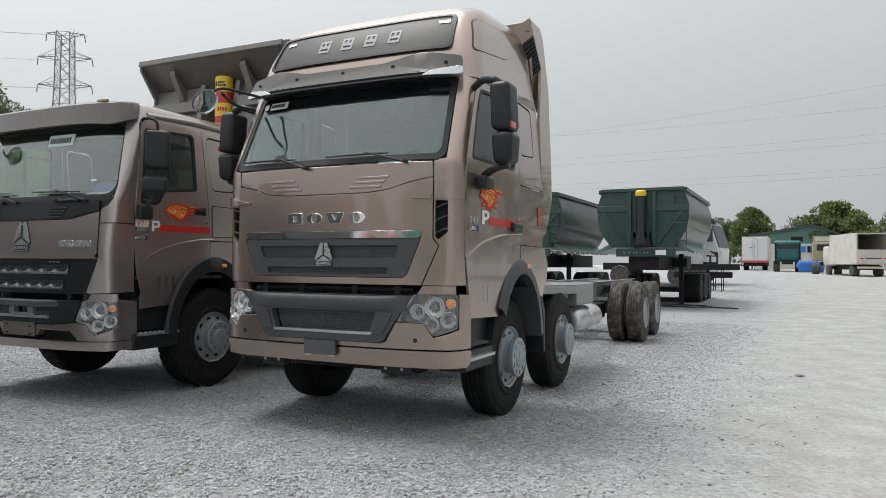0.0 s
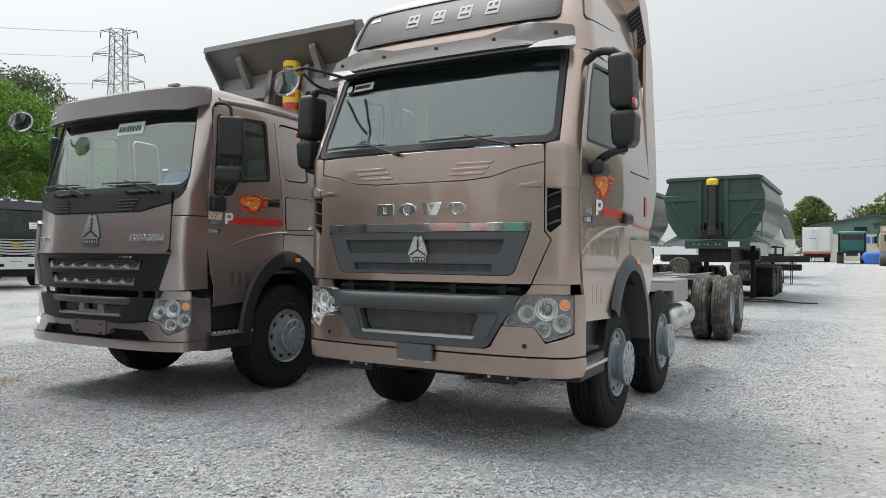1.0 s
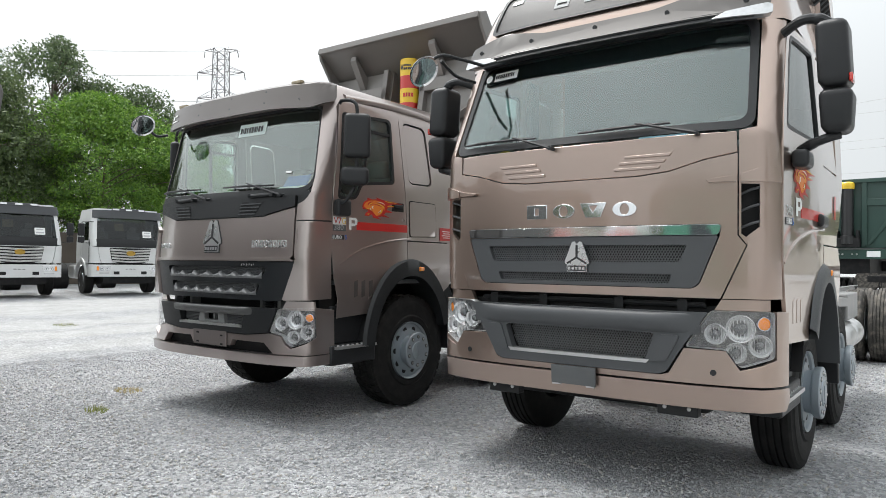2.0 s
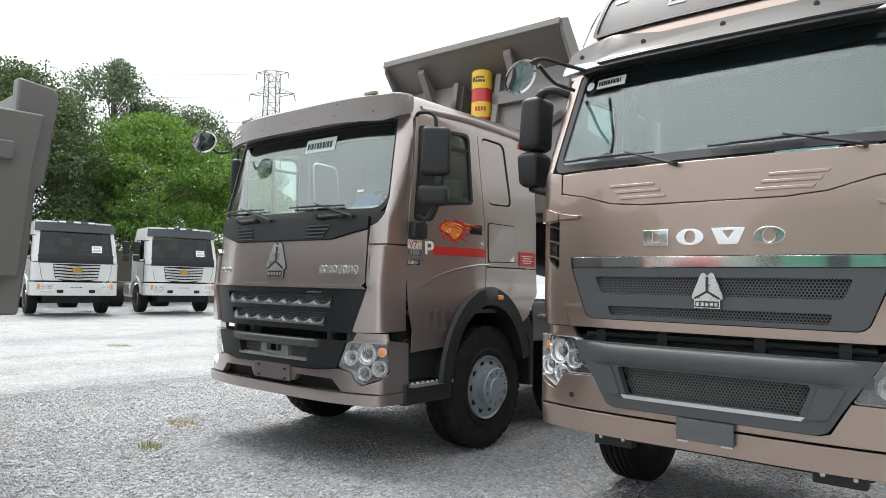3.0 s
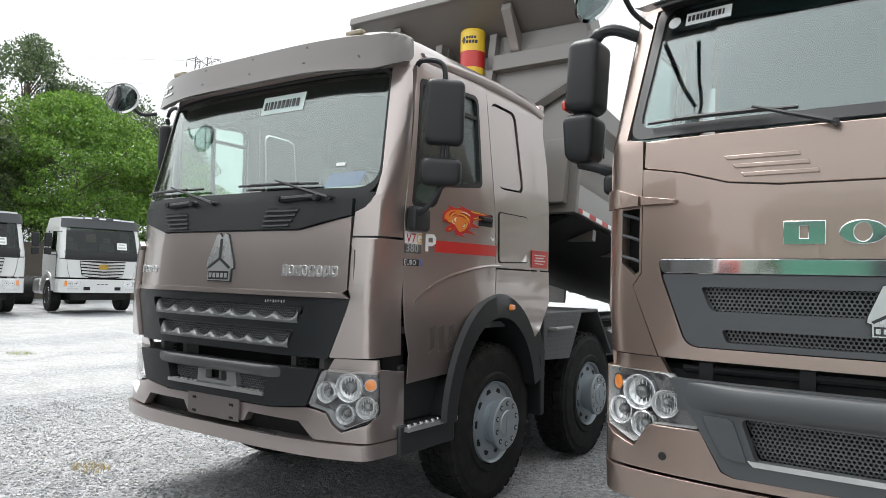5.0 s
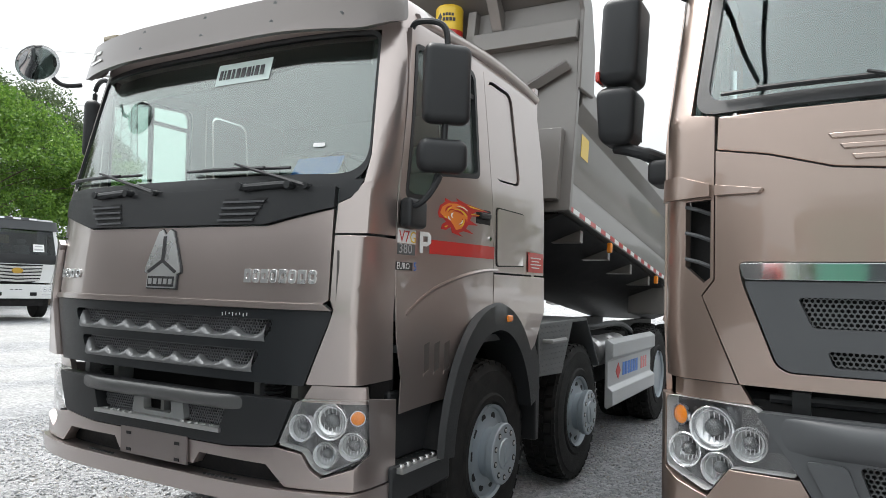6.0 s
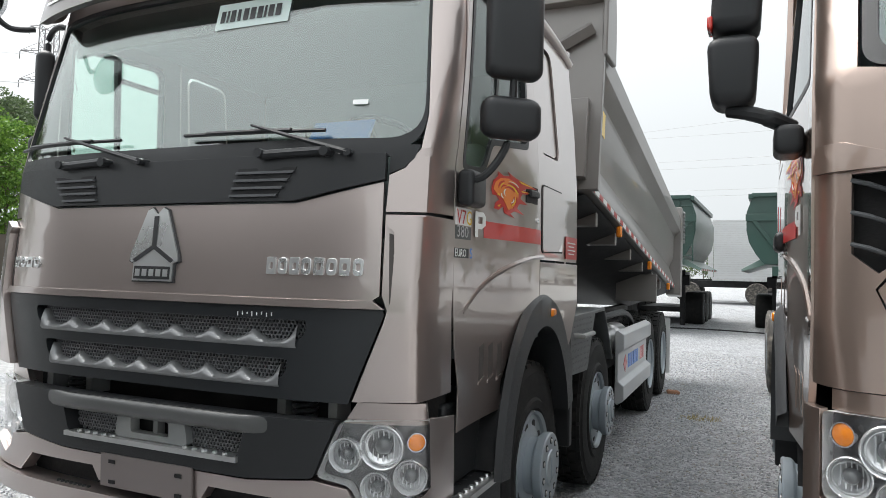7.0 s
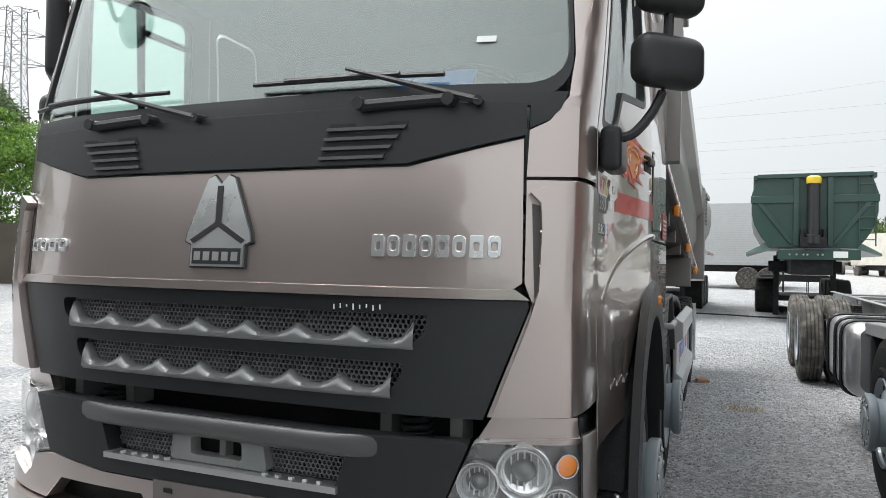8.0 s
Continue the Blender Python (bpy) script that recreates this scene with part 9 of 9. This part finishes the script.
# yard wall behind the white trucks; its dark colour also holds the hedge's shade
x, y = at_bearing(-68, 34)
w_ = thing("yard_wall", pose(x, y, ground_height(x, y), 0, 0, 68), "weathered dark brown yard wall with the trees' shade in its colour", "wall", kind="structure")
part("wall_face", boxes((-14, 12, 0, 0.25, 0, 2.3)), surface("weathered_shaded_wall", (0.09, 0.075, 0.06), 0.9, 0.0, 0.0, 0.25, 1.0, 0.4, 20), w_)


def pylon():
    x, y = 3.59 + 185 * math.sin(radians(-56.2)), -4.75 + 185 * math.cos(radians(-56.2))
    T = thing("pylon", pose(x, y, 0.5, 0, 0, 35), "lattice steel electricity pylon far behind the trees", "pylon")
    H = 54.5
    half = lin([(0, 5.0), (26, 2.4), (40, 1.7), (54.5, 1.5)])
    zs = [0, 8, 15, 21, 26, 30, 34, 37.5, 41, 44, 47, 50, 52.5, 54.5]
    bm = bmesh.new()
    for i in range(len(zs) - 1):
        a, b = half(zs[i]), half(zs[i + 1])
        for k in range(4):
            c0, c1 = ((1, 1), (-1, 1), (-1, -1), (1, -1))[k], ((1, 1), (-1, 1), (-1, -1), (1, -1))[(k + 1) % 4]
            p0, p1 = (c0[0] * a, c0[1] * a, zs[i]), (c0[0] * b, c0[1] * b, zs[i + 1])
            q0, q1 = (c1[0] * a, c1[1] * a, zs[i]), (c1[0] * b, c1[1] * b, zs[i + 1])
            tube(bm, [p0, p1], 0.13, 4)
            tube(bm, [p0, q1], 0.06, 4)
            tube(bm, [q0, p1], 0.06, 4)
            tube(bm, [p1, q1], 0.06, 4)
    part("tower", bm, PYLON, T, "lattice tower")
    for z, r in ((54.2, 4.2), (48.5, 6.0), (42.0, 6.0)):
        for sg in (1, -1):
            bm = bmesh.new()
            h_ = half(z)
            for s2 in (1, -1):
                tube(bm, [(sg * h_, s2 * h_, z), (sg * r, 0, z + 0.2)], 0.1, 4)
                tube(bm, [(sg * h_, s2 * h_, z + 1.8 if z < 54 else z), (sg * r, 0, z + 0.25)], 0.06, 4)
            for kk in range(3):
                tube(bm, [(sg * (h_ + (r - h_) * kk / 3), 0, z), (sg * (h_ + (r - h_) * (kk + 0.5) / 3), 0, z + 1.2 * (1 - kk / 3))], 0.06, 4)
            tube(bm, [(sg * r, 0, z), (sg * (r + 0.2), 0.3, z - 1.6)], 0.12, 5)
            part("cross_arm", bm, PYLON, T, "cross-arm with insulators")
    return x, y


PYLON = surface("galvanised_steel", (0.13, 0.125, 0.125), 0.6, 0.2, 0.0, 0.1, 1.0)
WIRE = surface("wire", (0.4, 0.4, 0.4), 0.7, 0.0, 0.0, 0.05, 1.0)
px_, py_ = pylon()


def wire(a, b, sag, r):
    bm = bmesh.new()
    n = 24
    tube(bm, [tuple(a[i] + (b[i] - a[i]) * k / n - (sag * 4 * (k / n) * (1 - k / n) if i == 2 else 0) for i in range(3)) for k in range(n + 1)], r, 4)
    ob = finish("power_line", bm, WIRE)
    tagged(ob, "thin sagging overhead power line against the sky", "power line", "overhead power lines")


for z in (54.5, 48.5, 42.0):
    for o in (-5, 5):
        c = (px_ + o * 0.82, py_ + o * 0.57, z)
        wire(c, (px_ - 170 + o * 0.8, py_ - 190 + o, z + 14), 8, 0.045)
for z, zl in ((33, 26), (27.5, 27), (23.5, 22.5), (22.2, 21.2), (18.0, 17.6), (17.0, 16.6)):
    wire((-60, 125, zl), (50, 120, z), 1.2, 0.03)


def line_mast(x, y, top, arms):
    T = thing("line_mast", pose(x, y, ground_height(x, y) - 0.1), "grey steel mast that carries overhead lines", "mast", "masts of the overhead lines")
    bm = bmesh.new()
    lathe(bm, [(0.0, 0.42), (top * 0.5, 0.3), (top, 0.18), (top + 0.05, 0.0)], 14, "z")
    part("pole", bm, PYLON, T, "tapered steel pole")
    for z in arms:
        bm = bmesh.new()
        tube(bm, [(-1.2, 0, z - 0.35), (-0.2, 0, z), (0.2, 0, z), (1.2, 0, z - 0.35)], 0.08, 6)
        part("cross_arm", bm, PYLON, T)


line_mast(-60, 125, 26.5, (27 - 0.9, 26 - 1.0, 22.5 - 1.0, 21.2 - 1.0, 17.6 - 1.0, 16.6 - 1.0))
line_mast(50, 120, 33.0, (33 - 1.0, 27.5 - 1.0, 23.5 - 1.0, 22.2 - 1.0, 18.0 - 1.0, 17.0 - 1.0))

# ---- ground ----
def ground_sheet():
    ax = [0.0]
    stepv = 0.25
    while ax[-1] < 1400:
        ax.append(ax[-1] + stepv)
        stepv *= 1.06 if ax[-1] > 9 else 1.0
    ax = [-v for v in reversed(ax[1:])] + ax
    cx, cy = 0.0, 2.0
    n = len(ax)
    verts = []
    for yy in ax:
        for xx in ax:
            x, y = cx + xx, cy + yy
            z = ground_height(x, y)
            if abs(xx) < 30 and abs(yy) < 30:
                z += 0.02 * noise.noise((x * 0.6, y * 0.6, 0)) + 0.012 * noise.noise((x * 2.3, y * 2.3, 5)) - 0.012
            verts.append((x, y, z))
    faces = [(j * n + i, j * n + i + 1, (j + 1) * n + i + 1, (j + 1) * n + i) for j in range(n - 1) for i in range(n - 1)]
    me = bpy.data.meshes.new("ground")
    me.from_pydata(verts, [], faces)
    ob = place("ground", me, GRAVEL, sharp=180)
    return tagged(ob, "grey crushed-stone yard with pale dusty wheel tracks", "ground", kind="structure")


def gravel_material():
    m, n, l, b = nodes_of("crushed_stone")
    tc = n.new("ShaderNodeTexCoord")
    vo = n.new("ShaderNodeTexVoronoi")
    vo.inputs["Scale"].default_value = 34
    v2 = n.new("ShaderNodeTexVoronoi")
    v2.inputs["Scale"].default_value = 95
    big = n.new("ShaderNodeTexNoise")
    big.inputs["Scale"].default_value, big.inputs["Detail"].default_value = 0.22, 6
    mid = n.new("ShaderNodeTexNoise")
    mid.inputs["Scale"].default_value, mid.inputs["Detail"].default_value = 2.2, 7
    for t in (vo, v2, big, mid):
        l.new(tc.outputs["Object"], t.inputs["Vector"])
    ramp = n.new("ShaderNodeValToRGB")
    ramp.color_ramp.elements[0].color, ramp.color_ramp.elements[1].color = (0.29, 0.299, 0.312, 1), (0.62, 0.629, 0.647, 1)
    sep = n.new("ShaderNodeSeparateColor")
    l.new(vo.outputs["Color"], sep.inputs[0])
    l.new(sep.outputs[0], ramp.inputs[0])
    # pale dusty wheel tracks that run along the yard, with ragged edges
    sx = n.new("ShaderNodeSeparateXYZ")
    l.new(tc.outputs["Object"], sx.inputs[0])
    wob = n.new("ShaderNodeTexNoise")
    wob.inputs["Scale"].default_value, wob.inputs["Detail"].default_value = 0.7, 6
    l.new(tc.outputs["Object"], wob.inputs["Vector"])
    wx = n.new("ShaderNodeMath")
    wx.operation = "MULTIPLY_ADD"
    wx.inputs[1].default_value = 2.6
    l.new(wob.outputs[0], wx.inputs[0])
    l.new(sx.outputs["X"], wx.inputs[2])
    total = None
    for x0, half, soft_, amount in ((8.0, 4.2, 2.6, 0.85), (-9.6, 0.35, 0.5, 0.5), (-11.6, 0.3, 0.5, 0.55), (-13.4, 0.6, 0.6, 0.5), (-18.0, 1.8, 1.2, 0.5), (0.6, 0.2, 0.8, 0.25), (-6.6, 0.5, 0.9, 0.3)):
        su, ab, mp_ = n.new("ShaderNodeMath"), n.new("ShaderNodeMath"), n.new("ShaderNodeMapRange")
        su.operation, ab.operation = "SUBTRACT", "ABSOLUTE"
        su.inputs[1].default_value = x0 + 1.3
        mp_.interpolation_type = "SMOOTHSTEP"
        mp_.inputs["From Min"].default_value, mp_.inputs["From Max"].default_value = half, half + soft_
        mp_.inputs["To Min"].default_value, mp_.inputs["To Max"].default_value = amount, 0.0
        l.new(wx.outputs[0], su.inputs[0])
        l.new(su.outputs[0], ab.inputs[0])
        l.new(ab.outputs[0], mp_.inputs[0])
        if total is None:
            total = mp_.outputs[0]
        else:
            mxm = n.new("ShaderNodeMath")
            mxm.operation = "MAXIMUM"
            l.new(total, mxm.inputs[0])
            l.new(mp_.outputs[0], mxm.inputs[1])
            total = mxm.outputs[0]
    dr = n.new("ShaderNodeMapRange")
    dr.inputs["From Min"].default_value, dr.inputs["From Max"].default_value = 0.45, 0.75
    dr.inputs["To Max"].default_value = 0.4
    l.new(big.outputs[0], dr.inputs[0])
    both = n.new("ShaderNodeMath")
    both.operation = "MAXIMUM"
    l.new(total, both.inputs[0])
    l.new(dr.outputs[0], both.inputs[1])
    # stones still show through the dust here and there
    thr = n.new("ShaderNodeMapRange")
    thr.inputs["From Min"].default_value, thr.inputs["From Max"].default_value = 0.35, 0.65
    thr.inputs["To Min"].default_value, thr.inputs["To Max"].default_value = 1.0, 0.72
    l.new(mid.outputs[0], thr.inputs[0])
    dm = n.new("ShaderNodeMath")
    dm.operation = "MULTIPLY"
    l.new(both.outputs[0], dm.inputs[0])
    l.new(thr.outputs[0], dm.inputs[1])
    dust = n.new("ShaderNodeMix")
    dust.data_type = "RGBA"
    l.new(dm.outputs[0], dust.inputs[0])
    l.new(ramp.outputs[0], dust.inputs[6])
    pale = n.new("ShaderNodeMix")
    pale.data_type = "RGBA"
    pale.inputs[6].default_value, pale.inputs[7].default_value = (0.285, 0.277, 0.257, 1), (0.325, 0.317, 0.297, 1)
    l.new(mid.outputs[0], pale.inputs[0])
    l.new(pale.outputs[2], dust.inputs[7])
    mr = n.new("ShaderNodeMapRange")
    mr.inputs["From Min"].default_value, mr.inputs["From Max"].default_value = 0.3, 0.7
    mr.inputs["To Min"].default_value, mr.inputs["To Max"].default_value = 0.9, 1.1
    l.new(mid.outputs[0], mr.inputs[0])
    mul = n.new("ShaderNodeMix")
    mul.data_type, mul.blend_type = "RGBA", "MULTIPLY"
    mul.inputs[0].default_value = 1.0
    l.new(dust.outputs[2], mul.inputs[6])
    l.new(mr.outputs[0], mul.inputs[7])
    l.new(mul.outputs[2], b.inputs["Base Color"])
    b.inputs["Roughness"].default_value = 0.9
    bp = n.new("ShaderNodeBump")
    bp.inputs["Strength"].default_value, bp.inputs["Distance"].default_value = 1.0, 0.03
    ad = n.new("ShaderNodeMath")
    l.new(vo.outputs["Distance"], ad.inputs[0])
    l.new(v2.outputs["Distance"], ad.inputs[1])
    l.new(ad.outputs[0], bp.inputs["Height"])
    bp.invert = True
    bs_ = n.new("ShaderNodeMapRange")
    bs_.inputs["To Min"].default_value, bs_.inputs["To Max"].default_value = 1.0, 0.25
    l.new(dm.outputs[0], bs_.inputs[0])
    l.new(bs_.outputs[0], bp.inputs["Strength"])
    l.new(bp.outputs[0], b.inputs["Normal"])
    return m


GRAVEL = gravel_material()
ground_sheet()


def stones():
    """Loose crushed stone on the yard: small sharp-edged chips, thickest near the trucks' fronts."""
    rng = np.random.default_rng(5)
    n = 190000
    x = -8.5 + 12.5 * rng.random(n)
    x = np.where((x > 2.4 + 0.5 * rng.normal(size=n)) & (rng.random(n) < 0.985), -8.5 + 10.6 * rng.random(n), x)
    y = -4.2 + 17.0 * rng.random(n) ** 1.8
    size = 0.0062 + 0.0135 * rng.random(n) ** 2.2 + 0.014 * (rng.random(n) > 0.97) * rng.random(n)
    z = np.array([ground_height(a, b) + 0.02 * noise.noise((a * 0.6, b * 0.6, 0)) + 0.012 * noise.noise((a * 2.3, b * 2.3, 5)) - 0.012 for a, b in zip(x.tolist(), y.tolist())])
    octa = np.array([(1, 0, 0), (-1, 0, 0), (0, 1, 0), (0, -1, 0), (0, 0, 1), (0, 0, -1)], float)
    v = octa[None] * rng.uniform(0.6, 1.25, (n, 6, 1)) + rng.normal(0, 0.16, (n, 6, 3))
    v *= (size[:, None] * np.array([1.0, 0.8, 0.5]))[:, None, :]
    a, b = rng.random(n) * 6.283, rng.normal(0, 0.5, n)
    ca, sa, cb, sb = np.cos(a)[:, None], np.sin(a)[:, None], np.cos(b)[:, None], np.sin(b)[:, None]
    vx, vy, vz = v[..., 0], v[..., 1], v[..., 2]
    vx, vz = vx * cb - vz * sb, vx * sb + vz * cb
    vx, vy = vx * ca - vy * sa, vx * sa + vy * ca
    co = np.stack([vx + x[:, None], vy + y[:, None], vz + (z + size * 0.3)[:, None]], 2).reshape(-1, 3)
    tri = np.array([(0, 2, 4), (2, 1, 4), (1, 3, 4), (3, 0, 4), (2, 0, 5), (1, 2, 5), (3, 1, 5), (0, 3, 5)])
    idx = (tri[None] + 6 * np.arange(n)[:, None, None]).reshape(-1)
    me = bpy.data.meshes.new("loose_stones")
    me.vertices.add(len(co))
    me.vertices.foreach_set("co", co.reshape(-1))
    me.loops.add(len(idx))
    me.loops.foreach_set("vertex_index", idx)
    me.polygons.add(len(idx) // 3)
    me.polygons.foreach_set("loop_start", np.arange(0, len(idx), 3))
    me.update(calc_edges=True)
    ob = place("loose_stone", me, STONE, flat=True)
    tagged(ob, "loose grey crushed stone scattered over the yard", "gravel", kind="stuff")


def stone_material():
    m, n, l, b = nodes_of("loose_stone")
    geo = n.new("ShaderNodeNewGeometry")
    ramp = n.new("ShaderNodeValToRGB")
    e = ramp.color_ramp.elements
    e[0].color, e[1].color = (0.26, 0.268, 0.282, 1), (0.68, 0.685, 0.69, 1)
    e.new(0.6).color = (0.47, 0.48, 0.497, 1)
    e.new(0.93).color = (0.4, 0.38, 0.34, 1)
    l.new(geo.outputs["Random Per Island"], ramp.inputs[0])
    l.new(ramp.outputs[0], b.inputs["Base Color"])
    b.inputs["Roughness"].default_value = 0.85
    return m


STONE = stone_material()
stones()


# ---- small things on the ground ----
def weed_patch(seed, x, y, r, mat, label):
    rng = random.Random(seed)
    T = bmesh.new()
    for _ in range(140):
        a, d = rng.uniform(0, 6.283), r * math.sqrt(rng.random())
        px, py = d * math.cos(a), d * math.sin(a) * 0.6
        h, b = rng.uniform(0.012, 0.045), rng.uniform(0, 6.283)
        w = 0.004
        lx, ly = rng.uniform(-0.03, 0.03), rng.uniform(-0.03, 0.03)
        v = [T.verts.new(p) for p in ((px - w * math.cos(b), py - w * math.sin(b), -0.01), (px + w * math.cos(b), py + w * math.sin(b), -0.01), (px + lx, py + ly, h))]
        T.faces.new(v)
    ob = finish("weed", T, mat, m=pose(x, y, ground_height(x, y) + 0.005))
    tagged(ob, label, "weeds", kind="stuff")


STRAW = leaf_material("dry_grass", (0.35, 0.28, 0.1), (0.45, 0.36, 0.16))
MOSS = leaf_material("low_weeds", (0.16, 0.2, 0.05), (0.28, 0.3, 0.09))
weed_patch(1, -5.35, -0.25, 0.2, STRAW, "sparse dry yellow grass between the stones")
weed_patch(2, -4.6, -0.95, 0.16, MOSS, "small patch of green weeds between the stones")
weed_patch(3, -13.0, 2.4, 0.35, MOSS, "small patch of green weeds on the yard")
weed_patch(4, -2.1, 6.0, 0.22, STRAW, "sparse dry yellow grass between the stones")


def scrap(name, x, y, sx, sy, sz, mat, label, category, turn):
    bm = softbox(sx, sy, sz, min(sx, sy) * 0.2)
    for v in bm.verts:
        v.co += noise.noise_vector(v.co * 30) * 0.12 * min(sx, sy)
    ob = finish(name, bm, mat, m=pose(x, y, ground_height(x, y) + sz * 0.4, 4, 6, turn))
    tagged(ob, label, category)


BRICK = surface("broken_brick", (0.33, 0.17, 0.1), 0.85, 0.0, 0.0, 0.2, 20.0, 0.4, 120)
scrap("brick_scrap", -2.6, 7.6, 0.17, 0.09, 0.05, BRICK, "broken orange brick lying behind the rear wheel", "brick", 20)
scrap("dry_leaf", 3.55, 5.5, 0.11, 0.07, 0.012, BRICK, "dry orange leaf lying on the dusty track", "leaf", 50)


def hose():
    bm = bmesh.new()
    rng = random.Random(4)
    pts = [(-7.0 + k * 0.45, 18.0 + 0.12 * math.sin(k * 0.9) + rng.uniform(-0.04, 0.04)) for k in range(15)]
    for k in range(40):
        a = k * 0.55
        pts.append((0.35 + (0.75 + 0.05 * rng.uniform(-1, 1)) * math.cos(a + 3.4), 17.9 + (0.4 + 0.04 * rng.uniform(-1, 1)) * math.sin(a + 3.4)))
    pts += [(1.3, 17.6), (1.9, 17.5)]
    tube(bm, curve([(x, y, ground_height(x, y) + 0.03) for x, y in pts], 3), 0.022, 6)
    ob = finish("hose", bm, PLASTIC)
    tagged(ob, "black rubber hose lying coiled across the gravel", "hose")


hose()
